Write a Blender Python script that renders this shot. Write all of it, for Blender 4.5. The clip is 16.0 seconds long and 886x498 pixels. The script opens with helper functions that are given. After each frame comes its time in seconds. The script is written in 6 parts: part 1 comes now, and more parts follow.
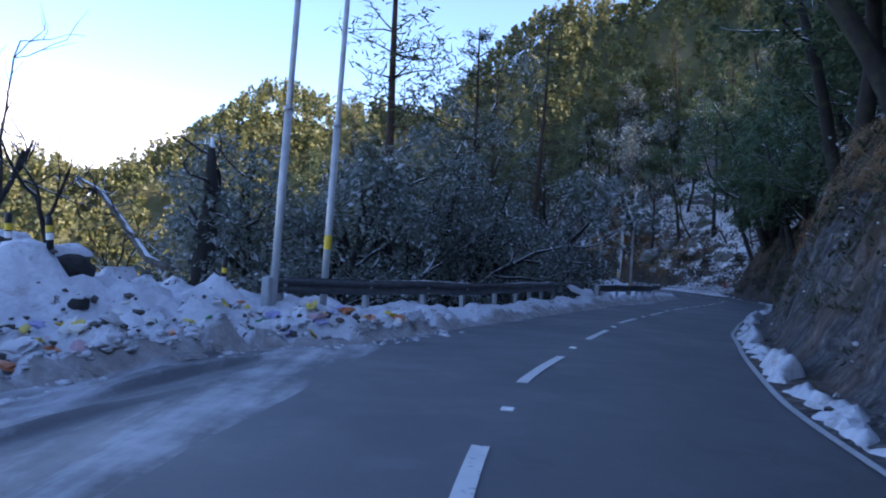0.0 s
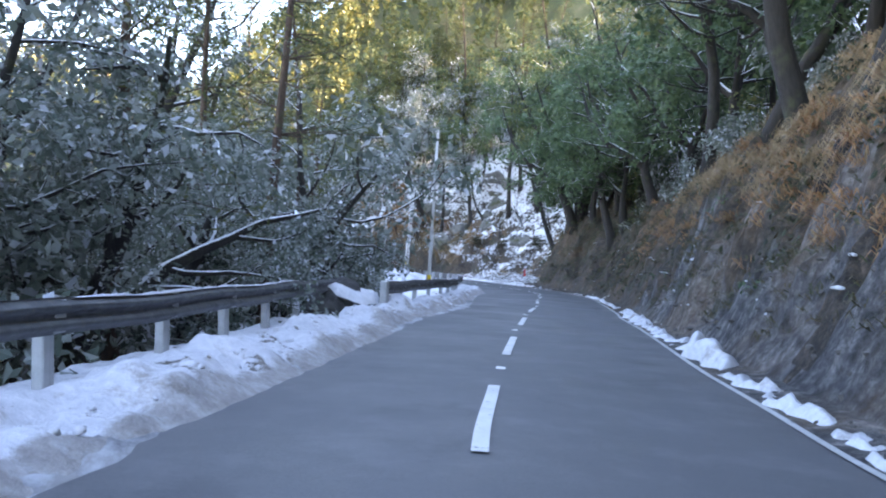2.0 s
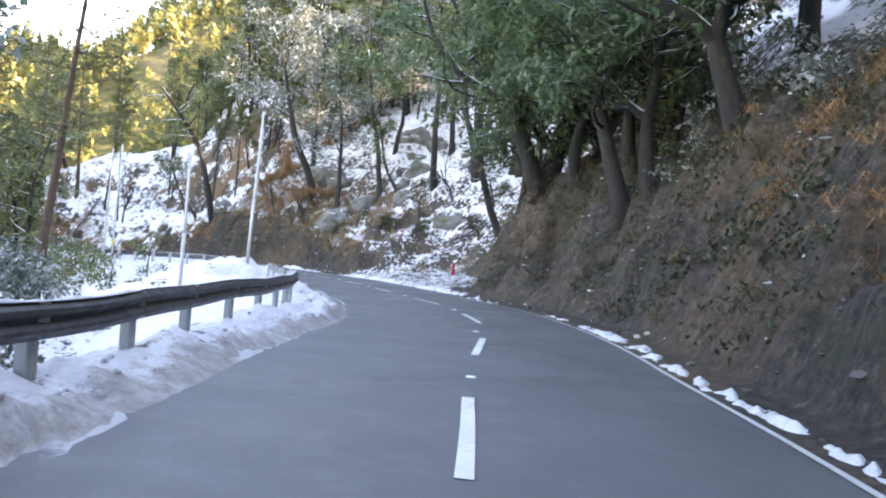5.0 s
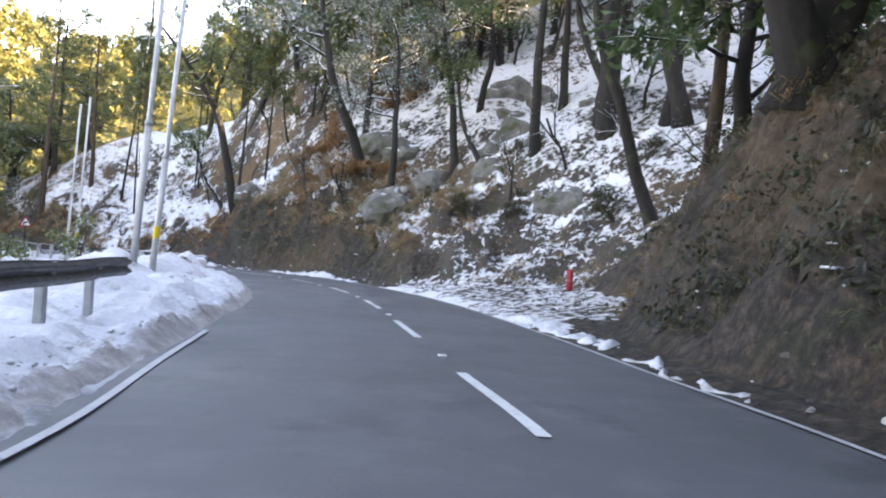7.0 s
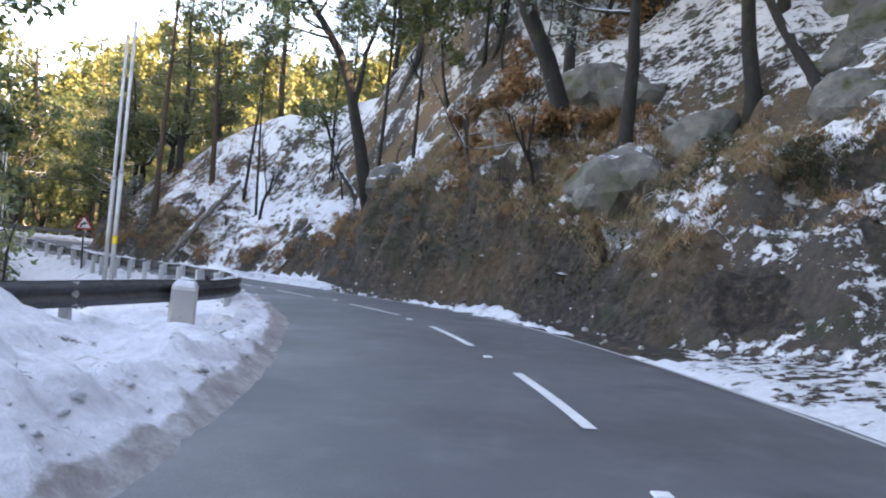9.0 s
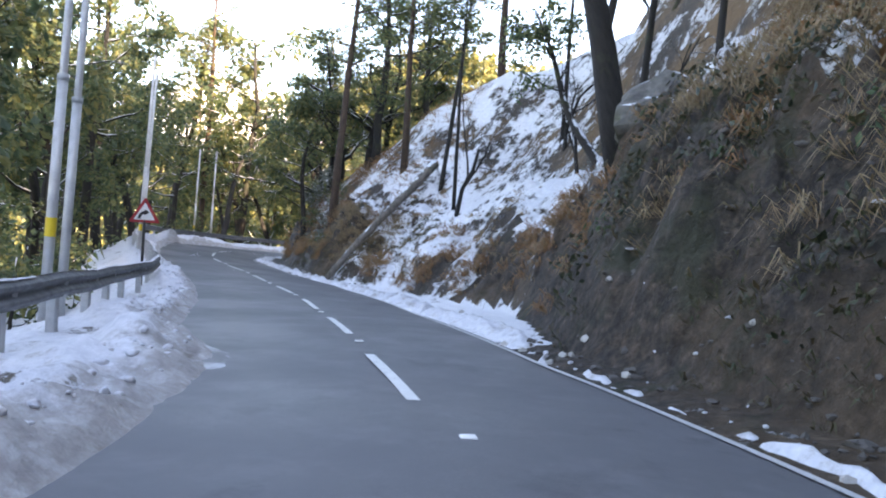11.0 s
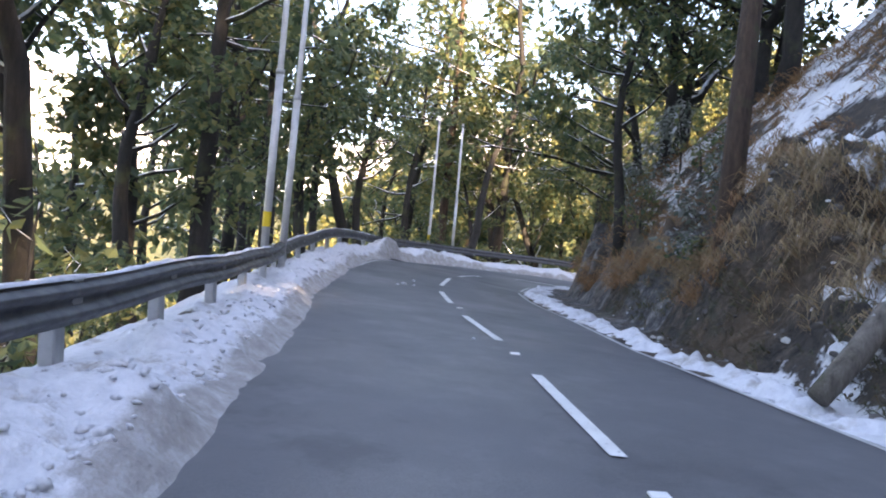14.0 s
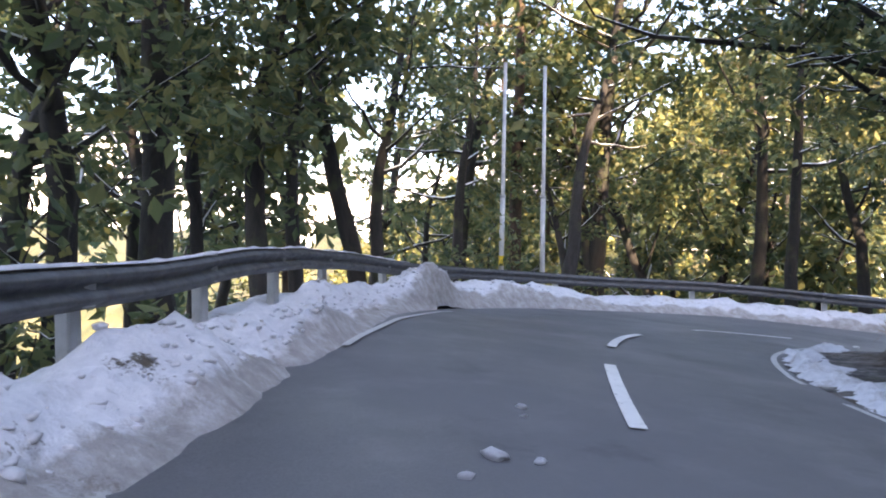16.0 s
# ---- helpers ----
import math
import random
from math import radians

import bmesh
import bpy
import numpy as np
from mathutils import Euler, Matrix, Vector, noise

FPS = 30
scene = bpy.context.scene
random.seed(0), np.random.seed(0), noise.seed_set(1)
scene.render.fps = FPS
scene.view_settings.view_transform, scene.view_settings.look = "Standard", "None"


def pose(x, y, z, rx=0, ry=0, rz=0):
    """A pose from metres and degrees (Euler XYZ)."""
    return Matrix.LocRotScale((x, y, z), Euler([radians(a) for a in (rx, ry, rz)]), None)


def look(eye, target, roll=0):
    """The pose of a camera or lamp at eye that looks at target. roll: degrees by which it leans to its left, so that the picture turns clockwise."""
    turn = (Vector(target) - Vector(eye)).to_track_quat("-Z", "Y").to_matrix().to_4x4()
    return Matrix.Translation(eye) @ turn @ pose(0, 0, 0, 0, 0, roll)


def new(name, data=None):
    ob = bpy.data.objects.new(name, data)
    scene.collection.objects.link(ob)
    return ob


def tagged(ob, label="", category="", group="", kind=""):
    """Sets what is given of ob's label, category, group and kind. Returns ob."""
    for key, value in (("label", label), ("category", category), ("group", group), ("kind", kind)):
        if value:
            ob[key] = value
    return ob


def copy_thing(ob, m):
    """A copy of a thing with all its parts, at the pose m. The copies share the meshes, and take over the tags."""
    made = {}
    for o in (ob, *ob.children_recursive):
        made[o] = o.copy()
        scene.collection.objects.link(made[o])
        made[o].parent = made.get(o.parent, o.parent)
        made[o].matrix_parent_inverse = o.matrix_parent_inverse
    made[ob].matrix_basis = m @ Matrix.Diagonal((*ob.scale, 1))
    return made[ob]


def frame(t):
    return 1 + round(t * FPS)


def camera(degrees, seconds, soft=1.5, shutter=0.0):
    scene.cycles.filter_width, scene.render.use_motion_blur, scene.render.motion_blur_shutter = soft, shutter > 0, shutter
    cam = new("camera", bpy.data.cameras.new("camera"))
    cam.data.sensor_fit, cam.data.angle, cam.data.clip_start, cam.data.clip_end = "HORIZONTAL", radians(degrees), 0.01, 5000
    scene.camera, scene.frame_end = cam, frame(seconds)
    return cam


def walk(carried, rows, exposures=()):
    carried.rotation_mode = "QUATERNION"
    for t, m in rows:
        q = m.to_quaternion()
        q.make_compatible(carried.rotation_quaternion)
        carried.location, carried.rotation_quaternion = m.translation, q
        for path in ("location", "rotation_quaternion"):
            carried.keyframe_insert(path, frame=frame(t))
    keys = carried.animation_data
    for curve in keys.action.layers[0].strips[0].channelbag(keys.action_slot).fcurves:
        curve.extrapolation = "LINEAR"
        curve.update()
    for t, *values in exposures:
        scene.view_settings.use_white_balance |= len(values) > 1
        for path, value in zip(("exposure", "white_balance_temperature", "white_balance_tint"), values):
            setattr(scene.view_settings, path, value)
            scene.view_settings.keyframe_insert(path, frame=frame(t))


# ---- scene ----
cam = camera(63.94, 16.0, soft=2.0)
# seconds, x, y, z, pitch, roll, yaw
PATH = [
    (0.0, 0.000, 0.000, 1.200, -1.47, -2.70, 0.12),
    (0.5, 0.340, 3.547, 1.035, -1.53, -2.43, -4.31),
    (1.0, 0.931, 7.114, 0.824, -1.37, -1.98, -8.94),
    (1.5, 1.816, 10.485, 0.663, -1.41, -2.17, -13.44),
    (2.0, 2.936, 13.879, 0.499, -1.55, -2.75, -17.24),
    (2.5, 4.280, 17.271, 0.278, -1.48, -2.87, -19.56),
    (3.0, 5.724, 20.648, 0.087, -1.51, -3.25, -20.67),
    (3.5, 7.250, 24.026, -0.101, -1.54, -3.60, -21.64),
    (4.0, 8.840, 27.522, -0.256, -1.48, -4.14, -22.62),
    (6.5, 18.444, 47.308, -1.488, -1.97, -4.17, -17.97),
    (7.0, 19.547, 51.576, -1.739, -1.43, -4.30, -13.91),
    (7.5, 20.304, 55.796, -1.933, -0.94, -4.09, -10.65),
    (8.0, 20.863, 59.815, -2.083, -0.82, -3.84, -7.27),
    (10.5, 20.668, 79.388, -2.882, -1.76, -4.38, 14.70),
    (11.0, 19.412, 82.787, -3.035, -1.18, -3.94, 20.86),
    (11.5, 17.841, 86.058, -3.137, -1.02, -3.33, 27.34),
    (12.0, 16.047, 88.849, -3.271, -0.96, -3.16, 33.06),
    (12.5, 14.027, 91.494, -3.406, -0.96, -3.81, 37.06),
    (13.0, 11.878, 94.102, -3.541, -1.01, -4.12, 39.15),
    (13.5, 9.662, 96.689, -3.690, -0.94, -4.29, 40.24),
    (14.0, 7.164, 99.288, -3.738, -0.90, -4.28, 41.15),
    (14.5, 4.616, 101.933, -3.843, -0.48, -4.34, 42.72),
    (15.0, 1.981, 104.606, -3.867, 0.16, -2.45, 44.10),
    (15.5, -0.706, 107.205, -3.906, 0.92, -0.84, 45.00),
    (16.0, -2.915, 109.428, -3.944, 1.39, -0.23, 45.23),
]
EXPOSURES = [(0.0, 1.42, 5450, 23), (0.5, 1.78, 5600, 20), (1.0, 2.5, 6100, 17), (1.5, 3.2, 6800, 17), (2.0, 3.54, 7400, 19), (4.0, 3.91, 8300, 21), (6.5, 3.75, 9600, 22), (8.0, 3.1, 9500, 22), (10.5, 3.38, 8300, 19), (11.0, 3.27, 8300, 19), (11.5, 3.1, 8300, 19), (12.5, 2.92, 8300, 20), (13.5, 3.13, 8200, 21), (14.5, 3.3, 8000, 22), (16.0, 3.26, 8000, 22)]
walk(cam, [(t, pose(x, y, z, 90 + p, r, w)) for t, x, y, z, p, r, w in PATH], EXPOSURES)

# ---- light ----
SUN_AZ, SUN_EL = 110.0, 23.0          # degrees clockwise from +y, and above the horizon
world = bpy.data.worlds.new("sky")
scene.world = world
world.use_nodes = True
wn = world.node_tree.nodes
wl = world.node_tree.links
sky = wn.new("ShaderNodeTexSky")
sky.sky_type = "NISHITA"
sky.sun_disc = False
sky.sun_elevation = radians(SUN_EL)
sky.sun_rotation = radians(SUN_AZ)
sky.altitude = 1800
sky.dust_density = 2.0
wl.new(sky.outputs[0], wn["Background"].inputs[0])
wn["Background"].inputs[1].default_value = 0.15
sun = new("sun", bpy.data.lights.new("sun", "SUN"))
sun.data.energy = 4.0
sun.data.angle = radians(0.6)
sun.data.color = (1.0, 0.86, 0.66)
ray = Vector((math.sin(radians(SUN_AZ)) * math.cos(radians(SUN_EL)), math.cos(radians(SUN_AZ)) * math.cos(radians(SUN_EL)), math.sin(radians(SUN_EL))))
sun.matrix_world = look(ray * 100, (0, 0, 0))


# ---- materials ----
class Nodes:
    """A small wrapper round a material's nodes."""

    def __init__(self, name, rough=0.8, metal=0.0):
        self.mat = bpy.data.materials.new(name)
        self.mat.use_nodes = True
        self.tree = self.mat.node_tree
        self.bsdf = self.tree.nodes["Principled BSDF"]
        self.bsdf.inputs["Roughness"].default_value = rough
        self.bsdf.inputs["Metallic"].default_value = metal
        self.coord = self.add("ShaderNodeTexCoord").outputs["Object"]

    def add(self, kind):
        return self.tree.nodes.new(kind)

    def link(self, a, b):
        self.tree.links.new(a, b)
        return self

    def noise(self, scale, detail=4.0, rough=0.6, stretch=None):
        n = self.add("ShaderNodeTexNoise")
        n.inputs["Scale"].default_value = scale
        n.inputs["Detail"].default_value = detail
        n.inputs["Roughness"].default_value = rough
        if stretch:
            m = self.add("ShaderNodeMapping")
            m.inputs["Scale"].default_value = stretch
            self.link(self.coord, m.inputs[0]).link(m.outputs[0], n.inputs["Vector"])
        else:
            self.link(self.coord, n.inputs["Vector"])
        return n.outputs["Fac"]

    def ramp(self, fac, *stops):
        r = self.add("ShaderNodeValToRGB")
        while len(r.color_ramp.elements) < len(stops):
            r.color_ramp.elements.new(0.5)
        for e, (p, c) in zip(r.color_ramp.elements, stops):
            e.position, e.color = p, (*c, 1) if len(c) == 3 else c
        self.link(fac, r.inputs[0])
        return r.outputs[0]

    def mix(self, fac, a, b, blend="MIX"):
        m = self.add("ShaderNodeMix")
        m.data_type = "RGBA"
        m.blend_type = blend
        for socket, v in ((m.inputs[0], fac), (m.inputs[6], a), (m.inputs[7], b)):
            if isinstance(v, (int, float)):
                socket.default_value = v
            elif isinstance(v, tuple):
                socket.default_value = (*v, 1)
            else:
                self.link(v, socket)
        return m.outputs[2]

    def math(self, op, a, b=0.0, clamp=False):
        m = self.add("ShaderNodeMath")
        m.operation = op
        m.use_clamp = clamp
        for socket, v in ((m.inputs[0], a), (m.inputs[1], b)):
            if isinstance(v, (int, float)):
                socket.default_value = v
            else:
                self.link(v, socket)
        return m.outputs[0]

    def colour(self, c):
        if isinstance(c, tuple):
            self.bsdf.inputs["Base Color"].default_value = (*c, 1)
        else:
            self.link(c, self.bsdf.inputs["Base Color"])
        return self

    def rough(self, r):
        self.link(r, self.bsdf.inputs["Roughness"])
        return self

    def bump(self, height, strength=0.5, distance=0.02):
        b = self.add("ShaderNodeBump")
        b.inputs["Strength"].default_value = strength
        b.inputs["Distance"].default_value = distance
        self.link(height, b.inputs["Height"]).link(b.outputs[0], self.bsdf.inputs["Normal"])
        return self

    def island(self):
        return self.add("ShaderNodeNewGeometry").outputs["Random Per Island"]

    def object_random(self):
        return self.add("ShaderNodeObjectInfo").outputs["Random"]

    def up(self):
        g = self.add("ShaderNodeNewGeometry")
        s = self.add("ShaderNodeSeparateXYZ")
        self.link(g.outputs["Normal"], s.inputs[0])
        return s.outputs[2]


def asphalt_look(n):
    """Colour of damp tar with pale worn tracks, its grain and its gloss."""
    fine = n.noise(60, 3, 0.7)
    broad = n.noise(0.35, 5, 0.6)
    wear = n.noise(1.6, 5, 0.65)
    c = n.ramp(fine, (0.3, (0.068, 0.069, 0.073)), (0.7, (0.124, 0.125, 0.129)))
    c = n.mix(n.ramp(broad, (0.38, (0, 0, 0)), (0.62, (1, 1, 1))), c, (0.108, 0.11, 0.115))
    c = n.mix(n.math("MULTIPLY", n.ramp(wear, (0.52, (0, 0, 0)), (0.7, (1, 1, 1))), 0.5), c, (0.155, 0.155, 0.16))
    stain = n.noise(0.62, 7, 0.7)
    c = n.mix(n.math("MULTIPLY", n.ramp(stain, (0.57, (0, 0, 0)), (0.66, (1, 1, 1))), 0.55), c, (0.052, 0.053, 0.057))
    n.rough(n.ramp(broad, (0.35, (0.46, 0.46, 0.46)), (0.65, (0.72, 0.72, 0.72))))
    return c, fine


def make_asphalt():
    n = Nodes("asphalt", 0.75)
    c, fine = asphalt_look(n)
    return n.colour(c).bump(fine, 0.35, 0.006).mat


def make_snow(name="snow", dirt=0.0, soil=0.0, splashed=False):
    n = Nodes(name, 0.65)
    fine = n.noise(9, 6, 0.65)
    broad = n.noise(0.9, 6, 0.65)
    c = n.ramp(fine, (0.3, (0.5, 0.51, 0.54)), (0.7, (0.68, 0.68, 0.7)))
    if dirt:
        spots = n.ramp(n.noise(2.3, 8, 0.72), (0.66 - 0.2 * dirt, (0, 0, 0)), (0.76 - 0.14 * dirt, (1, 1, 1)))
        c = n.mix(n.math("MULTIPLY", spots, 0.75), c, (0.24, 0.2, 0.16))
    if soil:
        bare = n.ramp(n.noise(1.3, 9, 0.75), (0.62 - 0.2 * soil, (0, 0, 0)), (0.66 - 0.2 * soil, (1, 1, 1)))
        c = n.mix(bare, c, n.ramp(n.noise(14, 4), (0.3, (0.025, 0.02, 0.014)), (0.7, (0.1, 0.075, 0.045))))
    if splashed:
        grime = n.add("ShaderNodeAttribute")
        grime.attribute_name = "grime"
        mud = n.math("ADD", grime.outputs["Fac"], n.math("MULTIPLY", n.math("SUBTRACT", n.noise(1.7, 9, 0.75), 0.5), 2.2))
        brown = n.ramp(n.noise(5, 7, 0.7), (0.3, (0.13, 0.105, 0.085)), (0.5, (0.25, 0.225, 0.2)), (0.7, (0.42, 0.41, 0.41)))
        c = n.mix(n.math("MULTIPLY", n.ramp(mud, (0.4, (0, 0, 0)), (0.75, (1, 1, 1))), 0.8), c, brown)
    n.bsdf.inputs["Subsurface Weight"].default_value = 0.0
    return n.colour(c).bump(n.math("ADD", n.math("MULTIPLY", broad, 2.0), fine), 0.7, 0.05).mat


def make_hillside(name, low, high, tan=0.5, rocky=False, fine=3.2, share=0.4, pale=False):
    """Snow lying on soil, leaf litter and dry grass; it holds less where the slope is steep."""
    n = Nodes(name, 0.85)
    patch = n.noise(0.55, 10, 0.72)
    small = n.noise(fine, 8, 0.7)
    fac = n.math("ADD", n.math("MULTIPLY", patch, 1 - share), n.math("MULTIPLY", small, share))
    steep = n.math("MAXIMUM", n.math("MULTIPLY", n.math("SUBTRACT", 0.85, n.up()), 0.32), 0.0)
    fac = n.math("SUBTRACT", fac, steep)
    snow_mask = n.ramp(fac, (low, (0, 0, 0)), (high, (1, 1, 1)))
    soil = n.ramp(n.noise(6, 8, 0.7), (0.25, (0.018, 0.016, 0.014)), (0.5, (0.056, 0.045, 0.036)), (0.75, (0.135, 0.1, 0.07)))
    # grey streaked rock, made paler to put windscreen glare and haze into its colour
    if pale:
        drip = n.noise(2.0, 7, 0.7, (1.5, 1.5, 0.3))
        soil = n.ramp(drip, (0.3, (0.05, 0.052, 0.056)), (0.5, (0.13, 0.13, 0.135)), (0.7, (0.25, 0.24, 0.235)))
    relief = n.noise(5, 8, 0.7)
    if rocky:
        cells = n.add("ShaderNodeTexVoronoi")
        cells.feature = "DISTANCE_TO_EDGE"
        cells.inputs["Scale"].default_value = 2.6
        warp = n.mix(0.22, n.coord, n.add("ShaderNodeTexNoise").outputs["Color"])
        n.link(warp, cells.inputs["Vector"])
        crack = n.ramp(cells.outputs["Distance"], (0.0, (0.25, 0.25, 0.25)), (0.12, (1, 1, 1)))
        clod = n.ramp(n.noise(4.5, 9, 0.82), (0.36, (0.22, 0.21, 0.2)), (0.5, (0.75, 0.73, 0.72)), (0.64, (1.9, 1.8, 1.7)))
        soil = n.mix(1.0, soil, clod, "MULTIPLY")
        soil = n.mix(0.5, soil, n.mix(1.0, soil, crack, "MULTIPLY"))
        relief = n.math("ADD", relief, n.math("MULTIPLY", cells.outputs["Distance"], 1.2))
    straw = n.ramp(n.noise(11, 5, 0.7), (0.3, (0.14, 0.075, 0.03)), (0.7, (0.3, 0.18, 0.08)))
    ground_c = n.mix(n.math("MULTIPLY", n.ramp(n.noise(0.28, 6, 0.6), (0.48, (0, 0, 0)), (0.6, (1, 1, 1))), tan), soil, straw)
    moss = n.ramp(n.noise(0.8, 5, 0.6), (0.55, (0, 0, 0)), (0.66, (1, 1, 1)))
    ground_c = n.mix(n.math("MULTIPLY", moss, 0.7), ground_c, (0.03, 0.036, 0.014))
    snow_c = n.ramp(n.noise(8, 4), (0.3, (0.7, 0.71, 0.74)), (0.7, (0.86, 0.865, 0.88)))
    n.colour(n.mix(snow_mask, ground_c, snow_c))
    return n.bump(n.math("ADD", relief, n.math("MULTIPLY", snow_mask, 0.5)), 1.0, 0.16 if rocky else 0.12).mat


def make_rock(name="rock", bare=False):
    n = Nodes(name, 0.8)
    a = n.noise(2.2, 10, 0.7)
    c = n.ramp(a, (0.3, (0.05, 0.048, 0.045)), (0.5, (0.14, 0.135, 0.125)), (0.7, (0.27, 0.26, 0.24)))
    c = n.mix(n.ramp(n.noise(1.1, 6), (0.52, (0, 0, 0)), (0.64, (1, 1, 1))), c, (0.06, 0.065, 0.03))
    if bare:
        return n.colour(n.mix(0.8, c, (0.02, 0.02, 0.02))).bump(a, 1.0, 0.12).mat
    lying = n.ramp(n.math("ADD", n.math("MULTIPLY", n.up(), 0.6), n.math("MULTIPLY", n.noise(3, 6), 0.5)), (0.78, (0, 0, 0)), (0.82, (1, 1, 1)))
    return n.colour(n.mix(lying, c, (0.8, 0.83, 0.87))).bump(a, 1.0, 0.12).mat


def make_bark(name, dark, light, snow=0.0, red=0.0):
    n = Nodes(name, 0.9)
    a = n.noise(9, 8, 0.75, (1, 1, 0.22))
    c = n.ramp(a, (0.32, dark), (0.68, light))
    c = n.mix(n.ramp(n.noise(1.4, 6), (0.56, (0, 0, 0)), (0.68, (0.7, 0.7, 0.7))), c, (0.05, 0.06, 0.025))
    if snow:
        lying = n.ramp(n.math("ADD", n.math("MULTIPLY", n.up(), 0.7), n.math("MULTIPLY", n.noise(2.5, 5), 0.6)), (0.86 - snow * 0.2, (0, 0, 0)), (0.9 - snow * 0.2, (1, 1, 1)))
        c = n.mix(lying, c, (0.8, 0.83, 0.87))
    return n.colour(c).bump(a, 1.0, 0.05).mat


def make_leaf(name, *colours, snow=0.0, through_light=0.35):
    n = Nodes(name, 0.5)
    r = n.island()
    k = len(colours)
    c = n.ramp(r, *[((i + 0.5) / k, col) for i, col in enumerate(colours)])
    c = n.mix(n.math("MULTIPLY", n.noise(0.5, 3), 0.5), c, n.mix(0.5, c, (0.02, 0.03, 0.012)))
    if snow:
        flake = n.math("FRACT", n.math("MULTIPLY", r, 37.13))
        c = n.mix(n.math("LESS_THAN", flake, snow), c, (0.6, 0.63, 0.67))
    n.colour(c)
    thin = n.add("ShaderNodeBsdfTranslucent")
    n.link(c, thin.inputs[0])
    both = n.add("ShaderNodeMixShader")
    both.inputs[0].default_value = through_light
    out = n.tree.nodes["Material Output"]
    n.link(n.bsdf.outputs[0], both.inputs[1]).link(thin.outputs[0], both.inputs[2]).link(both.outputs[0], out.inputs[0])
    return n.mat


def make_steel(name, base, rough, metal, stain=0.3):
    n = Nodes(name, rough, metal)
    a = n.noise(5, 7, 0.7)
    streak = n.noise(3, 6, 0.7, (4, 4, 0.4))
    c = n.mix(n.math("MULTIPLY", n.ramp(a, (0.42, (0, 0, 0)), (0.66, (1, 1, 1))), stain), base, tuple(v * 0.45 for v in base))
    c = n.mix(n.math("MULTIPLY", n.ramp(streak, (0.55, (0, 0, 0)), (0.7, (1, 1, 1))), stain), c, (0.16, 0.13, 0.1))
    return n.colour(c).rough(n.ramp(a, (0.3, (rough - 0.12,) * 3), (0.7, (min(1, rough + 0.15),) * 3))).bump(a, 0.15, 0.004).mat


def make_paint(name, base, rough=0.5, chip=None):
    n = Nodes(name, rough)
    a = n.noise(14, 6, 0.7)
    c = n.mix(n.math("MULTIPLY", n.ramp(n.noise(3, 5), (0.4, (0, 0, 0)), (0.7, (1, 1, 1))), 0.35), base, tuple(v * 0.6 for v in base))
    if chip:
        c = n.mix(n.ramp(a, (0.6, (0, 0, 0)), (0.66, (1, 1, 1))), c, chip)
    return n.colour(c).bump(a, 0.15, 0.004).mat


def make_litter():
    n = Nodes("litter_plastic", 0.35)
    c = n.ramp(n.object_random(), (0.0, (0.6, 0.6, 0.62)), (0.22, (0.7, 0.69, 0.66)), (0.4, (0.1, 0.1, 0.11)), (0.48, (0.62, 0.2, 0.06)), (0.55, (0.72, 0.55, 0.05)), (0.65, (0.36, 0.34, 0.6)), (0.76, (0.08, 0.34, 0.13)), (0.84, (0.62, 0.4, 0.42)), (0.92, (0.7, 0.66, 0.58)))
    c.node.color_ramp.interpolation = "CONSTANT"
    return n.colour(n.mix(n.math("MULTIPLY", n.noise(12, 4), 0.3), c, (0.3, 0.3, 0.3))).bump(n.noise(18, 4), 0.5, 0.02).mat


ASPHALT = make_asphalt()
SNOW = make_snow("snow", 0.15)
SNOW_DIRTY = make_snow("snow_roadside", 0.75)
SNOW_VERGE = make_snow("snow_verge", 0.5, 0.1, splashed=True)
HILL = make_hillside("hillside", 0.425, 0.462, 0.35, False, 3.6, 0.5)
HILL_PATCHY = make_hillside("patchy_slope", 0.475, 0.51, 0.15, False, 4.2, 0.72)
HILL_WHITE = make_hillside("snowy_slope", 0.385, 0.43, 0.6)
BANK = make_hillside("cut_bank_earth", 0.6, 0.635, 0.24, True)
ROCK_FACE_HAZED = make_hillside("rock_face_hazed", 0.585, 0.62, 0.3, True, pale=True)
ROCK = make_rock()
ROCK_DARK = make_rock("rock_dark", True)
RUBBLE = make_paint("rubble", (0.1, 0.09, 0.08), 0.85, (0.04, 0.035, 0.03))
PALE_STONE = make_paint("pale_stone", (0.42, 0.4, 0.37), 0.85, (0.25, 0.23, 0.2))
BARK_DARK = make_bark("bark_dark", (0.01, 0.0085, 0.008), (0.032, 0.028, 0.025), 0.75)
BARK_PINE = make_bark("bark_pine", (0.02, 0.012, 0.009), (0.09, 0.055, 0.035))
BARK_LOG = make_bark("bark_log", (0.06, 0.05, 0.04), (0.24, 0.21, 0.18), 0.45)
LEAF_OAK = make_leaf("leaf_oak", (0.055, 0.09, 0.045), (0.1, 0.14, 0.066), (0.155, 0.195, 0.088), (0.24, 0.23, 0.085), through_light=0.5)
LEAF_FROST = make_leaf("leaf_frosted", (0.085, 0.112, 0.09), (0.15, 0.18, 0.145), (0.215, 0.24, 0.205), (0.36, 0.39, 0.37), snow=0.06, through_light=0.55)
LEAF_GREEN = make_leaf("leaf_green", (0.04, 0.08, 0.035), (0.07, 0.125, 0.05), (0.11, 0.165, 0.075))
LEAF_PINE = make_leaf("needle_pine", (0.035, 0.055, 0.02), (0.07, 0.09, 0.028), (0.13, 0.13, 0.03))
# far leaves: sunlight is put into the colour, paler and yellower than near needles
LEAF_FAR_SUNLIT = make_leaf("leaf_far_sunlit", (0.1, 0.12, 0.045), (0.19, 0.19, 0.065), (0.29, 0.255, 0.08))
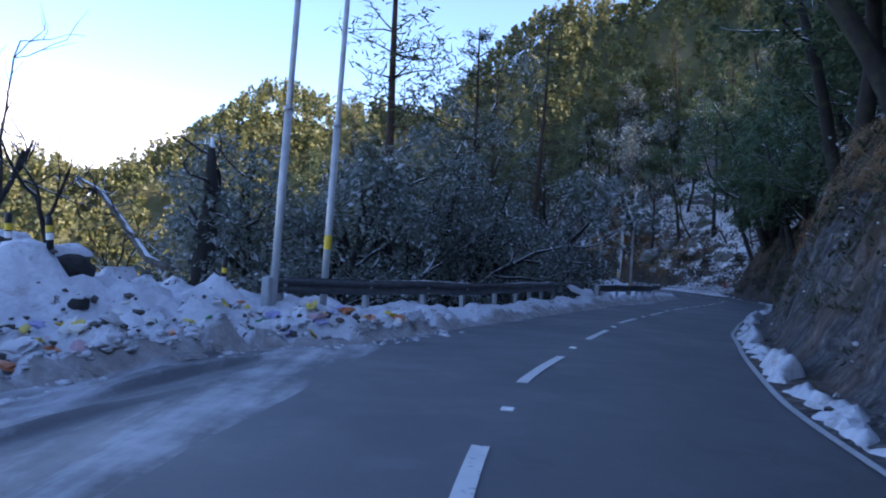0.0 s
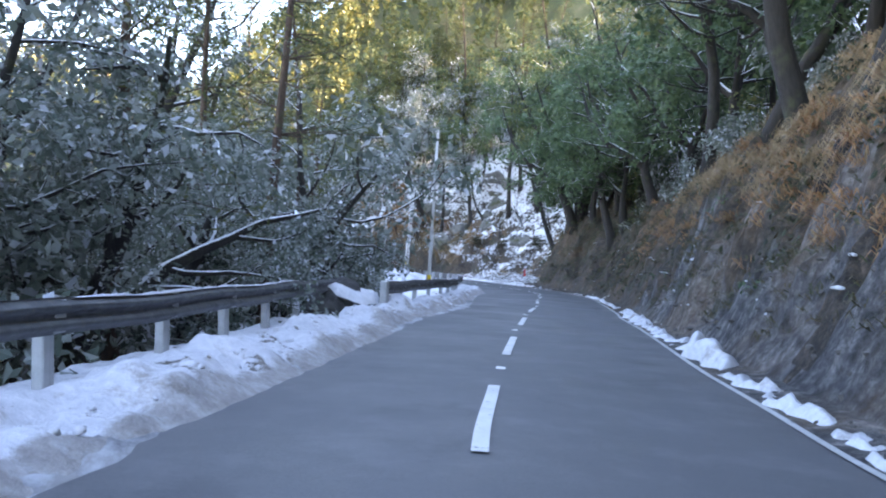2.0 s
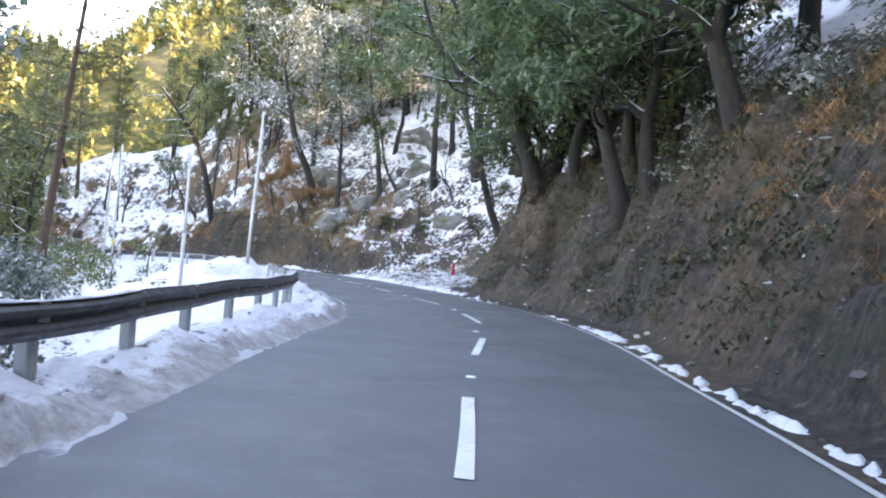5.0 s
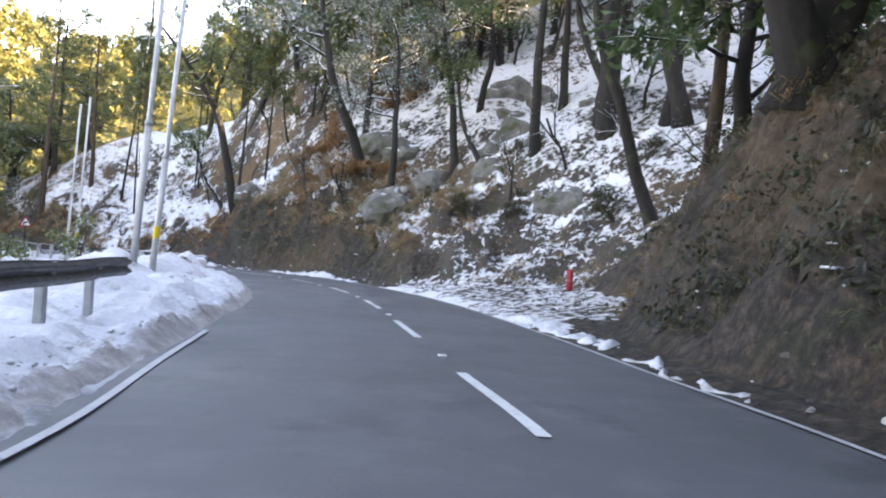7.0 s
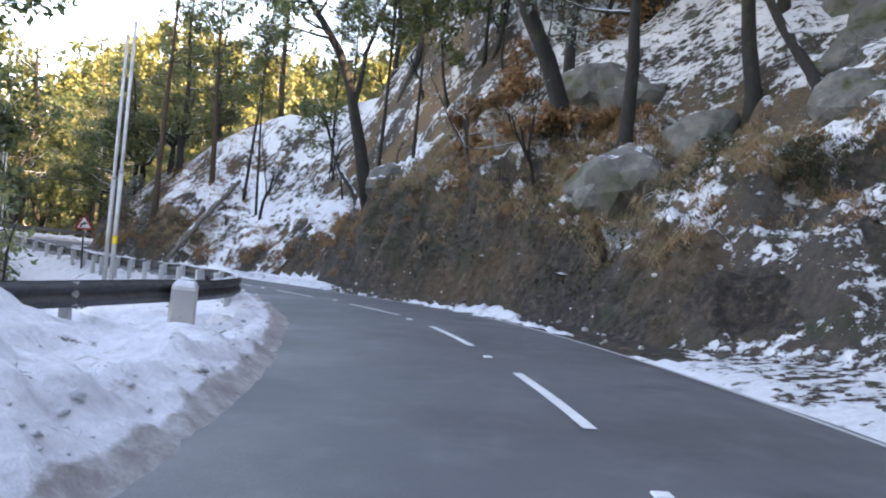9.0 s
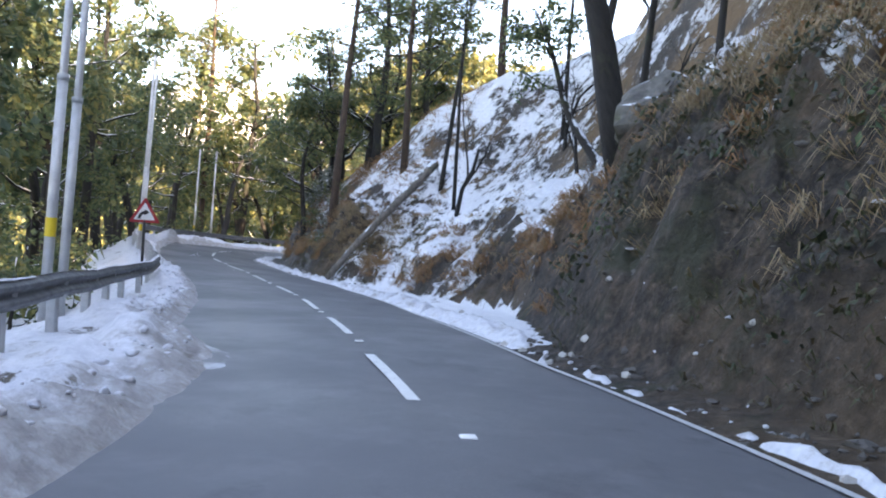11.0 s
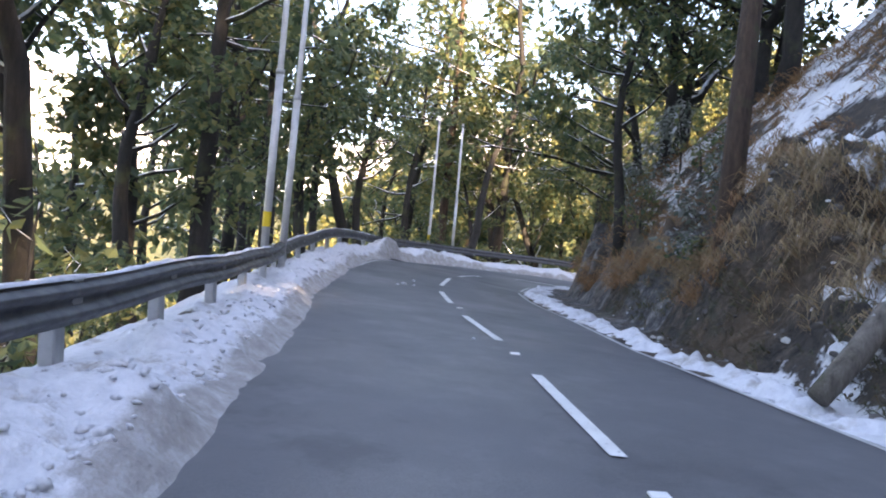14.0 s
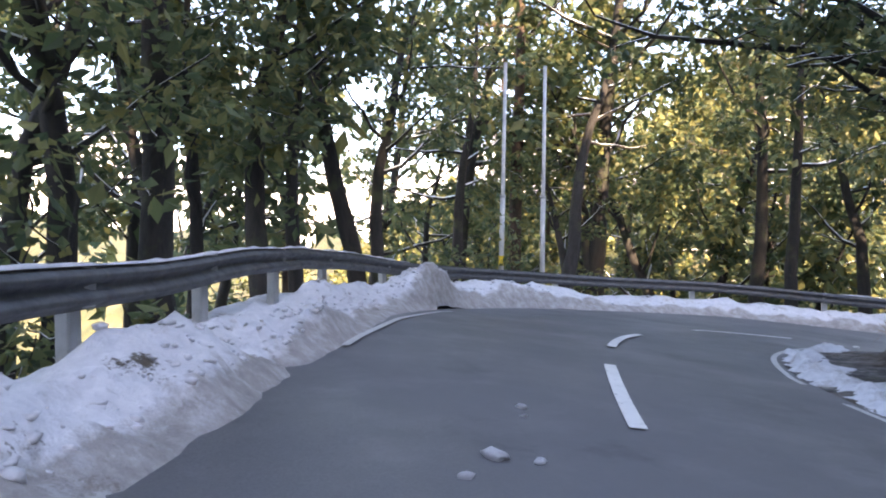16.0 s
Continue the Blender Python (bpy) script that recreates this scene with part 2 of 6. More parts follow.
LEAF_BANK = make_leaf("leaf_bank", (0.018, 0.026, 0.012), (0.035, 0.045, 0.018), (0.06, 0.07, 0.028), (0.085, 0.06, 0.03), through_light=0.25)
GRASS = make_leaf("dry_grass", (0.2, 0.135, 0.07), (0.34, 0.24, 0.13), (0.44, 0.33, 0.19), (0.27, 0.16, 0.085), through_light=0.25)
GRASS_RUST = make_leaf("russet_fern", (0.2, 0.09, 0.035), (0.32, 0.15, 0.06), (0.42, 0.22, 0.1), (0.26, 0.17, 0.08), through_light=0.25)
GRASS_DARK = make_leaf("bank_weeds", (0.04, 0.04, 0.018), (0.08, 0.07, 0.03), (0.14, 0.1, 0.05), (0.05, 0.065, 0.022), through_light=0.2)
STEEL_RAIL = make_steel("guardrail_steel", (0.1, 0.104, 0.11), 0.5, 0.5, 0.5)
STEEL_POST = make_steel("post_galvanised", (0.42, 0.43, 0.43), 0.6, 0.2, 0.3)
STEEL_POLE = make_steel("pole_galvanised", (0.5, 0.5, 0.49), 0.5, 0.3, 0.3)
YELLOW = make_paint("yellow_paint", (0.75, 0.52, 0.03), 0.5)
BLACK = make_paint("black_paint", (0.015, 0.015, 0.016), 0.5)
RED = make_paint("red_paint", (0.36, 0.022, 0.03), 0.5)
WHITE = make_paint("white_paint", (0.78, 0.78, 0.76), 0.5)
ROAD_WHITE = make_paint("road_paint", (0.7, 0.7, 0.68), 0.6, (0.2, 0.2, 0.21))
EDGE_WHITE = make_paint("worn_edge_paint", (0.5, 0.5, 0.49), 0.7, (0.16, 0.16, 0.165))
LITTER = make_litter()


# ---- mesh helpers ----
def mesh_object(name, verts, faces, material, parent=None, smooth=False, label=""):
    me = bpy.data.meshes.new(name)
    me.from_pydata([tuple(v) for v in verts], [], [tuple(f) for f in faces])
    me.materials.append(material)
    if smooth:
        me.polygons.foreach_set("use_smooth", np.ones(len(me.polygons), dtype=bool))
    ob = new(name, me)
    ob.parent = parent
    if label:
        ob["label"] = label
    return ob


def part(name, bm, material, parent=None, label="", smooth=False):
    """Links a bmesh as one mesh object."""
    me = bpy.data.meshes.new(name)
    bm.normal_update()
    bm.to_mesh(me)
    bm.free()
    me.materials.append(material)
    if smooth:
        me.polygons.foreach_set("use_smooth", np.ones(len(me.polygons), dtype=bool))
    ob = new(name, me)
    ob.parent = parent
    if label:
        ob["label"] = label
    return ob


def holder(name, m):
    ob = new(name)
    ob.matrix_basis = m
    ob.empty_display_size = 0.1
    return ob


def tube(points, radii, sides=6, cap=True):
    """Verts and faces of a tapered round tube along points."""
    pts = np.asarray(points, float)
    n = len(pts)
    tang = np.gradient(pts, axis=0)
    tang /= np.linalg.norm(tang, axis=1)[:, None] + 1e-9
    ref = np.array([0.0, 0.0, 1.0]) if abs(tang[0][2]) < 0.9 else np.array([1.0, 0.0, 0.0])
    u = np.cross(tang, ref)
    u /= np.linalg.norm(u, axis=1)[:, None] + 1e-9
    v = np.cross(tang, u)
    a = np.linspace(0, 2 * math.pi, sides, endpoint=False)
    ring = u[:, None, :] * np.cos(a)[None, :, None] + v[:, None, :] * np.sin(a)[None, :, None]
    verts = (pts[:, None, :] + ring * np.asarray(radii)[:, None, None]).reshape(-1, 3)
    faces = []
    for i in range(n - 1):
        for j in range(sides):
            k = (j + 1) % sides
            faces.append((i * sides + j, i * sides + k, (i + 1) * sides + k, (i + 1) * sides + j))
    if cap:
        faces.append(tuple(range(sides))[::-1])
        faces.append(tuple((n - 1) * sides + j for j in range(sides)))
    return verts, faces


class Pile:
    """Collects verts and faces of many pieces for one mesh."""

    def __init__(self):
        self.v, self.f, self.n = [], [], 0

    def add(self, verts, faces):
        self.v.append(np.asarray(verts, float))
        self.f += [tuple(i + self.n for i in f) for f in faces]
        self.n += len(verts)

    def object(self, name, material, parent=None, smooth=False, label=""):
        return mesh_object(name, np.concatenate(self.v), self.f, material, parent, smooth, label)


def box(sx, sy, sz, bevel=0.01, z0=0.0):
    bm = bmesh.new()
    bmesh.ops.create_cube(bm, size=1.0, matrix=Matrix.Translation((0, 0, z0 + sz / 2)) @ Matrix.Diagonal((sx, sy, sz, 1)))
    if bevel:
        bmesh.ops.bevel(bm, geom=list(bm.edges), offset=bevel, segments=1, affect="EDGES")
    return bm


# ---- the line of the road ----
CENTRE = [(-2.6, -60), (-2.2, -40), (-1.6, -22), (-0.9, -8), (-0.25, 0), (0.16, 3.7), (0.94, 7.5), (1.75, 10.1), (2.7, 12.9), (3.6, 15.3), (4.74, 18.4), (5.75, 20.6), (8.0, 25.6),
          (11.6, 33.3), (12.95, 35.8), (14.2, 38.3), (15.4, 40.7), (16.9, 43.9), (18.4, 47.0), (19.6, 50.0), (20.5, 53.0), (21.1, 56.0), (21.3, 59.0), (21.55, 62.1), (21.75, 65.2),
          (21.9, 68.0), (21.95, 70.3), (21.85, 73.0), (21.5, 75.9), (20.9, 79.0), (19.95, 82.3), (18.6, 85.3), (16.9, 88.3), (15.2, 90.9), (13.4, 93.5), (11.5, 96.0), (9.9, 98.1),
          (7.0, 101.4), (3.6, 104.9), (1.4, 107.1), (-0.6, 109.0), (-2.8, 111.1), (-4.6, 112.9), (-5.8, 114.4), (-7.4, 116.7), (-8.8, 119.1), (-9.5, 121.3), (-9.5, 123.3),
          (-8.6, 125.2), (-6.9, 126.7), (-4.5, 127.8), (-1.0, 128.6), (5.0, 129.3), (14, 130), (28, 131), (45, 134)]


def smooth_line(points, step=0.5):
    p = np.array(points, float)
    out = []
    for i in range(len(p) - 1):
        a, b, c, d = p[max(i - 1, 0)], p[i], p[i + 1], p[min(i + 2, len(p) - 1)]
        n = max(2, int(np.linalg.norm(c - b) / 0.1))
        u = np.linspace(0, 1, n, endpoint=False)[:, None]
        out.append(0.5 * (2 * b + (c - a) * u + (2 * a - 5 * b + 4 * c - d) * u ** 2 + (3 * b - a - 3 * c + d) * u ** 3))
    q = np.concatenate(out + [p[-1:]])
    for _ in range(60):
        q[1:-1] = 0.25 * q[:-2] + 0.5 * q[1:-1] + 0.25 * q[2:]
    s = np.concatenate([[0], np.cumsum(np.linalg.norm(np.diff(q, axis=0), axis=1))])
    t = np.arange(0, s[-1], step)
    return np.stack([np.interp(t, s, q[:, 0]), np.interp(t, s, q[:, 1])], 1), t


LINE, LINE_S = smooth_line(CENTRE)
LINE_S = LINE_S - LINE_S[np.argmin(np.abs(LINE[:, 1] - 0.0) + (LINE_S > 80) * 1e3)]
LINE_T = np.gradient(LINE, axis=0)
LINE_T /= np.linalg.norm(LINE_T, axis=1)[:, None]
LINE_N = np.stack([LINE_T[:, 1], -LINE_T[:, 0]], 1)      # to the right


def table(*rows):
    xs, ys = zip(*rows)
    return lambda s: np.interp(s, xs, ys)


road_z = table((-60, 3.0), (-30, 1.45), (0, 0.0), (3.6, -0.17), (7.2, -0.36), (10.7, -0.54), (14.2, -0.72), (17.9, -0.92), (21.6, -1.11), (25.3, -1.3), (29.1, -1.48), (40, -2.08), (51.1, -2.7), (55.5, -2.93), (59.8, -3.12), (63.9, -3.3),
               (74, -3.72), (83.5, -4.1), (90.7, -4.36), (97.4, -4.62), (104.2, -4.9), (111.4, -5.07), (118.9, -5.1), (126, -5.08), (130, -4.99), (134, -5.03), (138, -5.2), (141, -5.5), (145, -6.05), (170, -8.4), (220, -12))
bank = table((0, 0.0), (106, 0.0), (116, 0.045), (124, 0.065), (128, 0.085), (132, 0.125), (135, 0.1), (138, 0.06), (150, 0.03), (170, 0.0))
right_edge = table((-60, 2.75), (24, 2.75), (32, 3.0), (42, 3.0), (58, 3.15), (68, 3.15), (80, 3.0), (88, 2.95), (91, 2.7), (96, 2.4), (106, 2.5), (110, 2.65), (114, 2.8), (119, 2.45), (123, 2.6), (126, 2.55), (130, 2.15), (135, 2.3), (150, 2.8), (200, 2.8))
tar_left = table((-60, 5.4), (0, 5.4), (8, 4.6), (14, 3.6), (120, 3.6), (130, 3.9), (137, 5.0), (141, 5.5), (148, 5.0), (160, 4.2))
snow_left = table((-60, 5.0), (-10, 5.0), (0, 4.6), (5, 4.2), (8, 3.9), (10, 3.0), (13, 2.75), (17, 2.5), (22, 2.35), (30, 2.4), (36, 2.2), (43, 2.65), (50, 3.05), (55, 2.85), (60, 3.25), (66, 3.1), (72, 2.9), (77, 2.8),
                  (84, 2.6), (87, 2.3), (90, 2.15), (92.5, 1.95), (95.8, 1.75), (97.5, 2.1), (99, 2.6), (105, 2.6), (111, 2.6), (117, 2.75), (121, 2.9), (127, 2.8), (131, 3.1), (134, 3.5), (137, 4.3), (141, 4.8), (147, 4.3), (155, 3.5), (170, 3.2))
shoulder = table((-60, 9.0), (13, 9.0), (14.8, 6.5), (16.2, 3.0), (18.5, 1.7), (24, 1.9), (29, 2.2), (31, 1.0), (40, 0.8), (46, 1.2), (60, 2.0), (66, 3.2), (72, 4.5), (80, 4.2), (88, 1.8), (96, 1.9), (99, 1.5), (110, 1.35), (128, 1.35), (134, 1.8), (142, 3.0), (160, 1.8))
# the cut on the hill side: flat verge, height and steepness of the cut, slope above it
verge_r = table((-60, 0.8), (30, 0.6), (48, 0.7), (66.5, 0.8), (69, 1.6), (72.5, 3.6), (76, 3.8), (79, 2.4), (83, 1.0), (86, 0.9), (97, 0.6), (98.5, 0.9), (100.5, 1.5), (103, 1.9), (105, 1.5), (112, 0.8), (116, 0.7), (119, 0.9), (128, 1.4), (140, 1.2))
cut_h = table((-60, 4.0), (20, 4.2), (35, 3.9), (50, 4.0), (66.5, 3.8), (70, 3.4), (73, 3.0), (76, 2.2), (80, 1.5), (83, 1.1), (86, 1.5), (89, 1.9), (92, 3.2), (97, 3.8), (101.6, 3.5), (103.8, 1.3), (108, 1.1), (112, 0.7), (116, 0.7), (119.5, 2.6), (123, 3.0), (150, 3.2))
cut_m = table((-60, 2.1), (30, 2.1), (50, 1.9), (67, 1.8), (70, 1.5), (73, 1.3), (76, 0.8), (80, 0.55), (83, 1.1), (85, 1.8), (90, 2.5), (96, 2.2), (101.6, 2.0), (103.8, 1.4), (107, 1.3), (112, 1.1), (118, 1.9), (150, 1.9))
hill_m = table((-60, 0.9), (30, 0.95), (55, 0.95), (66, 0.9), (70, 0.72), (80, 0.68), (84, 0.78), (88, 0.8), (97, 0.82), (104, 0.94), (109, 0.78), (114, 0.73), (119, 1.1), (131, 1.1), (145, 1.1), (175, 1.0))
verge_m = table((66, 0.06), (71, 0.16), (80, 0.16), (84, 0.06))
strip_r = table((-60, 7.0), (105, 7.0), (116, 4.5), (122, 2.9), (140, 2.9), (150, 6.0))
strip_l = table((-60, 11.0), (10, 11.0), (16, 6.5), (150, 6.0))


def nearest(x, y):
    """The place along the line and the distance from it, to the right positive, for arrays of points."""
    s = np.empty(len(x))
    d = np.empty(len(x))
    for i in range(0, len(x), 4000):
        p = np.stack([x[i:i + 4000], y[i:i + 4000]], 1)
        k = np.argmin(((p[:, None, :] - LINE[None]) ** 2).sum(2), 1)
        off = p - LINE[k]
        along = (off * LINE_T[k]).sum(1)
        s[i:i + 4000] = LINE_S[k] + along
        side = (off * LINE_N[k]).sum(1)
        d[i:i + 4000] = np.where(side >= 0, 1, -1) * np.sqrt((off ** 2).sum(1))
    return s, d


def place(s, d):
    """World x, y for arrays of places along the line and distances from it."""
    x = np.interp(s, LINE_S, LINE[:, 0])
    y = np.interp(s, LINE_S, LINE[:, 1])
    nx = np.interp(s, LINE_S, LINE_N[:, 0])
    ny = np.interp(s, LINE_S, LINE_N[:, 1])
    k = np.sqrt(nx * nx + ny * ny)
    return x + d * nx / k, y + d * ny / k


def heading(s):
    i = min(max(int(np.searchsorted(LINE_S, s)), 0), len(LINE_S) - 1)
    return math.degrees(math.atan2(LINE_T[i][1], LINE_T[i][0]))


WAVES = {}


def waves(x, y, seed, *octaves):
    """Smooth bumps: a sum of turned sine products, one for each (wavelength, height)."""
    key = (seed, octaves)
    if key not in WAVES:
        r = np.random.RandomState(seed)
        rows = []
        for length, height in octaves:
            for _ in range(4):
                a = r.uniform(0, 2 * math.pi)
                k = 2 * math.pi / (length * r.uniform(0.75, 1.3))
                px, py = r.uniform(0, 6.28, 2)
                rows.append((k * math.cos(a), k * math.sin(a), 0.5 * height, px, py))
        WAVES[key] = rows
    z = np.zeros(np.shape(x))
    for c, q, h, px, py in WAVES[key]:
        z = z + h * np.sin(c * x + q * y + px) * np.sin(0.8 * (c * y - q * x) + py)
    return z


def ease(v):
    v = np.clip(v, 0, 1)
    return v * v * (3 - 2 * v)


def blocks(a, b, size, seed):
    """Broken facets: each cell of a jittered grid stands out by its own amount, with a groove along its border."""
    i, j = np.floor(a / size), np.floor(b / size)
    best = np.full(np.shape(a), 9.0)
    second = best.copy()
    out = np.zeros(np.shape(a))
    for p in (-1, 0, 1):
        for q in (-1, 0, 1):
            ci, cj = i + p, j + q
            h1 = np.modf(np.abs(np.sin(ci * 12.9898 + cj * 78.233 + seed) * 43758.5453))[0]
            h2 = np.modf(np.abs(np.sin(ci * 39.425 + cj * 11.135 + seed * 1.7) * 24634.6345))[0]
            dist = np.hypot(a / size - ci - h1, b / size - cj - h2)
            near = dist < best
            second = np.where(near, best, np.minimum(second, dist))
            out = np.where(near, h1 * 2 - 1, out)
            best = np.where(near, dist, best)
    return out * np.clip((second - best) * 4, 0, 1)


def right_height(s, dr):
    """How far the hill side stands above the road's edge."""
    u = np.maximum(dr - verge_r(s), 0)
    run = cut_h(s) / cut_m(s)
    h = np.where(u < run, u * cut_m(s), cut_h(s) + (u - run) * hill_m(s))
    h = h + ease((s - 97) / 5) * ease((119 - s) / 5) * (0.7 + 0.5 * ease((113 - s) / 4)) * np.maximum(u - 5.0, 0)
    top = 52.0
    return np.where(h > 25, 25 + (top - 25) * (1 - np.exp(-(h - 25) / (top - 25))), h) + verge_m(s) * np.minimum(dr, verge_r(s))


def left_height(s, dl):
    """The valley side, measured from the snow's edge."""
    u = np.maximum(dl - shoulder(s), 0)
    drop = np.where(u < 14, 0.62 * u, 8.7 + 0.45 * (u - 14))
    inner = ease((s - 52) / 10) * ease((106 - s) / 12)      # the hollow inside the long bend
    drop = drop * (1 - 0.62 * inner)
    return -np.minimum(drop, 60)


def land(x, y):
    s, d = nearest(x, y)
    base = road_z(s)
    edge_z = base - bank(s) * np.clip(d, -7, 3)
    dr = d - right_edge(s)
    dl = -d - snow_left(s)
    z = np.where(dr > 0, edge_z + right_height(s, dr), np.where(dl > 0, edge_z + left_height(s, dl), edge_z))
    return z, s, d, dr, dl


# ---- the ground ----
def build_ground():
    gx = np.arange(-95, 112, 0.75)
    gy = np.arange(-60, 215, 0.75)
    X, Y = np.meshgrid(gx, gy)
    z, s, d, dr, dl = land(X.ravel(), Y.ravel())
    Z = z.reshape(X.shape)
    far = ((dr > 7) | (dl > 12)).reshape(X.shape)
    for _ in range(14):
        b = Z.copy()
        b[1:-1, 1:-1] = (Z[:-2, 1:-1] + Z[2:, 1:-1] + Z[1:-1, :-2] + Z[1:-1, 2:]) / 4
        Z = np.where(far, b, Z)
    z = Z.ravel()
    x, y = X.ravel(), Y.ravel()
    amp = ease((np.maximum(dr, dl) - 3) / 8)
    z = z + amp * waves(x, y, 5, (23, 1.3), (9, 0.55), (3.3, 0.22), (1.7, 0.1))
    # tucked under the finer strips along the road
    under = np.where(dr > -0.5, np.clip(1.15 - (dr + 0.5) / (strip_r(s) - 0.4), 0, 1), np.where(dl > -0.5, np.clip(1.15 - dl / (strip_l(s) - 1.0), 0, 1), 1.0))
    steep = np.where((dr > -0.6) & (dr < strip_r(s) - 0.6), 0.75 * cut_m(s) * 0.9, 0.35)
    z = z - np.minimum(under * 3, 1) * steep
    # the far side of the valley and the end of the sheet run on into the far land
    rows, cols = X.shape
    i = np.arange(rows * cols).reshape(rows, cols)
    faces = np.stack([i[:-1, :-1], i[:-1, 1:], i[1:, 1:], i[1:, :-1]], -1).reshape(-1, 4)
    return gx, gy, z.reshape(X.shape), np.stack([x, y, z], 1), faces


GX, GY, GZ, gverts, gfaces = build_ground()


def ground_at(x, y):
    """Height of the ground's sheet."""
    i = min(max((x - GX[0]) / 0.75, 0), len(GX) - 1.001)
    j = min(max((y - GY[0]) / 0.75, 0), len(GY) - 1.001)
    a, b = int(i), int(j)
    u, v = i - a, j - b
    return float((1 - v) * ((1 - u) * GZ[b, a] + u * GZ[b, a + 1]) + v * ((1 - u) * GZ[b + 1, a] + u * GZ[b + 1, a + 1]))


def far_land():
    """Rings from the sheet's rim to the horizon: the valley in the west, wooded ridges in the north and east."""
    verts, faces = list(gverts), [tuple(f) for f in gfaces]
    rows, cols = GZ.shape
    rim = [(0, c) for c in range(cols)] + [(r, cols - 1) for r in range(1, rows)] + [(rows - 1, c) for c in range(cols - 2, -1, -1)] + [(r, 0) for r in range(rows - 2, 0, -1)]
    last = [r * cols + c for r, c in rim]
    cx, cy = 8.0, 77.0
    base = np.array([gverts[k] for k in last])
    for grow in (1.06, 1.15, 1.28, 1.45, 1.65, 1.9, 2.2, 2.6, 3.1, 3.8, 4.8, 6.5, 9.0, 14.0, 24.0):
        x = cx + (base[:, 0] - cx) * grow
        y = cy + (base[:, 1] - cy) * grow
        z = far_height(x, y, base[:, 2], ease((grow - 1) / 0.5))
        start = len(verts)
        verts += [tuple(v) for v in np.stack([x, y, z], 1)]
        n = len(last)
        for k in range(n):
            faces.append((last[k], last[(k + 1) % n], start + (k + 1) % n, start + k))
        last = list(range(start, start + n))
    return verts, faces


def far_height(x, y, rim_z, w):
    north = np.clip(77 + 0.3 * x, 0, 120) * np.exp(-((y - 325) / 110) ** 2)
    east = 70 * np.exp(-((x - 190) / 100) ** 2) * ease((x - 60) / 60)
    west = -70 * ease((-x - 60) / 120) * ease((290 - y) / 130) + 60 * np.exp(-((x + 900) / 250) ** 2)
    goal = -18 + north + east + west + waves(x, y, 8, (140, 14), (60, 6))
    return rim_z * (1 - w) + goal * w


fv, ff = far_land()
def make_forest_floor():
    n = Nodes("forest_floor", 0.9)
    c = n.ramp(n.noise(0.05, 9, 0.7), (0.36, (0.05, 0.06, 0.024)), (0.52, (0.1, 0.1, 0.04)), (0.66, (0.18, 0.145, 0.075)))
    return n.colour(c).bump(n.noise(0.5, 6, 0.7), 1.0, 0.6).mat


ground = tagged(mesh_object("ground", fv, ff, HILL, smooth=True), "snowy mountain slope with soil and dead leaves", "ground", kind="structure")

ground.data.materials.append(make_forest_floor())
floor_index = np.zeros(len(ff), dtype=np.int32)
floor_index[len(gfaces):] = 1
ground.data.materials.append(HILL_WHITE)
mid_x, mid_y = gverts[gfaces].mean(1)[:, 0], gverts[gfaces].mean(1)[:, 1]
mid_s, mid_d = nearest(mid_x, mid_y)
mid_s = mid_s + waves(mid_x, mid_y, 91, (6, 1.5))
floor_index[:len(gfaces)][(mid_d > 0) & (mid_s > 98) & (mid_s < 122)] = 2
ground.data.polygons.foreach_set("material_index", floor_index)


def strip(name, s0, s1, ds, across, height, material, label, kind="structure"):
    """A sheet along the road: across(s) gives the distances from the line, height(s, d) the height over the road's middle."""
    ss = np.arange(s0, s1 + 1e-6, ds)
    n = len(across(ss[:1])[0])
    D = across(ss)
    S = np.repeat(ss[:, None], n, 1)
    x, y = place(S.ravel(), D.ravel())
    x, y = x.reshape(S.shape), y.reshape(S.shape)
    z = road_z(S) - bank(S) * np.clip(D, -7, 3) + height(S, D, x, y)
    i = np.arange(S.size).reshape(S.shape)
    f = np.stack([i[:-1, :-1], i[:-1, 1:], i[1:, 1:], i[1:, :-1]], -1).reshape(-1, 4)
    return tagged(mesh_object(name, np.stack([x.ravel(), y.ravel(), z.ravel()], 1), f, material, smooth=True), label, name.replace("_", " "), kind=kind)


def even(a, b, n):
    return lambda s: a(s)[:, None] + (b(s) - a(s))[:, None] * np.linspace(0, 1, n)[None]


road = strip("road", -58, 185, 0.5, even(lambda s: -tar_left(s), right_edge, 15),
             lambda s, d, x, y: waves(x, y, 3, (7, 0.012)) - 0.012 * np.abs(d), ASPHALT, "grey damp asphalt mountain road with snow along it")


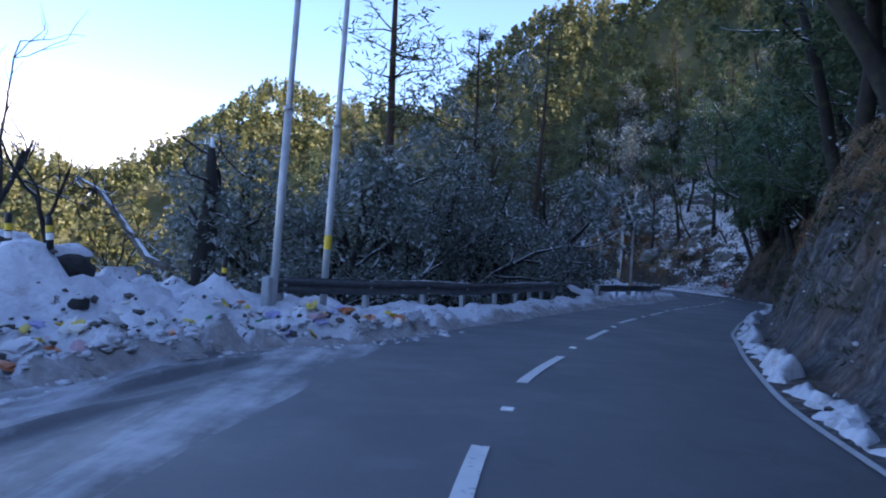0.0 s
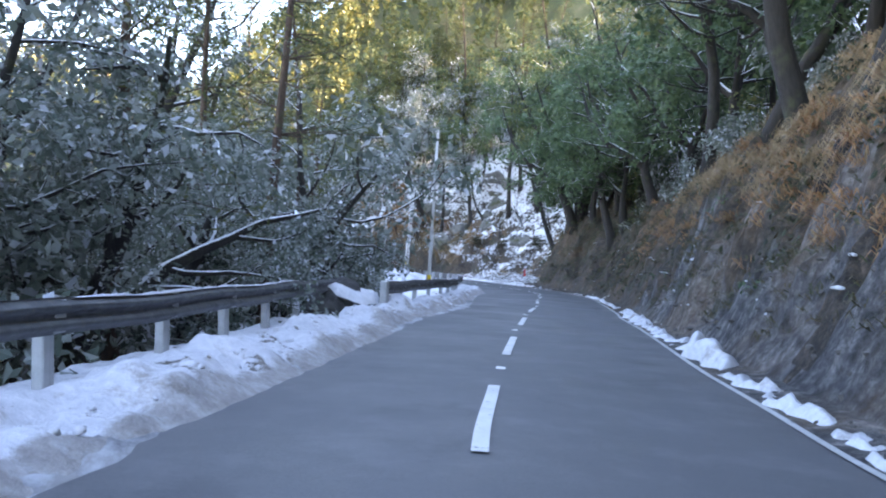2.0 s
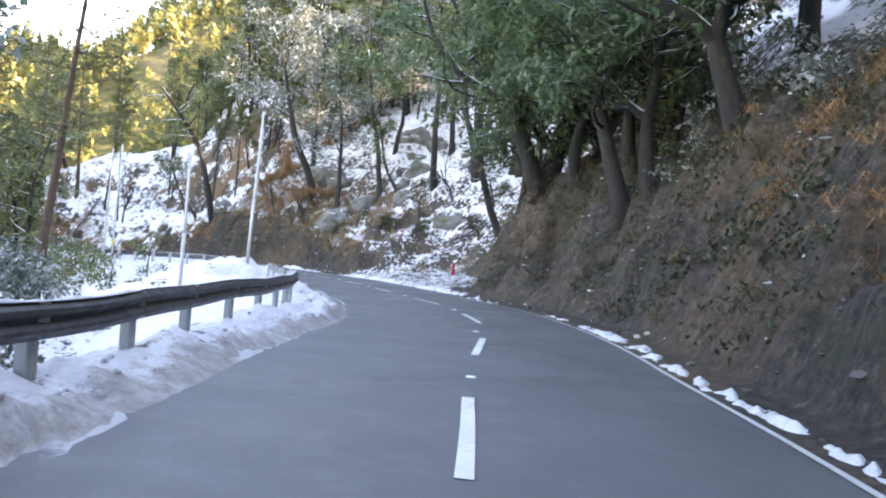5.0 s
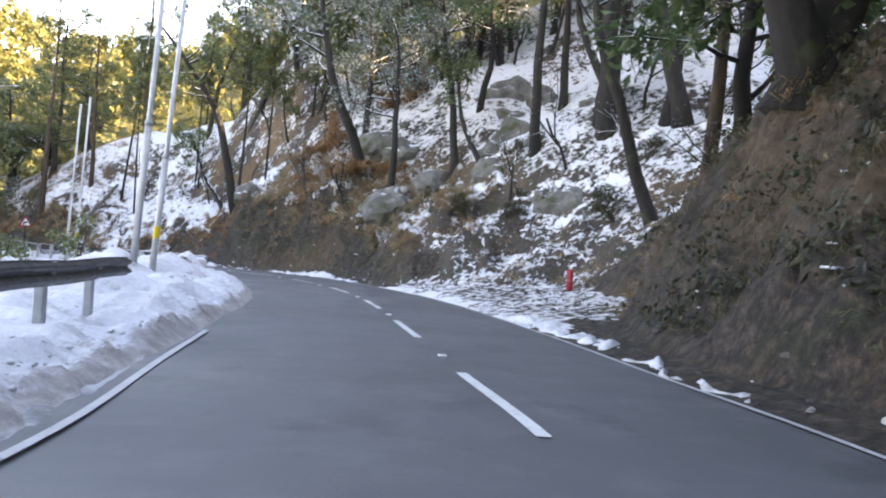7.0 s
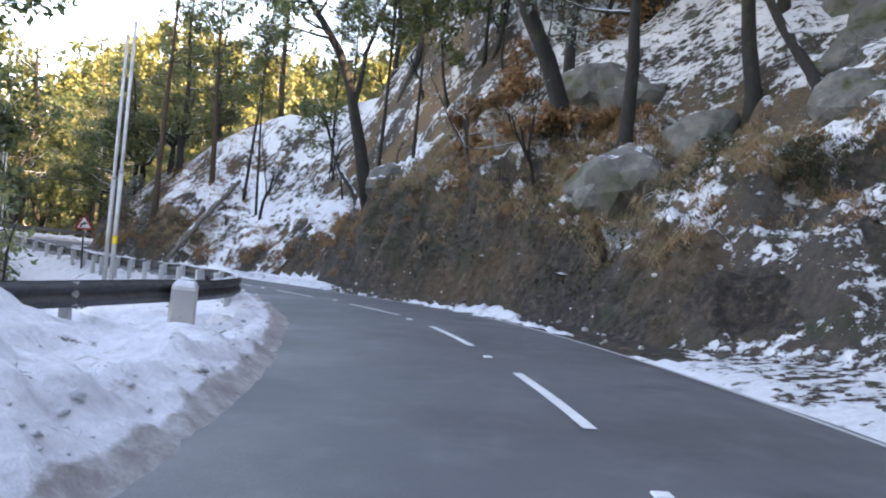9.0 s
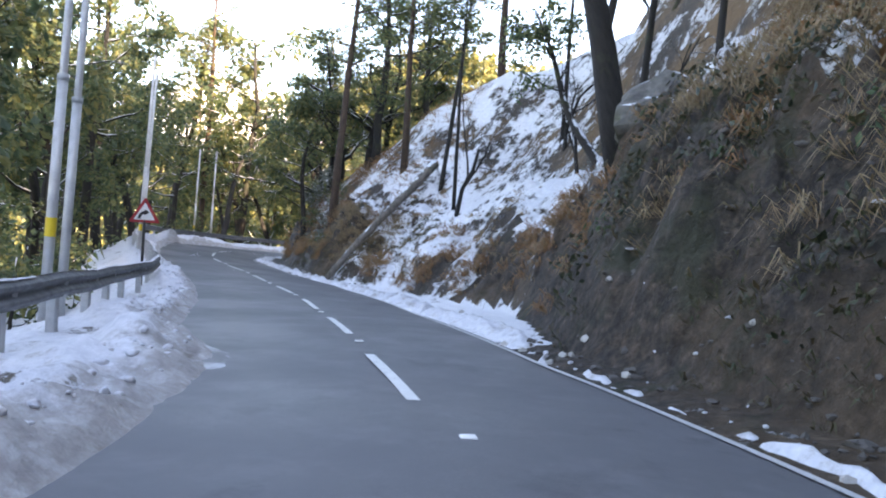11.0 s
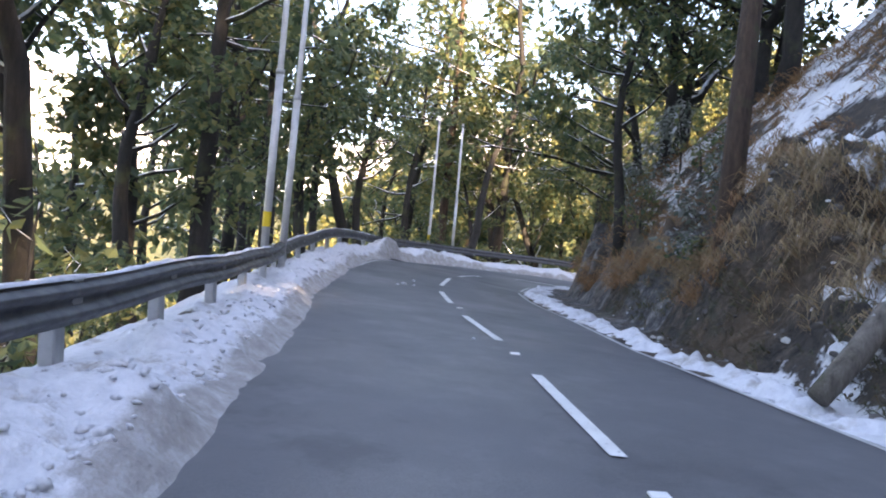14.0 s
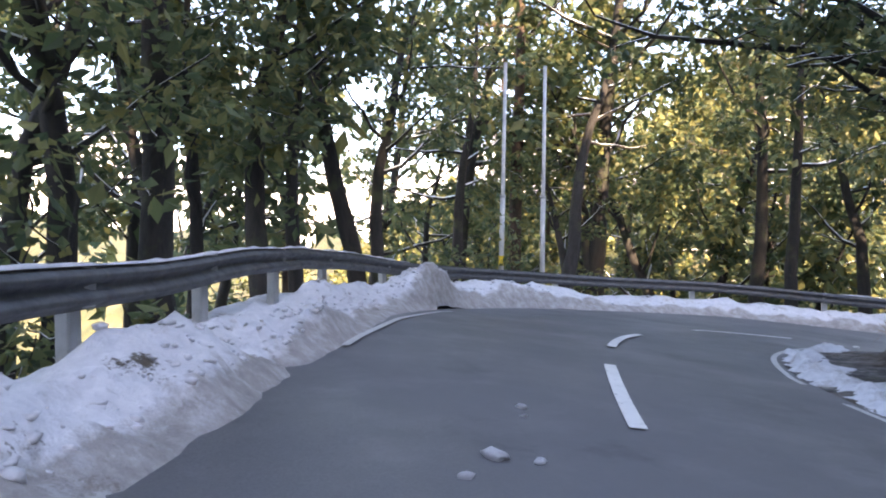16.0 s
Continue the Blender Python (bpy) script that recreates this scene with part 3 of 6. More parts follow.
def verge_height(s, d, x, y):
    dl = -d - snow_left(s)
    lump = waves(x, y, 11, (2.6, 0.09), (1.1, 0.07), (0.5, 0.045), (0.27, 0.02))
    rise = ease((dl + 0.3) / 0.5)
    h = rise * (0.13 + lump) - 0.06 * (1 - rise)
    ridge = np.exp(-((dl - 0.75) / 0.4) ** 2) * (0.1 + 0.1 * waves(x, y, 13, (5, 1.0)))
    h = h + np.where(s > 12, ridge, 0)
    h = h * (1 - 0.65 * ease((dl - 0.85) / 0.4) * ease((s - 15) / 3) * (1 - ease((s - 60) / 6) * ease((97 - s) / 3)) * ease((137 - s) / 4))
    # the ploughed heap in the lay-by, the mound inside the bend, the heap at the hairpin
    lay = ease((14 - s) / 5) * ease((dl - 1.2) / 3.2)
    h = h + lay * (0.5 + waves(x, y, 17, (4.5, 0.5), (2.0, 0.3))) + ease((16 - s) / 4) * rise * waves(x, y, 18, (1.3, 0.16), (0.6, 0.12), (0.33, 0.06))
    bend = ease((s - 66) / 5) * ease((83 - s) / 5) * ease(dl / 2.0) * ease((5.5 - dl) / 2)
    h = h + bend * (0.42 + waves(x, y, 19, (3.5, 0.35), (1.4, 0.15)))
    dist = np.hypot(x + 12.2, y - 119.5)
    h = h + rise * 1.3 * np.exp(-(dist / 1.2) ** 2) + rise * 0.35 * np.exp(-(np.hypot(x + 13.6, y - 123.0) / 1.8) ** 2)
    h = h + rise * 0.45 * np.exp(-(np.hypot(x - 6.0, y - 31.8) / 0.9) ** 2)
    end = strip_l(s)
    return h + left_height(s, dl) - 0.9 * ease((dl - end + 1.2) / 1.2)


wiggle = lambda s: 0.06 * waves(s, s * 0, 23, (4.1, 1.0), (1.4, 0.5), (0.6, 0.3))
verge_across = lambda s: -(snow_left(s) - 0.25 + wiggle(s))[:, None] - strip_l(s)[:, None] * (np.linspace(0, 1, 46)[None] ** 1.35)
verge = strip("snow_verge", -14, 184, 0.14, verge_across, verge_height, SNOW_VERGE, "ploughed snow bank with soil showing along the road")
# mud that the wheels throw on the foot of the snow bank
vs_ = np.arange(-14, 184 + 1e-6, 0.14)
vd_ = -verge_across(vs_) - snow_left(vs_)[:, None]
grime_wide = table((-14, 0.3), (18, 0.25), (25, 0.5), (29, 0.8), (36, 0.75), (46, 0.5), (56, 0.4), (66, 0.3), (72, 0.12), (84, 0.15), (88, 0.7), (93, 1.1), (98, 1.2), (101, 0.5), (108, 0.3), (150, 0.3))
grime = verge.data.attributes.new("grime", "FLOAT", "POINT")
grime.data.foreach_set("value", np.clip(1.0 - vd_ / grime_wide(vs_)[:, None], 0.0, 1.0).ravel())

slush_wide = table((-60, 0.4), (0, 0.5), (20, 0.35), (30, 0.5), (36, 0.6), (44, 0.5), (50, 0.55), (58, 0.45), (66, 0.35), (72, 0.05), (84, 0.05), (88, 0.4), (96, 0.45), (98.5, 0.05), (150, 0.05))
slush_edge = lambda s: snow_left(s) + wiggle(s) - slush_wide(s) * (0.75 + 0.25 * waves(s, s * 0, 29, (14, 1.0), (6, 0.3)))


def make_film(name, low, high, stretch):
    """Packed snow and wet tracks over tar, drawn out along the road."""
    n = Nodes(name, 0.5)
    streak = n.noise(1.0, 7, 0.62, stretch)
    blot = n.noise(0.9, 7, 0.68)
    mask = n.ramp(n.math("ADD", n.math("MULTIPLY", streak, 0.6), n.math("MULTIPLY", blot, 0.4)), (low, (0, 0, 0)), (high, (1, 1, 1)))
    tar, fine = asphalt_look(n)
    grit = n.ramp(n.noise(1.4, 8, 0.7, stretch), (0.5, (0, 0, 0)), (0.6, (1, 1, 1)))
    packed = n.mix(n.math("MULTIPLY", grit, 0.7), (0.46, 0.47, 0.49), (0.2, 0.185, 0.165))
    n.colour(n.mix(n.math("MULTIPLY", mask, 0.85), tar, packed))
    return n.bump(n.math("ADD", fine, n.math("MULTIPLY", mask, 2.0)), 0.35, 0.006).mat


SLUSH = make_film("slush", 0.44, 0.52, (1.2, 0.5, 1))
slush_across = lambda s: -slush_edge(s)[:, None] - (slush_wide(s)[:, None] + 0.35) * np.linspace(0, 1, 10)[None]
slush_strip = lambda s0, s1: strip("slush", s0, s1, 0.2, slush_across, lambda s, d, x, y: ease((-d - slush_edge(s)) / 0.3) * (0.04 + waves(x, y, 31, (1.1, 0.02), (0.45, 0.014), (0.2, 0.01))) - 0.012 * np.abs(d) - 0.016 + waves(x, y, 3, (7, 0.012)), SLUSH, "thin dirty slush beside the snow bank")
slush_strip(15, 71)
slush_strip(85.5, 98.5)


film_in = table((-60, 2.2), (0, 1.2), (6, 1.6), (10, 2.2), (14, 2.3))
snow_film = strip("snow_film", -30, 14, 0.4, even(lambda s: -snow_left(s) - 0.1, lambda s: -film_in(s) - 0.3 * waves(s, s * 0, 33, (9, 1.0)), 48), lambda s, d, x, y: -0.012 * np.abs(d) - 0.004 + 0.011 * ease((-d - film_in(s)) / 0.7) + ease((-d - film_in(s) - 0.8) / 0.8) * np.maximum(waves(d, s * 0.1, 35, (0.7, 0.09), (0.33, 0.05)) + waves(x, y, 36, (0.5, 0.02)), 0) + waves(x, y, 3, (7, 0.012)), make_film("snow_film", 0.46, 0.6, (1.6, 0.28, 1)), "packed snow film and wheel tracks on the lay-by")


def bank_height(s, d, x, y):
    dr = d - right_edge(s)
    h = right_height(s, dr)
    rough = ease((dr - verge_r(s)) / 0.8) * (1 - 0.45 * ease((s - 68) / 3) * ease((84 - s) / 3) - 0.4 * ease((s - 101.5) / 3) * ease((117 - s) / 3))
    h = h + rough * waves(x, y, 37, (4.0, 0.6), (1.7, 0.34), (0.8, 0.16), (0.42, 0.07))
    cut = ease((dr - verge_r(s)) / 0.4) * ease((cut_h(s) + 0.5 - h) / 0.8) * ease((cut_m(s) - 0.7) / 0.5)
    h = h + cut * (1 - 0.65 * ease((s - 115) / 3)) * (0.34 * blocks(s * 0.8, h * 1.1, 1.3, 3.0) + 0.14 * blocks(s, h * 1.3, 0.5, 8.0))
    h = h - 0.03 + 0.05 * ease(dr / 0.4)
    return h - 0.9 * ease((dr - strip_r(s) + 1.0) / 1.0)


bank_across = lambda s: right_edge(s)[:, None] - 0.05 + strip_r(s)[:, None] * np.linspace(0, 1, 46)[None]
cut_bank = strip("cut_bank", -22, 184, 0.18, bank_across, bank_height, BANK, "steep earth cutting with dry grass and patches of snow")
cut_bank.data.materials.append(HILL)
cut_bank.data.materials.append(HILL_WHITE)
cut_bank.data.materials.append(HILL_PATCHY)
cut_bank.data.materials.append(ROCK_FACE_HAZED)


def snowy_reach(s):
    """Where the hillside comes down to the road uncut."""
    return (69.5 < s < 82.8) or (102.6 < s < 117.0)


for f in cut_bank.data.polygons:
    at_s = -22 + 0.18 * (f.index // 45)
    col = f.index % 45
    over = float(strip_r(at_s)) * col / 45
    lip = float(verge_r(at_s) + cut_h(at_s) / cut_m(at_s)) + 0.45 + 0.35 * math.sin(at_s * 2.1) + 0.25 * math.sin(at_s * 5.3 + 1)
    above = 82 < at_s < 120.5 and over > lip + 0.5 * ease((at_s - 116) / 3)
    low_cut = 102.6 < at_s < 109 and float(verge_r(at_s)) + 0.05 < over < lip and math.sin(at_s * 1.7) + math.sin(at_s * 0.9 + 2) > -0.5
    low_cut = low_cut or (66 < at_s < 74.5 and float(verge_r(at_s)) - 0.1 < over < lip)
    f.material_index = 1 if above or (snowy_reach(at_s + 0.8 * math.sin(col * 0.66) + 0.035 * col) and not low_cut) else 0
    if f.material_index == 1 and 99 < at_s < 120.5 and over > lip - 0.6:
        f.material_index = 2
    if f.material_index == 1 and 68 < at_s < 84 and over > 0.35 + 0.3 * math.sin(at_s * 3.3):
        f.material_index = 3
    # lower cut at both ends takes the rock with haze in its colour
    if f.material_index == 0 and (at_s < 38 + 3 * math.sin(col * 0.5) or at_s > 121) and over < lip - 1.35 + 0.6 * math.sin(at_s * 1.3):
        f.material_index = 4
    if 97.5 < at_s < 117 and over < float(verge_r(at_s)) - 0.05:
        f.material_index = 2


def surface_at(s, d):
    """World place on the road, the verge or the cut bank."""
    S, D = np.array([float(s)]), np.array([float(d)])
    x, y = place(S, D)
    z = road_z(S) - bank(S) * np.clip(D, -7, 3)
    if d > right_edge(s):
        z = z + bank_height(S, D, x, y)
    elif -d > snow_left(s):
        z = z + verge_height(S, D, x, y)
    else:
        z = z - 0.012 * abs(d)
    return float(x[0]), float(y[0]), float(z[0])


def surface_many(s, d):
    """The same for arrays."""
    x, y = place(s, d)
    z = road_z(s) - bank(s) * np.clip(d, -7, 3)
    z = z + np.where(d > right_edge(s), bank_height(s, d, x, y), np.where(-d > snow_left(s), verge_height(s, d, x, y), -0.012 * np.abs(d)))
    return x, y, z


def stand_at(x, y):
    """The height on which a thing stands at x, y."""
    s, d = nearest(np.array([float(x)]), np.array([float(y)]))
    s, d = float(s[0]), float(d[0])
    if (d > 0 and d - right_edge(s) < strip_r(s) - 1.0) or (d <= 0 and -d - snow_left(s) < strip_l(s) - 1.2):
        return max(surface_at(s, d)[2], ground_at(x, y))
    return ground_at(x, y)


# ---- road markings and the road's edge ----
def ribbon(s0, s1, d0, d1, lift, step=0.3):
    ss = np.linspace(s0, s1, max(2, int((s1 - s0) / step) + 1))
    v, f = [], []
    for i, q in enumerate(ss):
        for d in (d0, d1):
            x, y, z = surface_at(q, d)
            v.append((x, y, z + lift))
        if i:
            f.append((2 * i - 2, 2 * i - 1, 2 * i + 1, 2 * i))
    return v, f


dash_end = table((-7, -34.4), (0, 4.8), (1, 10.4), (2, 16.2), (3, 21.8), (4, 27.3), (5, 32.9), (6, 38.5), (7, 44.7), (8, 51.0), (9, 57.3), (10, 63.4), (11, 69.4), (12, 75.0), (13, 80.7), (14, 86.0), (15, 91.0),
                 (16, 96.3), (17, 101.3), (18, 106.1), (19, 110.9), (20, 115.7), (21, 120.9), (22, 125.9), (23, 130.3), (24, 135.0), (25, 140.5), (26, 146))
dash_side = table((3, 0.02), (4.8, -0.03), (7.7, -0.05), (10.4, 0.0), (16, -0.03), (19, -0.06), (22, -0.1), (30, 0.05), (36, 0.17), (41.5, 0.14), (44.4, 0.08), (47.4, 0.1), (50, 0.2), (52, 0.33), (54.4, 0.48), (57.3, 0.42), (60.3, 0.45), (70, 0.32), (76, 0.3), (86, 0.5), (88.1, 0.57), (90.7, 0.36), (93.7, 0.22), (96.4, 0.15), (110, 0.13), (118, 0.1), (121, -0.06), (131, -0.08), (133, 0.0), (136, 0.2), (142, 0.0), (150, 0.0))

# each dash is about 2.75 m of paint, with a stud in the gap
for k in range(-7, 27):
    q = float(dash_end(k)) - 2.75
    side = float(dash_side(q + 1.4))
    v, f = [], []
    for i in range(10):
        u = q + 2.75 * i / 9
        m = float(dash_side(u))
        for d in (m - 0.062, m + 0.062):
            x, y, z = surface_at(u, d)
            v.append((x, y, z + 0.014))
        if i:
            f.append((2 * i - 2, 2 * i - 1, 2 * i + 1, 2 * i))
    mesh_object("lane_dash", v, f, ROAD_WHITE, road)
    if k in (22, 23, 24):
        continue
    x, y, z = surface_at(q + 4.1, side)
    stud = part("road_stud", box(0.1, 0.12, 0.022, 0.008), WHITE, road)
    stud.matrix_basis = pose(x, y, z, 0, 0, heading(q + 4.1))

ss = np.arange(-58, 178, 0.4)
ev, ef = [], []
for i, q in enumerate(ss):
    e = float(right_edge(q))
    for d in (e - 0.15, e - 0.07):
        x, y, z = surface_at(q, d)
        ev.append((x, y, z + 0.012))
    if i:
        ef.append((2 * i - 2, 2 * i - 1, 2 * i + 1, 2 * i))
mesh_object("edge_line", ev, ef, EDGE_WHITE, road)

# what shows of the line along the valley side, where the snow stops short of it
for s0, s1, d0, d1 in ((58.5, 66.5, -2.8, -2.76), (129.5, 134.5, -2.72, -3.05)):
    ev, ef = [], []
    for i, q in enumerate(np.linspace(s0, s1, 36)):
        e = d0 + (d1 - d0) * i / 35
        for d in (e - 0.04, e + 0.04):
            x, y, z = surface_at(q, d)
            ev.append((x, y, z + 0.02))
        if i:
            ef.append((2 * i - 2, 2 * i - 1, 2 * i + 1, 2 * i))
    mesh_object("edge_line", ev, ef, EDGE_WHITE, road)


def snow_patch(s0, s1, width, high, seed):
    """Snow lying between the road's edge and the cut, its outline ragged."""
    rs = np.arange(s0, s1 + 0.01, 0.12)
    n = 14
    taper = np.clip(np.minimum((rs - s0) / 0.6, (s1 - rs) / 0.6), 0, 1)
    inner = right_edge(rs) + 0.02 + 0.1 * waves(rs, rs * 0, seed, (1.1, 1.0), (0.6, 0.5))
    wide = width * (0.85 + 0.4 * waves(rs, rs * 0 + 3.0, seed + 1, (2.6, 1.0), (0.9, 0.25), (0.45, 0.08))) * np.maximum(taper, 0.02)
    wide = np.minimum(np.maximum(wide, 0.05), verge_r(rs) - 0.12)
    u = np.linspace(0, 1, n)
    S = np.repeat(rs[:, None], n, 1)
    D = inner[:, None] + u[None] * wide[:, None]
    x, y, z = surface_many(S.ravel(), D.ravel())
    lump = waves(x, y, seed + 2, (0.9, 0.06), (0.4, 0.05), (0.22, 0.025)).reshape(S.shape)
    z = z.reshape(S.shape) + (high + lump) * np.sin(math.pi * np.minimum(1, u * 1.2 + 0.04))[None] * taper[:, None] - 0.03
    i = np.arange(S.size).reshape(S.shape)
    f = np.stack([i[:-1, :-1], i[:-1, 1:], i[1:, 1:], i[1:, :-1]], -1).reshape(-1, 4)
    return mesh_object("snow_patch", np.stack([x, y, z.ravel()], 1), f.tolist(), SNOW_DIRTY, smooth=True)


for s0, s1, w, h in ((3, 10, 0.55, 0.1), (10, 12.5, 0.9, 0.3), (12.5, 16, 0.5, 0.08), (16, 18, 0.8, 0.26), (18, 24.5, 0.35, 0.07), (24.5, 27.5, 1.0, 0.34), (27.5, 34, 0.4, 0.06), (33, 36, 1.2, 0.1), (34, 40, 0.8, 0.1), (42, 52, 0.35, 0.05), (52, 56, 0.5, 0.06), (56.5, 60, 0.22, 0.03), (62, 66, 0.3, 0.05), (66, 71.5, 0.8, 0.08), (85, 86.8, 0.5, 0.06),
                     (86, 93, 0.3, 0.06), (87.5, 90.5, 1.0, 0.16), (93, 97.5, 0.2, 0.04), (97.2, 104, 1.25, 0.12), (103.5, 113, 0.9, 0.12), (112.5, 122, 0.8, 0.1), (121, 134, 0.9, 0.08), (133, 150, 0.8, 0.1)):
    tagged(snow_patch(s0, s1, w, h, int(s0 * 7 + 40)), "thin crusted snow lying at the foot of the cutting", "snow", kind="structure")


# ---- guardrails ----
W_BEAM = [(0.0, 0.0), (0.0, 0.02), (0.072, 0.055), (0.08, 0.075), (0.072, 0.1), (0.015, 0.135), (0.006, 0.155), (0.015, 0.175), (0.072, 0.21), (0.08, 0.235), (0.072, 0.255), (0.0, 0.29), (0.0, 0.31)]


def rail_point(s, d, up):
    S, D = np.array([float(s)]), np.array([float(d)])
    x, y = place(S, D)
    return np.array([float(x[0]), float(y[0]), float(road_z(s) - bank(s) * max(d, -7)) + up])


def beam_mesh(s0, s1, offset, drop):
    ss = np.linspace(s0, s1, max(3, int((s1 - s0) / 0.5) + 1))
    v, f = [], []
    n = len(W_BEAM)
    for layer in (0.0, -0.006):
        for q in ss:
            dd = float(offset(q))
            sag = 0.012 * math.sin(q * 1.7) + float(drop(q))
            for out, up in W_BEAM:
                v.append(rail_point(q, dd + out + layer, 0.485 + up + sag))
    m = len(ss) * n
    for base, flip in ((0, False), (m, True)):
        for i in range(len(ss) - 1):
            for j in range(n - 1):
                a = base + i * n + j
                q = (a, a + 1, a + n + 1, a + n)
                f.append(q[::-1] if flip else q)
    for i in range(len(ss) - 1):
        for j in (0, n - 1):
            a = i * n + j
            f.append((a, a + n, m + a + n, m + a))
    return v, f


def snow_cap(s0, s1, offset, drop, seed):
    r = np.random.RandomState(seed)
    ss = np.arange(s0, s1, 0.18)
    v, f = [], []
    for i, q in enumerate(ss):
        h = max(0.004, 0.03 * (0.5 + r.uniform(-0.4, 0.6))) * min(1, (q - s0) / 0.3 + 0.1, (s1 - q) / 0.3 + 0.1)
        for out, up in ((-0.03, 0.0), (-0.022, h * 0.8), (0.004, h), (0.03, h * 0.7), (0.036, 0.0)):
            v.append(rail_point(q, float(offset(q)) + out, 0.79 + up + float(drop(q)) + 0.012 * math.sin(q * 1.7)))
        if i:
            for j in range(4):
                a = (i - 1) * 5 + j
                f.append((a, a + 1, a + 6, a + 5))
    return v, f


def guardrail(s0, s1, offset, drop, snow, label, end_post=True):
    start = rail_point(s0, float(offset(s0)), 0)
    rail = holder("guardrail", pose(*start))
    inv = Matrix.Translation(-Vector(start))

    def keep(ob):
        ob.matrix_basis = inv
        return ob
    q = s0
    while q < s1 - 0.5:
        e = min(q + 4.3, s1)
        v, f = beam_mesh(q, e, offset, drop)
        keep(mesh_object("beam", v, f, STEEL_RAIL, rail, smooth=True))
        q += 4.0
    q = s0 + 0.25
    k = 0
    while q < s1:
        d = float(offset(q))
        x, y, z = rail_point(q, d - 0.13, 0)
        low = min(surface_at(q, d - 0.15)[2], z) - z - 0.25
        h = 0.74 + float(drop(q)) - low
        post = part("post", box(0.15, 0.11, h, 0.012, low), STEEL_POST, rail)
        lean = 1.5 * math.sin(q * 3.1)
        post.matrix_basis = inv @ pose(x, y, z, lean, 1.2 * math.cos(q * 2.3), heading(q))
        block = part("spacer", box(0.15, 0.1, 0.28, 0.008, 0.5), STEEL_POST, rail)
        xs, ys, zs = rail_point(q, d - 0.035, float(drop(q)))
        block.matrix_basis = inv @ pose(xs, ys, zs, 0, 0, heading(q))
        q += 2.0
        k += 1
    if end_post:
        x, y, z = rail_point(s0 - 0.1, float(offset(s0)) - 0.02, 0)
        p = part("end_post", box(0.3, 0.16, 1.45, 0.02, -0.65), STEEL_POST, rail, "pale grey end post")
        p.matrix_basis = inv @ pose(x, y, z, 0, 0, heading(s0))
    for i, (a, b) in enumerate(snow):
        v, f = snow_cap(a, b, offset, drop, int(a * 10) % 1000)
        keep(mesh_object("snow_cap", v, f, SNOW, rail, smooth=True, label="thin crust of snow"))
    return tagged(rail, label, "guardrail", "guardrails along the road")


flat = table((0, 0.0), (1, 0.0))
raised = table((44, 0.0), (58, 0.1), (70, 0.13))
guardrail(11.6, 31.2, table((11, -5.8), (13, -4.85), (16, -4.1), (19, -3.65), (21, -3.65), (24, -3.88), (28, -4.2), (32, -4.35)), flat, ((14, 18), (20, 27.5)), "weathered steel crash barrier on grey posts beside the lay-by")
guardrail(30.7, 68.7, table((29, -3.15), (34, -3.1), (40, -3.05), (44, -3.3), (48, -3.75), (52, -3.95), (56, -4.15), (60, -4.25), (65, -4.35), (70, -4.45)), raised, ((31, 35), (38, 45), (49, 58)), "weathered steel crash barrier along the drop to the valley")
guardrail(79, 137.0, table((79, -6.0), (82, -4.3), (85, -3.2), (88, -3.1), (94, -3.45), (99, -3.6), (103, -3.7), (106, -3.55), (109, -3.45), (112, -3.5), (116, -3.5), (121, -3.5), (127, -3.8), (131, -4.2), (134, -4.75), (138, -5.7)), flat, ((84, 96), (99, 110), (112, 121), (124, 136)), "long steel crash barrier round the outside of the bend", end_post=False)
guardrail(136.6, 178, table((136, -5.55), (138, -6.1), (142, -6.2), (148, -5.3), (156, -4.3), (180, -3.9)), flat, ((143, 150), (152, 160)), "steel crash barrier beyond the hairpin bend", end_post=False)


# ---- poles ----
def steel_pole(x, y, height, yellow=0.0, lean=(0.0, 0.0), z=None, label="galvanised steel pole standing behind the crash barrier"):
    z = stand_at(x, y) - 0.25 if z is None else z - 0.25
    pole = holder("steel_pole", pose(x, y, z, lean[0], lean[1], 0))
    v, f = tube([(0, 0, 0), (0, 0, height * 0.45)], [0.075, 0.072], 14)
    lower = mesh_object("lower_tube", v, f, STEEL_POLE, pole, True)
    v, f = tube([(0, 0, height * 0.45 - 0.05), (0, 0, height * 0.45 + 0.02), (0, 0, height)], [0.058, 0.056, 0.05], 14)
    mesh_object("upper_tube", v, f, STEEL_POLE, pole, True)
    v, f = tube([(0, 0, height * 0.45 - 0.04), (0, 0, height * 0.45 + 0.05)], [0.083, 0.083], 14)
    mesh_object("collar", v, f, STEEL_POST, pole, True)
    v, f = tube([(0, 0, height), (0, 0, height + 0.03)], [0.06, 0.045], 14)
    mesh_object("cap", v, f, STEEL_POST, pole, True)
    if yellow:
        v, f = tube([(0, 0, yellow + 0.25), (0, 0, yellow + 0.53)], [0.0775, 0.0773], 14, False)
        mesh_object("yellow_band", v, f, YELLOW, lower, True, "faded yellow reflective band")
    return tagged(pole, label, "pole", "steel poles along the road")


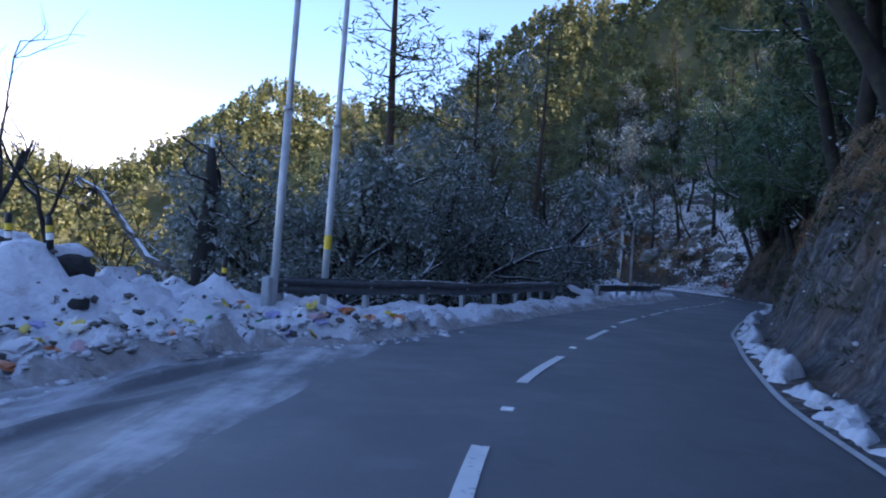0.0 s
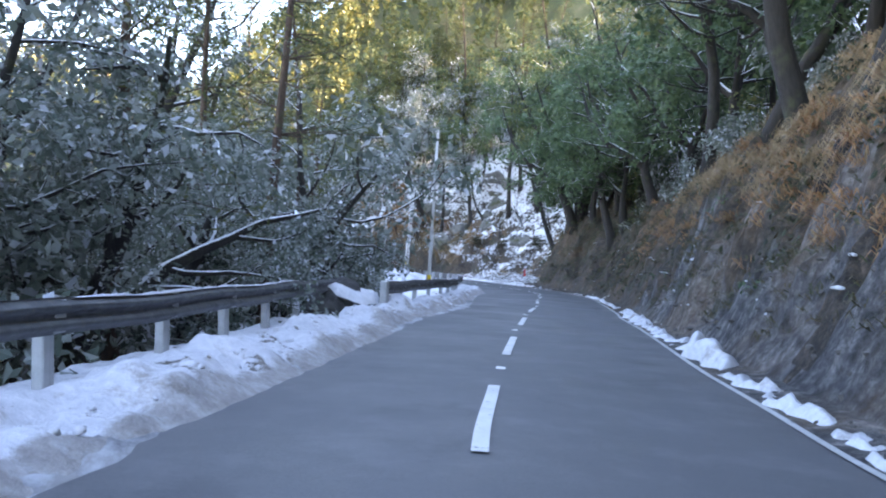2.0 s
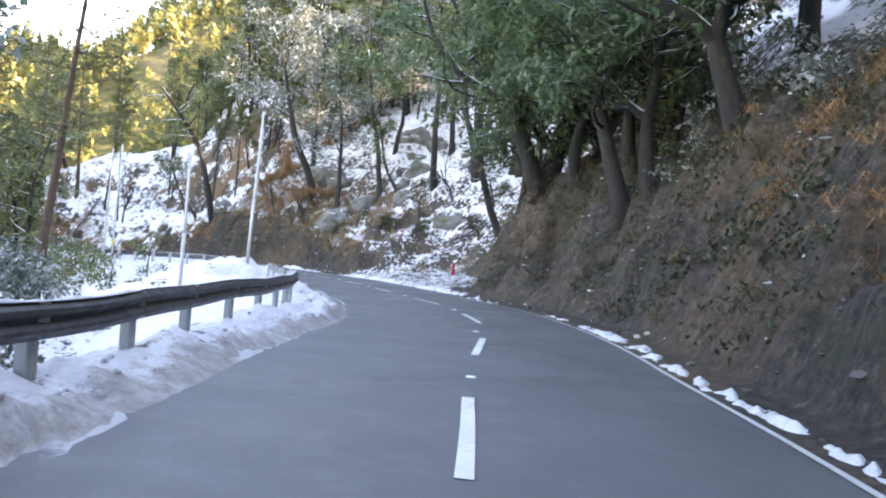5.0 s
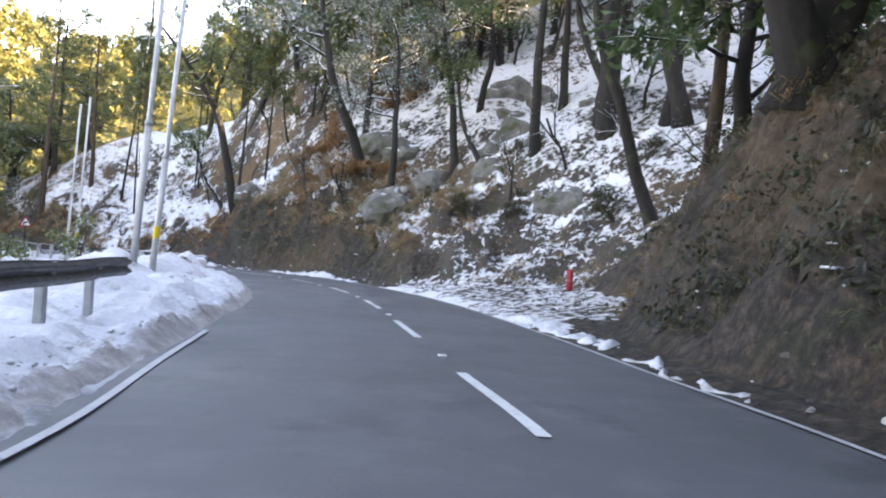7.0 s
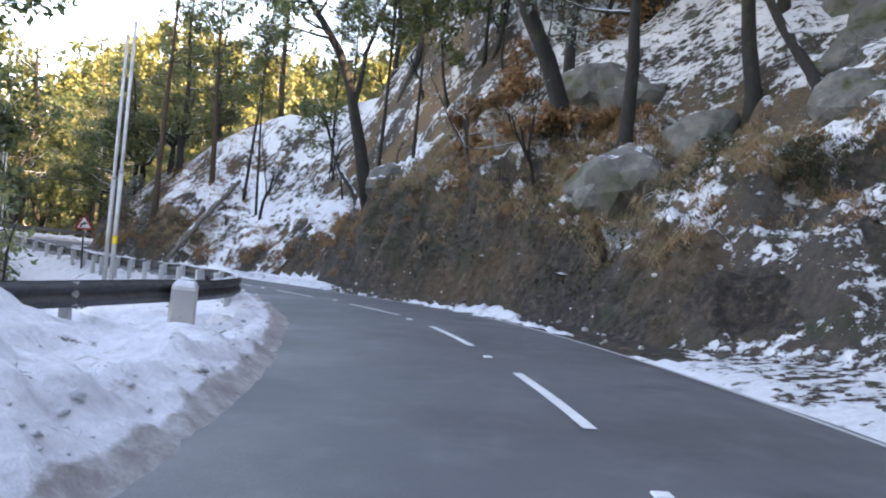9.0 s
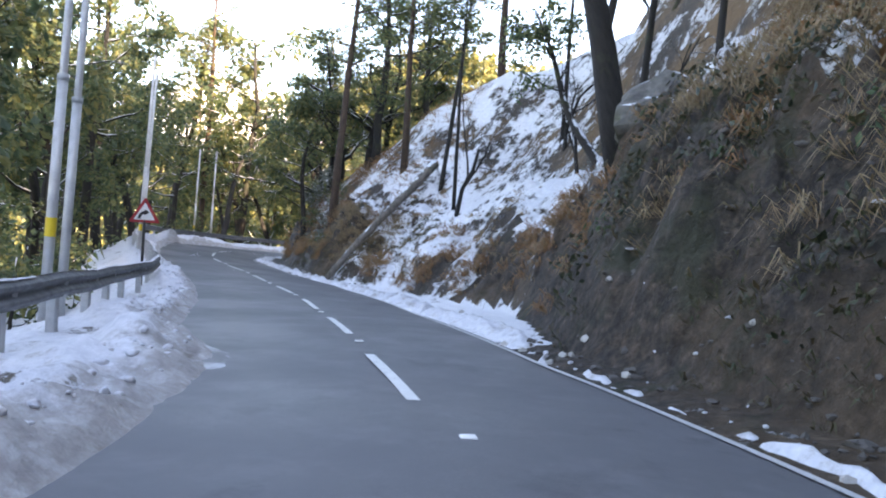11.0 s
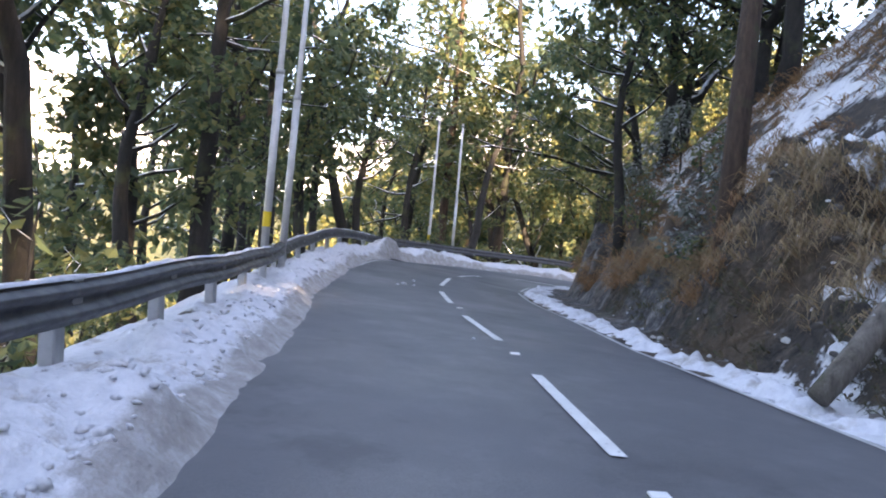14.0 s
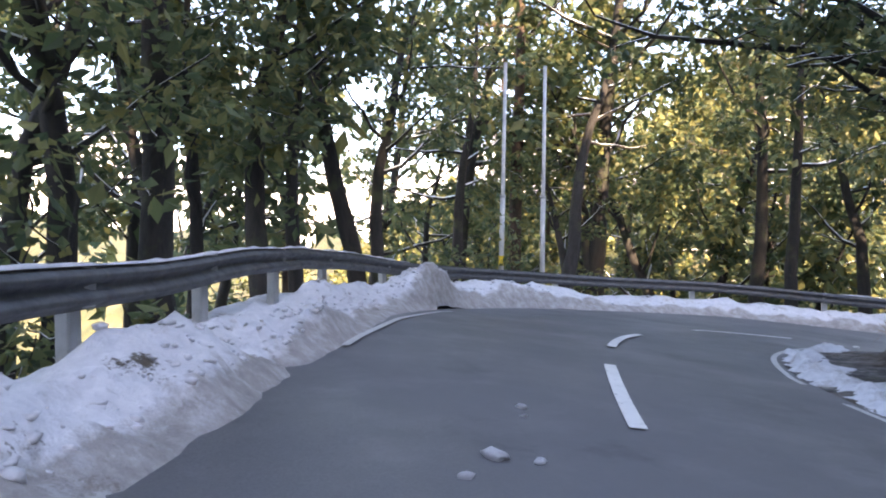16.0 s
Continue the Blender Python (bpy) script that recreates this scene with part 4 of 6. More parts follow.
steel_pole(-3.1, 12.96, 8.6, 0, (0, 2.5))
steel_pole(-2.42, 14.43, 8.8, 1.2, (0, 2.2))
steel_pole(10.76, 40.7, 7.2, 1.0, (0, 0.8))
steel_pole(13.9, 63.2, 5.2, 0, (0, 1.2), label="thin galvanised steel pole on the snowy verge")
steel_pole(17.0, 69.2, 7.0, 1.0, (0, 3.0), label="galvanised steel pole with a yellow band in the snow mound")
steel_pole(16.85, 67.7, 7.0, 0, (0, 2.5), label="galvanised steel pole standing in the snow mound")
steel_pole(10.3, 90.45, 8.6, 1.3, (0, 2.0))
steel_pole(9.7, 91.25, 8.4, 0, (0, 2.0))
steel_pole(-3.95, 107.0, 8.6, 0.78, (0, 2.0))
steel_pole(-4.9, 108.1, 8.4, 0, (0, 2.5))
steel_pole(-16.35, 125.1, 7.0, 0.9, (0, 1.5))
steel_pole(-15.7, 126.2, 7.0, 0, (0, 1.0))


# ---- the bend sign ----
def bend_sign(x, y, z, turn):
    sign = holder("road_sign", pose(x, y, z, 0, 0, turn))
    v, f = tube([(0, 0.03, -1.95), (0, 0.03, 0.3)], [0.035, 0.035], 10)
    mesh_object("post", v, f, BLACK, sign, True, "dark steel post")

    def plate(side, y0, thick, round_r):
        bm = bmesh.new()
        pts = []
        for k in range(3):
            a = radians(90 + 120 * k)
            cx, cz = (side / math.sqrt(3) - 2 * round_r) * math.cos(a), (side / math.sqrt(3) - 2 * round_r) * math.sin(a)
            for j in range(5):
                b = a + radians(-60 + 30 * j)
                pts.append((cx + round_r * math.cos(b), cz + round_r * math.sin(b)))
        front = bm.faces.new([bm.verts.new((px, y0, pz)) for px, pz in pts])
        ext = bmesh.ops.extrude_face_region(bm, geom=[front])
        bmesh.ops.translate(bm, vec=(0, thick, 0), verts=[g for g in ext["geom"] if isinstance(g, bmesh.types.BMVert)])
        bmesh.ops.recalc_face_normals(bm, faces=bm.faces)
        return bm
    border = part("border", plate(0.74, 0.0, 0.012, 0.03), RED, sign, "red triangular plate")
    part("panel", plate(0.5, -0.005, 0.004, 0.02), WHITE, border, "white inner panel")
    bm = bmesh.new()
    mid = []
    for k in range(9):
        a = radians(180 - 78 * k / 8)
        mid.append((0.045 + 0.17 * math.cos(a), -0.12 + 0.17 * math.sin(a)))
    left_v, right_v = [], []
    for k, (px, pz) in enumerate(mid):
        a = radians(180 - 78 * k / 8)
        left_v.append(bm.verts.new((px + 0.036 * math.cos(a), -0.009, pz + 0.036 * math.sin(a))))
        right_v.append(bm.verts.new((px - 0.036 * math.cos(a), -0.009, pz - 0.036 * math.sin(a))))
    for k in range(8):
        bm.faces.new((left_v[k], left_v[k + 1], right_v[k + 1], right_v[k]))
    tip = mid[-1]
    bm.faces.new([bm.verts.new(c) for c in ((tip[0] - 0.005, -0.009, tip[1] + 0.075), (tip[0] + 0.105, -0.009, tip[1] - 0.005), (tip[0] - 0.015, -0.009, tip[1] - 0.075))])
    bmesh.ops.recalc_face_normals(bm, faces=bm.faces)
    ext = bmesh.ops.extrude_face_region(bm, geom=list(bm.faces))
    bmesh.ops.translate(bm, vec=(0, -0.003, 0), verts=[g for g in ext["geom"] if isinstance(g, bmesh.types.BMVert)])
    part("arrow", bm, BLACK, border, "black bent arrow")
    return tagged(sign, "red and white triangular sign with bent arrow on a dark post", "road sign")


bend_sign(6.2, 96.62, -3.04, 38)


# ---- trees ----
def leaf_cloud(rng, centres, per, spread, size, droop=0.3, flat=0.62):
    """Sprays of leaves round the given centres: each leaf a bent lozenge that faces outward and up from its spray."""
    per = max(5, int(per * 0.5))
    c = np.repeat(np.asarray(centres), per, 0)
    n = len(c)
    off = rng.normal(0, 1, (n, 3))
    off *= (rng.uniform(0.25, 1.0, (n, 1)) ** 0.5) * 1.5 / (np.linalg.norm(off, axis=1)[:, None] + 1e-9)
    p = c + off * np.array([spread, spread, spread * flat])
    face = off * 0.5 + np.array([0, 0, 0.75]) + rng.normal(0, 0.42, (n, 3))
    face /= np.linalg.norm(face, axis=1)[:, None]
    ax = np.cross(face, rng.normal(0, 1, (n, 3)))
    ax /= np.linalg.norm(ax, axis=1)[:, None] + 1e-9
    ax[:, 2] -= droop
    side = np.cross(face, ax)
    side /= np.linalg.norm(side, axis=1)[:, None] + 1e-9
    ln = 1.4 * size * rng.uniform(0.6, 1.4, (n, 1))
    wd = ln * rng.uniform(0.24, 0.36, (n, 1))
    mid = p + ax * ln * 0.45
    v = np.stack([p, mid + side * wd - face * wd * 0.35, p + ax * ln, mid - side * wd - face * wd * 0.35], 1).reshape(-1, 3)
    f = (np.arange(n)[:, None] * 4 + np.array([[0, 1, 2, 3]])).tolist()
    return v, f


def curve(rng, start, way, length, n, bend, lift):
    pts = [np.array(start, float)]
    way = np.array(way, float)
    for _ in range(n):
        way = way + rng.normal(0, bend, 3) + np.array([0, 0, lift])
        way /= np.linalg.norm(way)
        pts.append(pts[-1] + way * length / n)
    return pts, way


def broadleaf_parts(seed, height=10.0, crown=3.2, first=0.3, lean=0.08, thick=0.17, limbs=11, per=46, leaf=0.17, spread=0.34, lift=0.05, twigs=4):
    rng = np.random.RandomState(seed)
    wood, centres = Pile(), []
    a = rng.uniform(0, 6.28)
    trunk, _ = curve(rng, (0, 0, -0.6), (lean * math.cos(a), lean * math.sin(a), 1), height + 0.6, 9, 0.1, 0.06)
    tr = np.linspace(thick * 1.25, thick * 0.25, 10)
    tr[0] *= 1.35
    wood.add(*tube(trunk, tr, 9))
    for k in range(limbs):
        u = first + (0.97 - first) * (k + rng.uniform(0, 0.8)) / limbs
        i = min(int(u * 9), 8)
        w = u * 9 - i
        p = trunk[i] * (1 - w) + trunk[i + 1] * w
        az = rng.uniform(0, 6.28)
        reach = crown * (1.0 - 0.55 * max(0, u - 0.45)) * rng.uniform(0.75, 1.2)
        limb, way = curve(rng, p, (math.cos(az), math.sin(az), rng.uniform(0.1, 0.7)), reach, 5, 0.2, lift)
        r0 = thick * (1 - 0.7 * u) * 0.55
        wood.add(*tube(limb, np.linspace(r0, 0.012, 6), 4, False))
        centres.append(limb[-1])
        for m in range(twigs):
            j = 2 + m % 3 if m < 3 else 4
            tw, _ = curve(rng, limb[j], way + rng.normal(0, 0.75, 3), reach * rng.uniform(0.25, 0.5), 3, 0.3, 0.04)
            if m % 2 == 0:
                wood.add(*tube([tw[0], tw[1], tw[3]], (0.02, 0.014, 0.006), 3, False))
            centres += [tw[1] * 0.5 + tw[2] * 0.5, tw[3]]
    centres.append(trunk[-1])
    return wood, leaf_cloud(rng, centres, per, spread, leaf)


def gnarled_parts(seed, height=8.0, reach=4.2, thick=0.3, stems=3, per=60, leaf=0.15, spread=0.55, low=0.22):
    """An old evergreen oak: a short bole that forks into thick arching limbs with layered sprays of leaves."""
    rng = np.random.RandomState(seed)
    wood, centres = Pile(), []
    bole, way = curve(rng, (0, 0, -0.9), (rng.normal(0, 0.12), rng.normal(0, 0.12), 1), height * low + 0.9, 5, 0.1, 0.0)
    wood.add(*tube(bole, np.linspace(thick * 1.5, thick * 0.78, 6), 10, False))
    turn = rng.uniform(0, 6.28)
    for k in range(stems):
        az = turn + 6.28 * k / stems + rng.normal(0, 0.3)
        stem, way = curve(rng, bole[-1], (0.75 * math.cos(az), 0.75 * math.sin(az), rng.uniform(0.5, 1.1)), height * (1 - low) * rng.uniform(0.85, 1.1), 8, 0.17, 0.07)
        wood.add(*tube(stem, np.linspace(thick * 0.72, 0.03, 9), 8, False))
        for m in range(8):
            j = 1 + m * 7 // 8
            a2 = az + rng.normal(0, 1.2)
            ln = reach * (1.1 - 0.08 * j) * rng.uniform(0.5, 0.9)
            limb, w2 = curve(rng, stem[j], (math.cos(a2), math.sin(a2), rng.uniform(-0.05, 0.5)), ln, 6, 0.22, 0.04)
            wood.add(*tube(limb, np.linspace(thick * 0.34 * (1 - 0.07 * j), 0.012, 7), 5, False))
            centres.append(limb[-1])
            for q in (3, 4, 5):
                tw, _ = curve(rng, limb[q], w2 + rng.normal(0, 0.7, 3), ln * rng.uniform(0.25, 0.45), 3, 0.3, 0.03)
                wood.add(*tube([tw[0], tw[1], tw[3]], (0.018, 0.012, 0.005), 3, False))
                centres += [tw[2], tw[3]]
    return wood, leaf_cloud(rng, centres, per, spread, leaf)


def pine_parts(seed, height=18.0, bare=0.4, reach=2.6, thick=0.2, whorls=13, tuft=7):
    rng = np.random.RandomState(seed)
    wood, centres = Pile(), []
    trunk, _ = curve(rng, (0, 0, -0.6), (rng.normal(0, 0.03), rng.normal(0, 0.03), 1), height + 0.6, 9, 0.018, 0.02)
    wood.add(*tube(trunk, np.linspace(thick * 1.15, 0.03, 10), 10))
    for k in range(whorls):
        u = bare + (1 - bare) * (k + 0.5 * rng.uniform()) / whorls
        i = min(int(u * 9), 8)
        w = u * 9 - i
        p = trunk[i] * (1 - w) + trunk[i + 1] * w
        for _ in range(4):
            az = rng.uniform(0, 6.28)
            ln = reach * (1.15 - 0.85 * (u - bare) / (1 - bare)) * rng.uniform(0.55, 1.15)
            b, way = curve(rng, p, (math.cos(az), math.sin(az), rng.uniform(-0.15, 0.35)), ln, 4, 0.14, 0.06)
            wood.add(*tube(b, np.linspace(0.035, 0.008, 5), 3, False))
            for q in (2, 3, 4):
                centres.append(b[q])
                centres.append(b[q] + rng.normal(0, 0.22, 3))
    c = np.repeat(np.array(centres), tuft, 0)
    n = len(c)
    way = rng.normal(0, 1, (n, 3))
    way[:, 2] = way[:, 2] * 0.6 + 0.25
    way /= np.linalg.norm(way, axis=1)[:, None]
    side = np.cross(way, rng.normal(0, 1, (n, 3)))
    side /= np.linalg.norm(side, axis=1)[:, None]
    p = c + rng.normal(0, 0.13, (n, 3))
    ln = rng.uniform(0.22, 0.42, (n, 1))
    v = np.stack([p - side * 0.028, p + side * 0.028, p + way * ln], 1).reshape(-1, 3)
    f = (np.arange(n)[:, None] * 3 + np.array([[0, 1, 2]])).tolist()
    return wood, (v, f)


def bare_parts(seed, height=5.0, thick=0.09, depth=4, spread=0.5, lean=0.15):
    rng = np.random.RandomState(seed)
    wood = Pile()

    def grow(p, way, ln, r, level):
        pts, w = curve(rng, p, way, ln, 4, 0.16, 0.05)
        wood.add(*tube(pts, np.linspace(r, r * 0.55, 5), 6 if level < 2 else 3, False))
        if level < depth:
            for k in range(rng.randint(2, 4)):
                grow(pts[rng.randint(2, 5)], w + rng.normal(0, spread, 3), ln * rng.uniform(0.5, 0.75), r * 0.55, level + 1)
    grow((0, 0, -0.4), (lean, 0, 1), height * 0.45, thick, 0)
    return wood


def tree_thing(name, wood, leaves, bark, leaf_mat, label, category, group):
    t = holder(name, Matrix.Identity(4))
    wood.object("trunk", bark, t, True)
    if leaves:
        mesh_object("crown", *leaves, leaf_mat, t)
    return tagged(t, label, category, group)


KINDS = {}


def kind(key, *args):
    KINDS[key] = (tree_thing(*args), [])


OAKS = "evergreen oaks along the valley side"
for n_, (seed, h, c, first, lean, th) in enumerate(((1, 11, 3.6, 0.34, 0.12, 0.2), (2, 9, 3.3, 0.3, 0.3, 0.17), (3, 13, 3.8, 0.38, 0.1, 0.22))):
    frost_label = "dark evergreen oak with snow dusted leaves on crooked limbs"
    oak_label = "evergreen oak with dark trunk and olive green leaves"
    w_, l_ = broadleaf_parts(seed, h, c, first, lean, th, limbs=11, per=60, leaf=0.13, spread=0.42)
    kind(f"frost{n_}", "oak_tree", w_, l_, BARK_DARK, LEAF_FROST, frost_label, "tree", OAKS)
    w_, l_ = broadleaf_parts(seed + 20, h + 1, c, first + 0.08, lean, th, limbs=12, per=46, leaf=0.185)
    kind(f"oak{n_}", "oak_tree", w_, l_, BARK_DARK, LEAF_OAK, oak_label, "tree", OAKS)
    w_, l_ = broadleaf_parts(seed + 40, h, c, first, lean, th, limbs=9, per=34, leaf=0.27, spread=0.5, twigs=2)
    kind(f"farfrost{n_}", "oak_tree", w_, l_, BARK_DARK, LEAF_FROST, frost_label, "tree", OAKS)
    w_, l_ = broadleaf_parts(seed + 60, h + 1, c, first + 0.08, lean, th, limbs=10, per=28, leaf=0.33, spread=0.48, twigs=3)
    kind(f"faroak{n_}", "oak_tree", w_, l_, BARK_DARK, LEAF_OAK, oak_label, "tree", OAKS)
for n_, (seed, h, c) in enumerate(((5, 9, 3.0), (6, 7, 2.6))):
    w_, l_ = broadleaf_parts(seed, h, c, 0.25, 0.3, 0.16, limbs=10, per=40, leaf=0.16)
    kind(f"green{n_}", "rhododendron_tree", w_, l_, BARK_DARK, LEAF_GREEN, "leafy green tree leaning out from the snowy slope", "tree", "trees on the hill side")
w_, l_ = broadleaf_parts(73, 11, 4.2, 0.45, 0.2, 0.22, limbs=12, per=56, leaf=0.15, spread=0.5)
kind("canopy0", "oak_tree", w_, l_, BARK_DARK, LEAF_FROST, "spreading evergreen oak with grey frosted leaves above the snow", "tree", "trees on the hill side")
w_, l_ = broadleaf_parts(74, 12, 5.0, 0.35, 0.25, 0.34, limbs=14, per=60, leaf=0.16, spread=0.55)
kind("broad0", "rhododendron_tree", w_, l_, BARK_DARK, LEAF_GREEN, "broad dark tree with deep green leaves above the bank", "tree", "trees on the hill side")
w_, l_ = broadleaf_parts(75, 14, 5.2, 0.6, 0.1, 0.22, limbs=13, per=58, leaf=0.17, spread=0.55)
kind("high0", "rhododendron_tree", w_, l_, BARK_DARK, LEAF_GREEN, "tall dark tree with a high broad green crown", "tree", "trees on the hill side")
w_, l_ = broadleaf_parts(71, 12, 3.4, 0.55, 0.12, 0.27, limbs=10, per=44, leaf=0.15)
kind("tall0", "oak_tree", w_, l_, BARK_DARK, LEAF_OAK, "tall dark trunk leaning over the snowy slope with a high crown", "tree", "trees on the hill side")
w_, l_ = broadleaf_parts(72, 10, 3.0, 0.6, 0.25, 0.2, limbs=9, per=44, leaf=0.15)
kind("tall1", "oak_tree", w_, l_, BARK_DARK, LEAF_OAK, "crooked dark tree on the snow with a high crown", "tree", "trees on the hill side")
for n_, (seed, h, rc, th, st) in enumerate(((81, 7.5, 4.0, 0.26, 3), (82, 6.5, 3.8, 0.22, 4), (83, 9.0, 4.4, 0.32, 3))):
    w_, l_ = gnarled_parts(seed, h, rc, th, st, per=88, leaf=0.1, spread=0.46)
    kind(f"old{n_}", "oak_tree", w_, l_, BARK_DARK, LEAF_FROST, "old evergreen oak with thick forked limbs and snow dusted leaves", "tree", OAKS)
    w_, l_ = gnarled_parts(seed + 5, h * 1.15, rc, th * 0.9, st, per=42, leaf=0.17, spread=0.48, low=0.3)
    kind(f"lush{n_}", "oak_tree", w_, l_, BARK_DARK, LEAF_GREEN, "dense dark green oak leaning over the cutting", "tree", "trees on the hill side")
for n_, seed in enumerate((95, 96)):
    w_, l_ = broadleaf_parts(seed, 0.9, 0.9, 0.05, 0.2, 0.02, limbs=9, per=44, leaf=0.1, spread=0.2, lift=-0.02)
    kind(f"fern{n_}", "fern_clump", w_, l_, BARK_DARK, GRASS_RUST, "clump of dead russet bracken on the slope", "fern", "bracken on the slope")
w_, l_ = broadleaf_parts(97, 1.1, 1.3, 0.03, 0.1, 0.03, limbs=9, per=40, leaf=0.1, spread=0.26, lift=-0.03)
kind("moss0", "low_shrub", w_, l_, BARK_DARK, LEAF_BANK, "low dark green shrub poking through the snow", "shrub", "low shrubs on the slope")
w_, l_ = gnarled_parts(91, 9.0, 5.4, 0.24, 4, per=70, leaf=0.13, spread=0.5, low=0.3)
kind("spread0", "oak_tree", w_, l_, BARK_DARK, LEAF_OAK, "wide evergreen oak reaching over the inside of the hairpin", "tree", "trees on the hill side")
for n_, (seed, h, b) in enumerate(((11, 19, 0.45), (12, 16, 0.35), (13, 21, 0.5))):
    w_, l_ = pine_parts(seed, h, b)
    kind(f"pine{n_}", "pine_tree", w_, l_, BARK_PINE, LEAF_PINE, "tall pine with reddish bark and high tufted branches", "tree", "pines on the slopes")
for n_, (seed, h) in enumerate(((15, 11), (16, 13))):
    w_, l_ = pine_parts(seed, h, 0.6, 1.5, 0.085, 9, 12)
    kind(f"slim{n_}", "pine_tree", w_, l_, BARK_DARK, LEAF_PINE, "slender young pine with a bare dark stem on the snow", "tree", "pines on the slopes")
for n_, (seed, h, t_) in enumerate(((31, 4.5, 0.07), (32, 6.0, 0.08), (33, 3.5, 0.05))):
    kind(f"bare{n_}", "bare_tree", bare_parts(seed, h, t_), None, BARK_DARK, None, "leafless dark sapling with thin forked twigs", "tree", "bare saplings on the snow")
for n_, seed in enumerate((41, 42)):
    w_, l_ = broadleaf_parts(seed, 2.2, 1.5, 0.05, 0.2, 0.05, limbs=6, per=22, leaf=0.16, spread=0.34)
    kind(f"bush{n_}", "bush", w_, l_, BARK_DARK, LEAF_FROST, "low dark evergreen bush with a dusting of snow", "bush", "bushes beside the road")
    w_, l_ = broadleaf_parts(seed + 5, 2.4, 1.6, 0.05, 0.2, 0.05, limbs=6, per=20, leaf=0.135, spread=0.34)
    kind(f"shrub{n_}", "bush", w_, l_, BARK_DARK, LEAF_OAK, "low olive green bush at the road's edge", "bush", "bushes beside the road")


def plant(key, x, y, scale=1.0, turn=0.0, tilt=(0.0, 0.0), z=None, sink=0.15):
    ob, made = KINDS[key]
    z = stand_at(x, y) - sink if z is None else z
    m = pose(x, y, z, tilt[0], tilt[1], turn) @ Matrix.Diagonal((scale, scale, scale, 1))
    if not made:
        ob.matrix_basis = m
        made.append(ob)
        return ob
    c = copy_thing(made[0], m)
    c.matrix_basis = m
    made.append(c)
    return c


rng = np.random.RandomState(77)


def scatter(keys, count, region, gap, scale=(0.8, 1.25), tilt=5.0, seen=None):
    """Plants spread at random over places that region(rng) proposes, none closer than gap to another."""
    done = seen if seen is not None else []
    tries = 0
    n = 0
    while n < count and tries < count * 30:
        tries += 1
        x, y = region(rng)
        if any((x - a) ** 2 + (y - b) ** 2 < gap * gap for a, b in done):
            continue
        done.append((x, y))
        plant(keys[rng.randint(len(keys))], x, y, rng.uniform(*scale), rng.uniform(0, 360), (rng.normal(0, tilt), rng.normal(0, tilt)))
        n += 1
    return done


def along(s0, s1, d0, d1):
    def pick(r):
        s = r.uniform(s0, s1)
        d = r.uniform(d0, d1)
        x, y = place(np.array([s]), np.array([d]))
        return float(x[0]), float(y[0])
    return pick


def clear_of_road(pick, least=6.5):
    def again(r):
        for _ in range(20):
            x, y = pick(r)
            s, d = nearest(np.array([x]), np.array([y]))
            if x < 0 and y > 0 and y < 60 and -x / y > 0.12:
                continue
            if (d[0] < 0 and -d[0] > least) or (d[0] > 0 and d[0] - right_edge(s[0]) > 2.0):
                return x, y
        return x, y
    return again


# trees that stand out
plant("pine1", -2.05, 24.97, 1.1, 20)
plant("pine1", 2.2, 36.0, 1.0, 80)
plant("pine0", 6.5, 44.0, 0.95, 200)
plant("broad0", 27.9, 61.7, 1.1, 250, (0, -6))
plant("broad0", 31.0, 58.5, 0.9, 100, (0, -8))
plant("broad0", 26.5, 53.5, 0.75, 10, (0, -10))
plant("green1", 29.0, 61.0, 1.2, 10, (0, 6))
plant("tall0", 33.2, 79.5, 1.25, -10, (0, -14))
plant("tall1", 33.7, 80.0, 1.1, 0, (0, -4))
plant("tall1", 29.1, 83.9, 0.75, -10, (0, -12))
plant("tall0", 35.5, 77.0, 1.2, 140, (2, 3))
plant("tall1", 32.4, 73.0, 1.1, 80, (2, -3))
plant("pine1", 30.8, 68.4, 1.0, 80, (0, 0))
plant("high0", 31.0, 81.6, 0.95, 20, (2, -6))
plant("high0", 35.2, 78.2, 0.95, 150, (0, -4))
plant("high0", 28.4, 86.0, 0.85, 260, (0, -6))
plant("high0", 34.0, 86.0, 0.9, 310, (0, 3))
for x_, y_, k_, sc_, turn_, lean_ in ((24.2, 90.4, "canopy0", 1.2, 190, 10), (33.4, 80.4, "high0", 1.05, 60, 4)):
    plant(k_, x_, y_, sc_, turn_, (0, lean_))
for x_, y_, sc_ in ((28.0, 81.8, 0.5), (29.6, 80.4, 0.45), (30.6, 82.2, 0.55), (27.0, 83.6, 0.45), (33.6, 76.8, 0.6), (34.8, 80.6, 0.7), (31.8, 75.4, 0.6), (29.0, 79.0, 0.4), (36.5, 76.0, 0.8)):
    plant("moss0", x_, y_, sc_, 90 * x_)
for x_, y_, sc_ in ((21.4, 92.6, 1.0), (22.2, 91.6, 1.1), (22.6, 94.0, 1.2), (23.4, 95.6, 1.1), (21.6, 94.4, 0.9), (24.0, 93.4, 0.9), (24.2, 90.4, 1.0), (23.2, 90.0, 0.9), (25.8, 89.6, 0.8), (27.6, 96.6, 1.3), (28.6, 97.4, 1.2), (29.4, 96.2, 1.1), (23.4, 97.4, 1.0), (26.0, 87.9, 0.8), (24.6, 87.6, 0.8)):
    plant("fern0" if int(x_ * 10) % 2 else "fern1", x_, y_, sc_, 70 * y_)
plant("canopy0", 24.9, 92.8, 0.9, 60, (0, -4))
plant("canopy0", 25.3, 87.0, 0.8, 240, (0, -5))
plant("canopy0", 28.2, 95.8, 0.9, 190, (0, 4))
plant("canopy0", 30.5, 89.5, 0.8, 300, (0, -6))
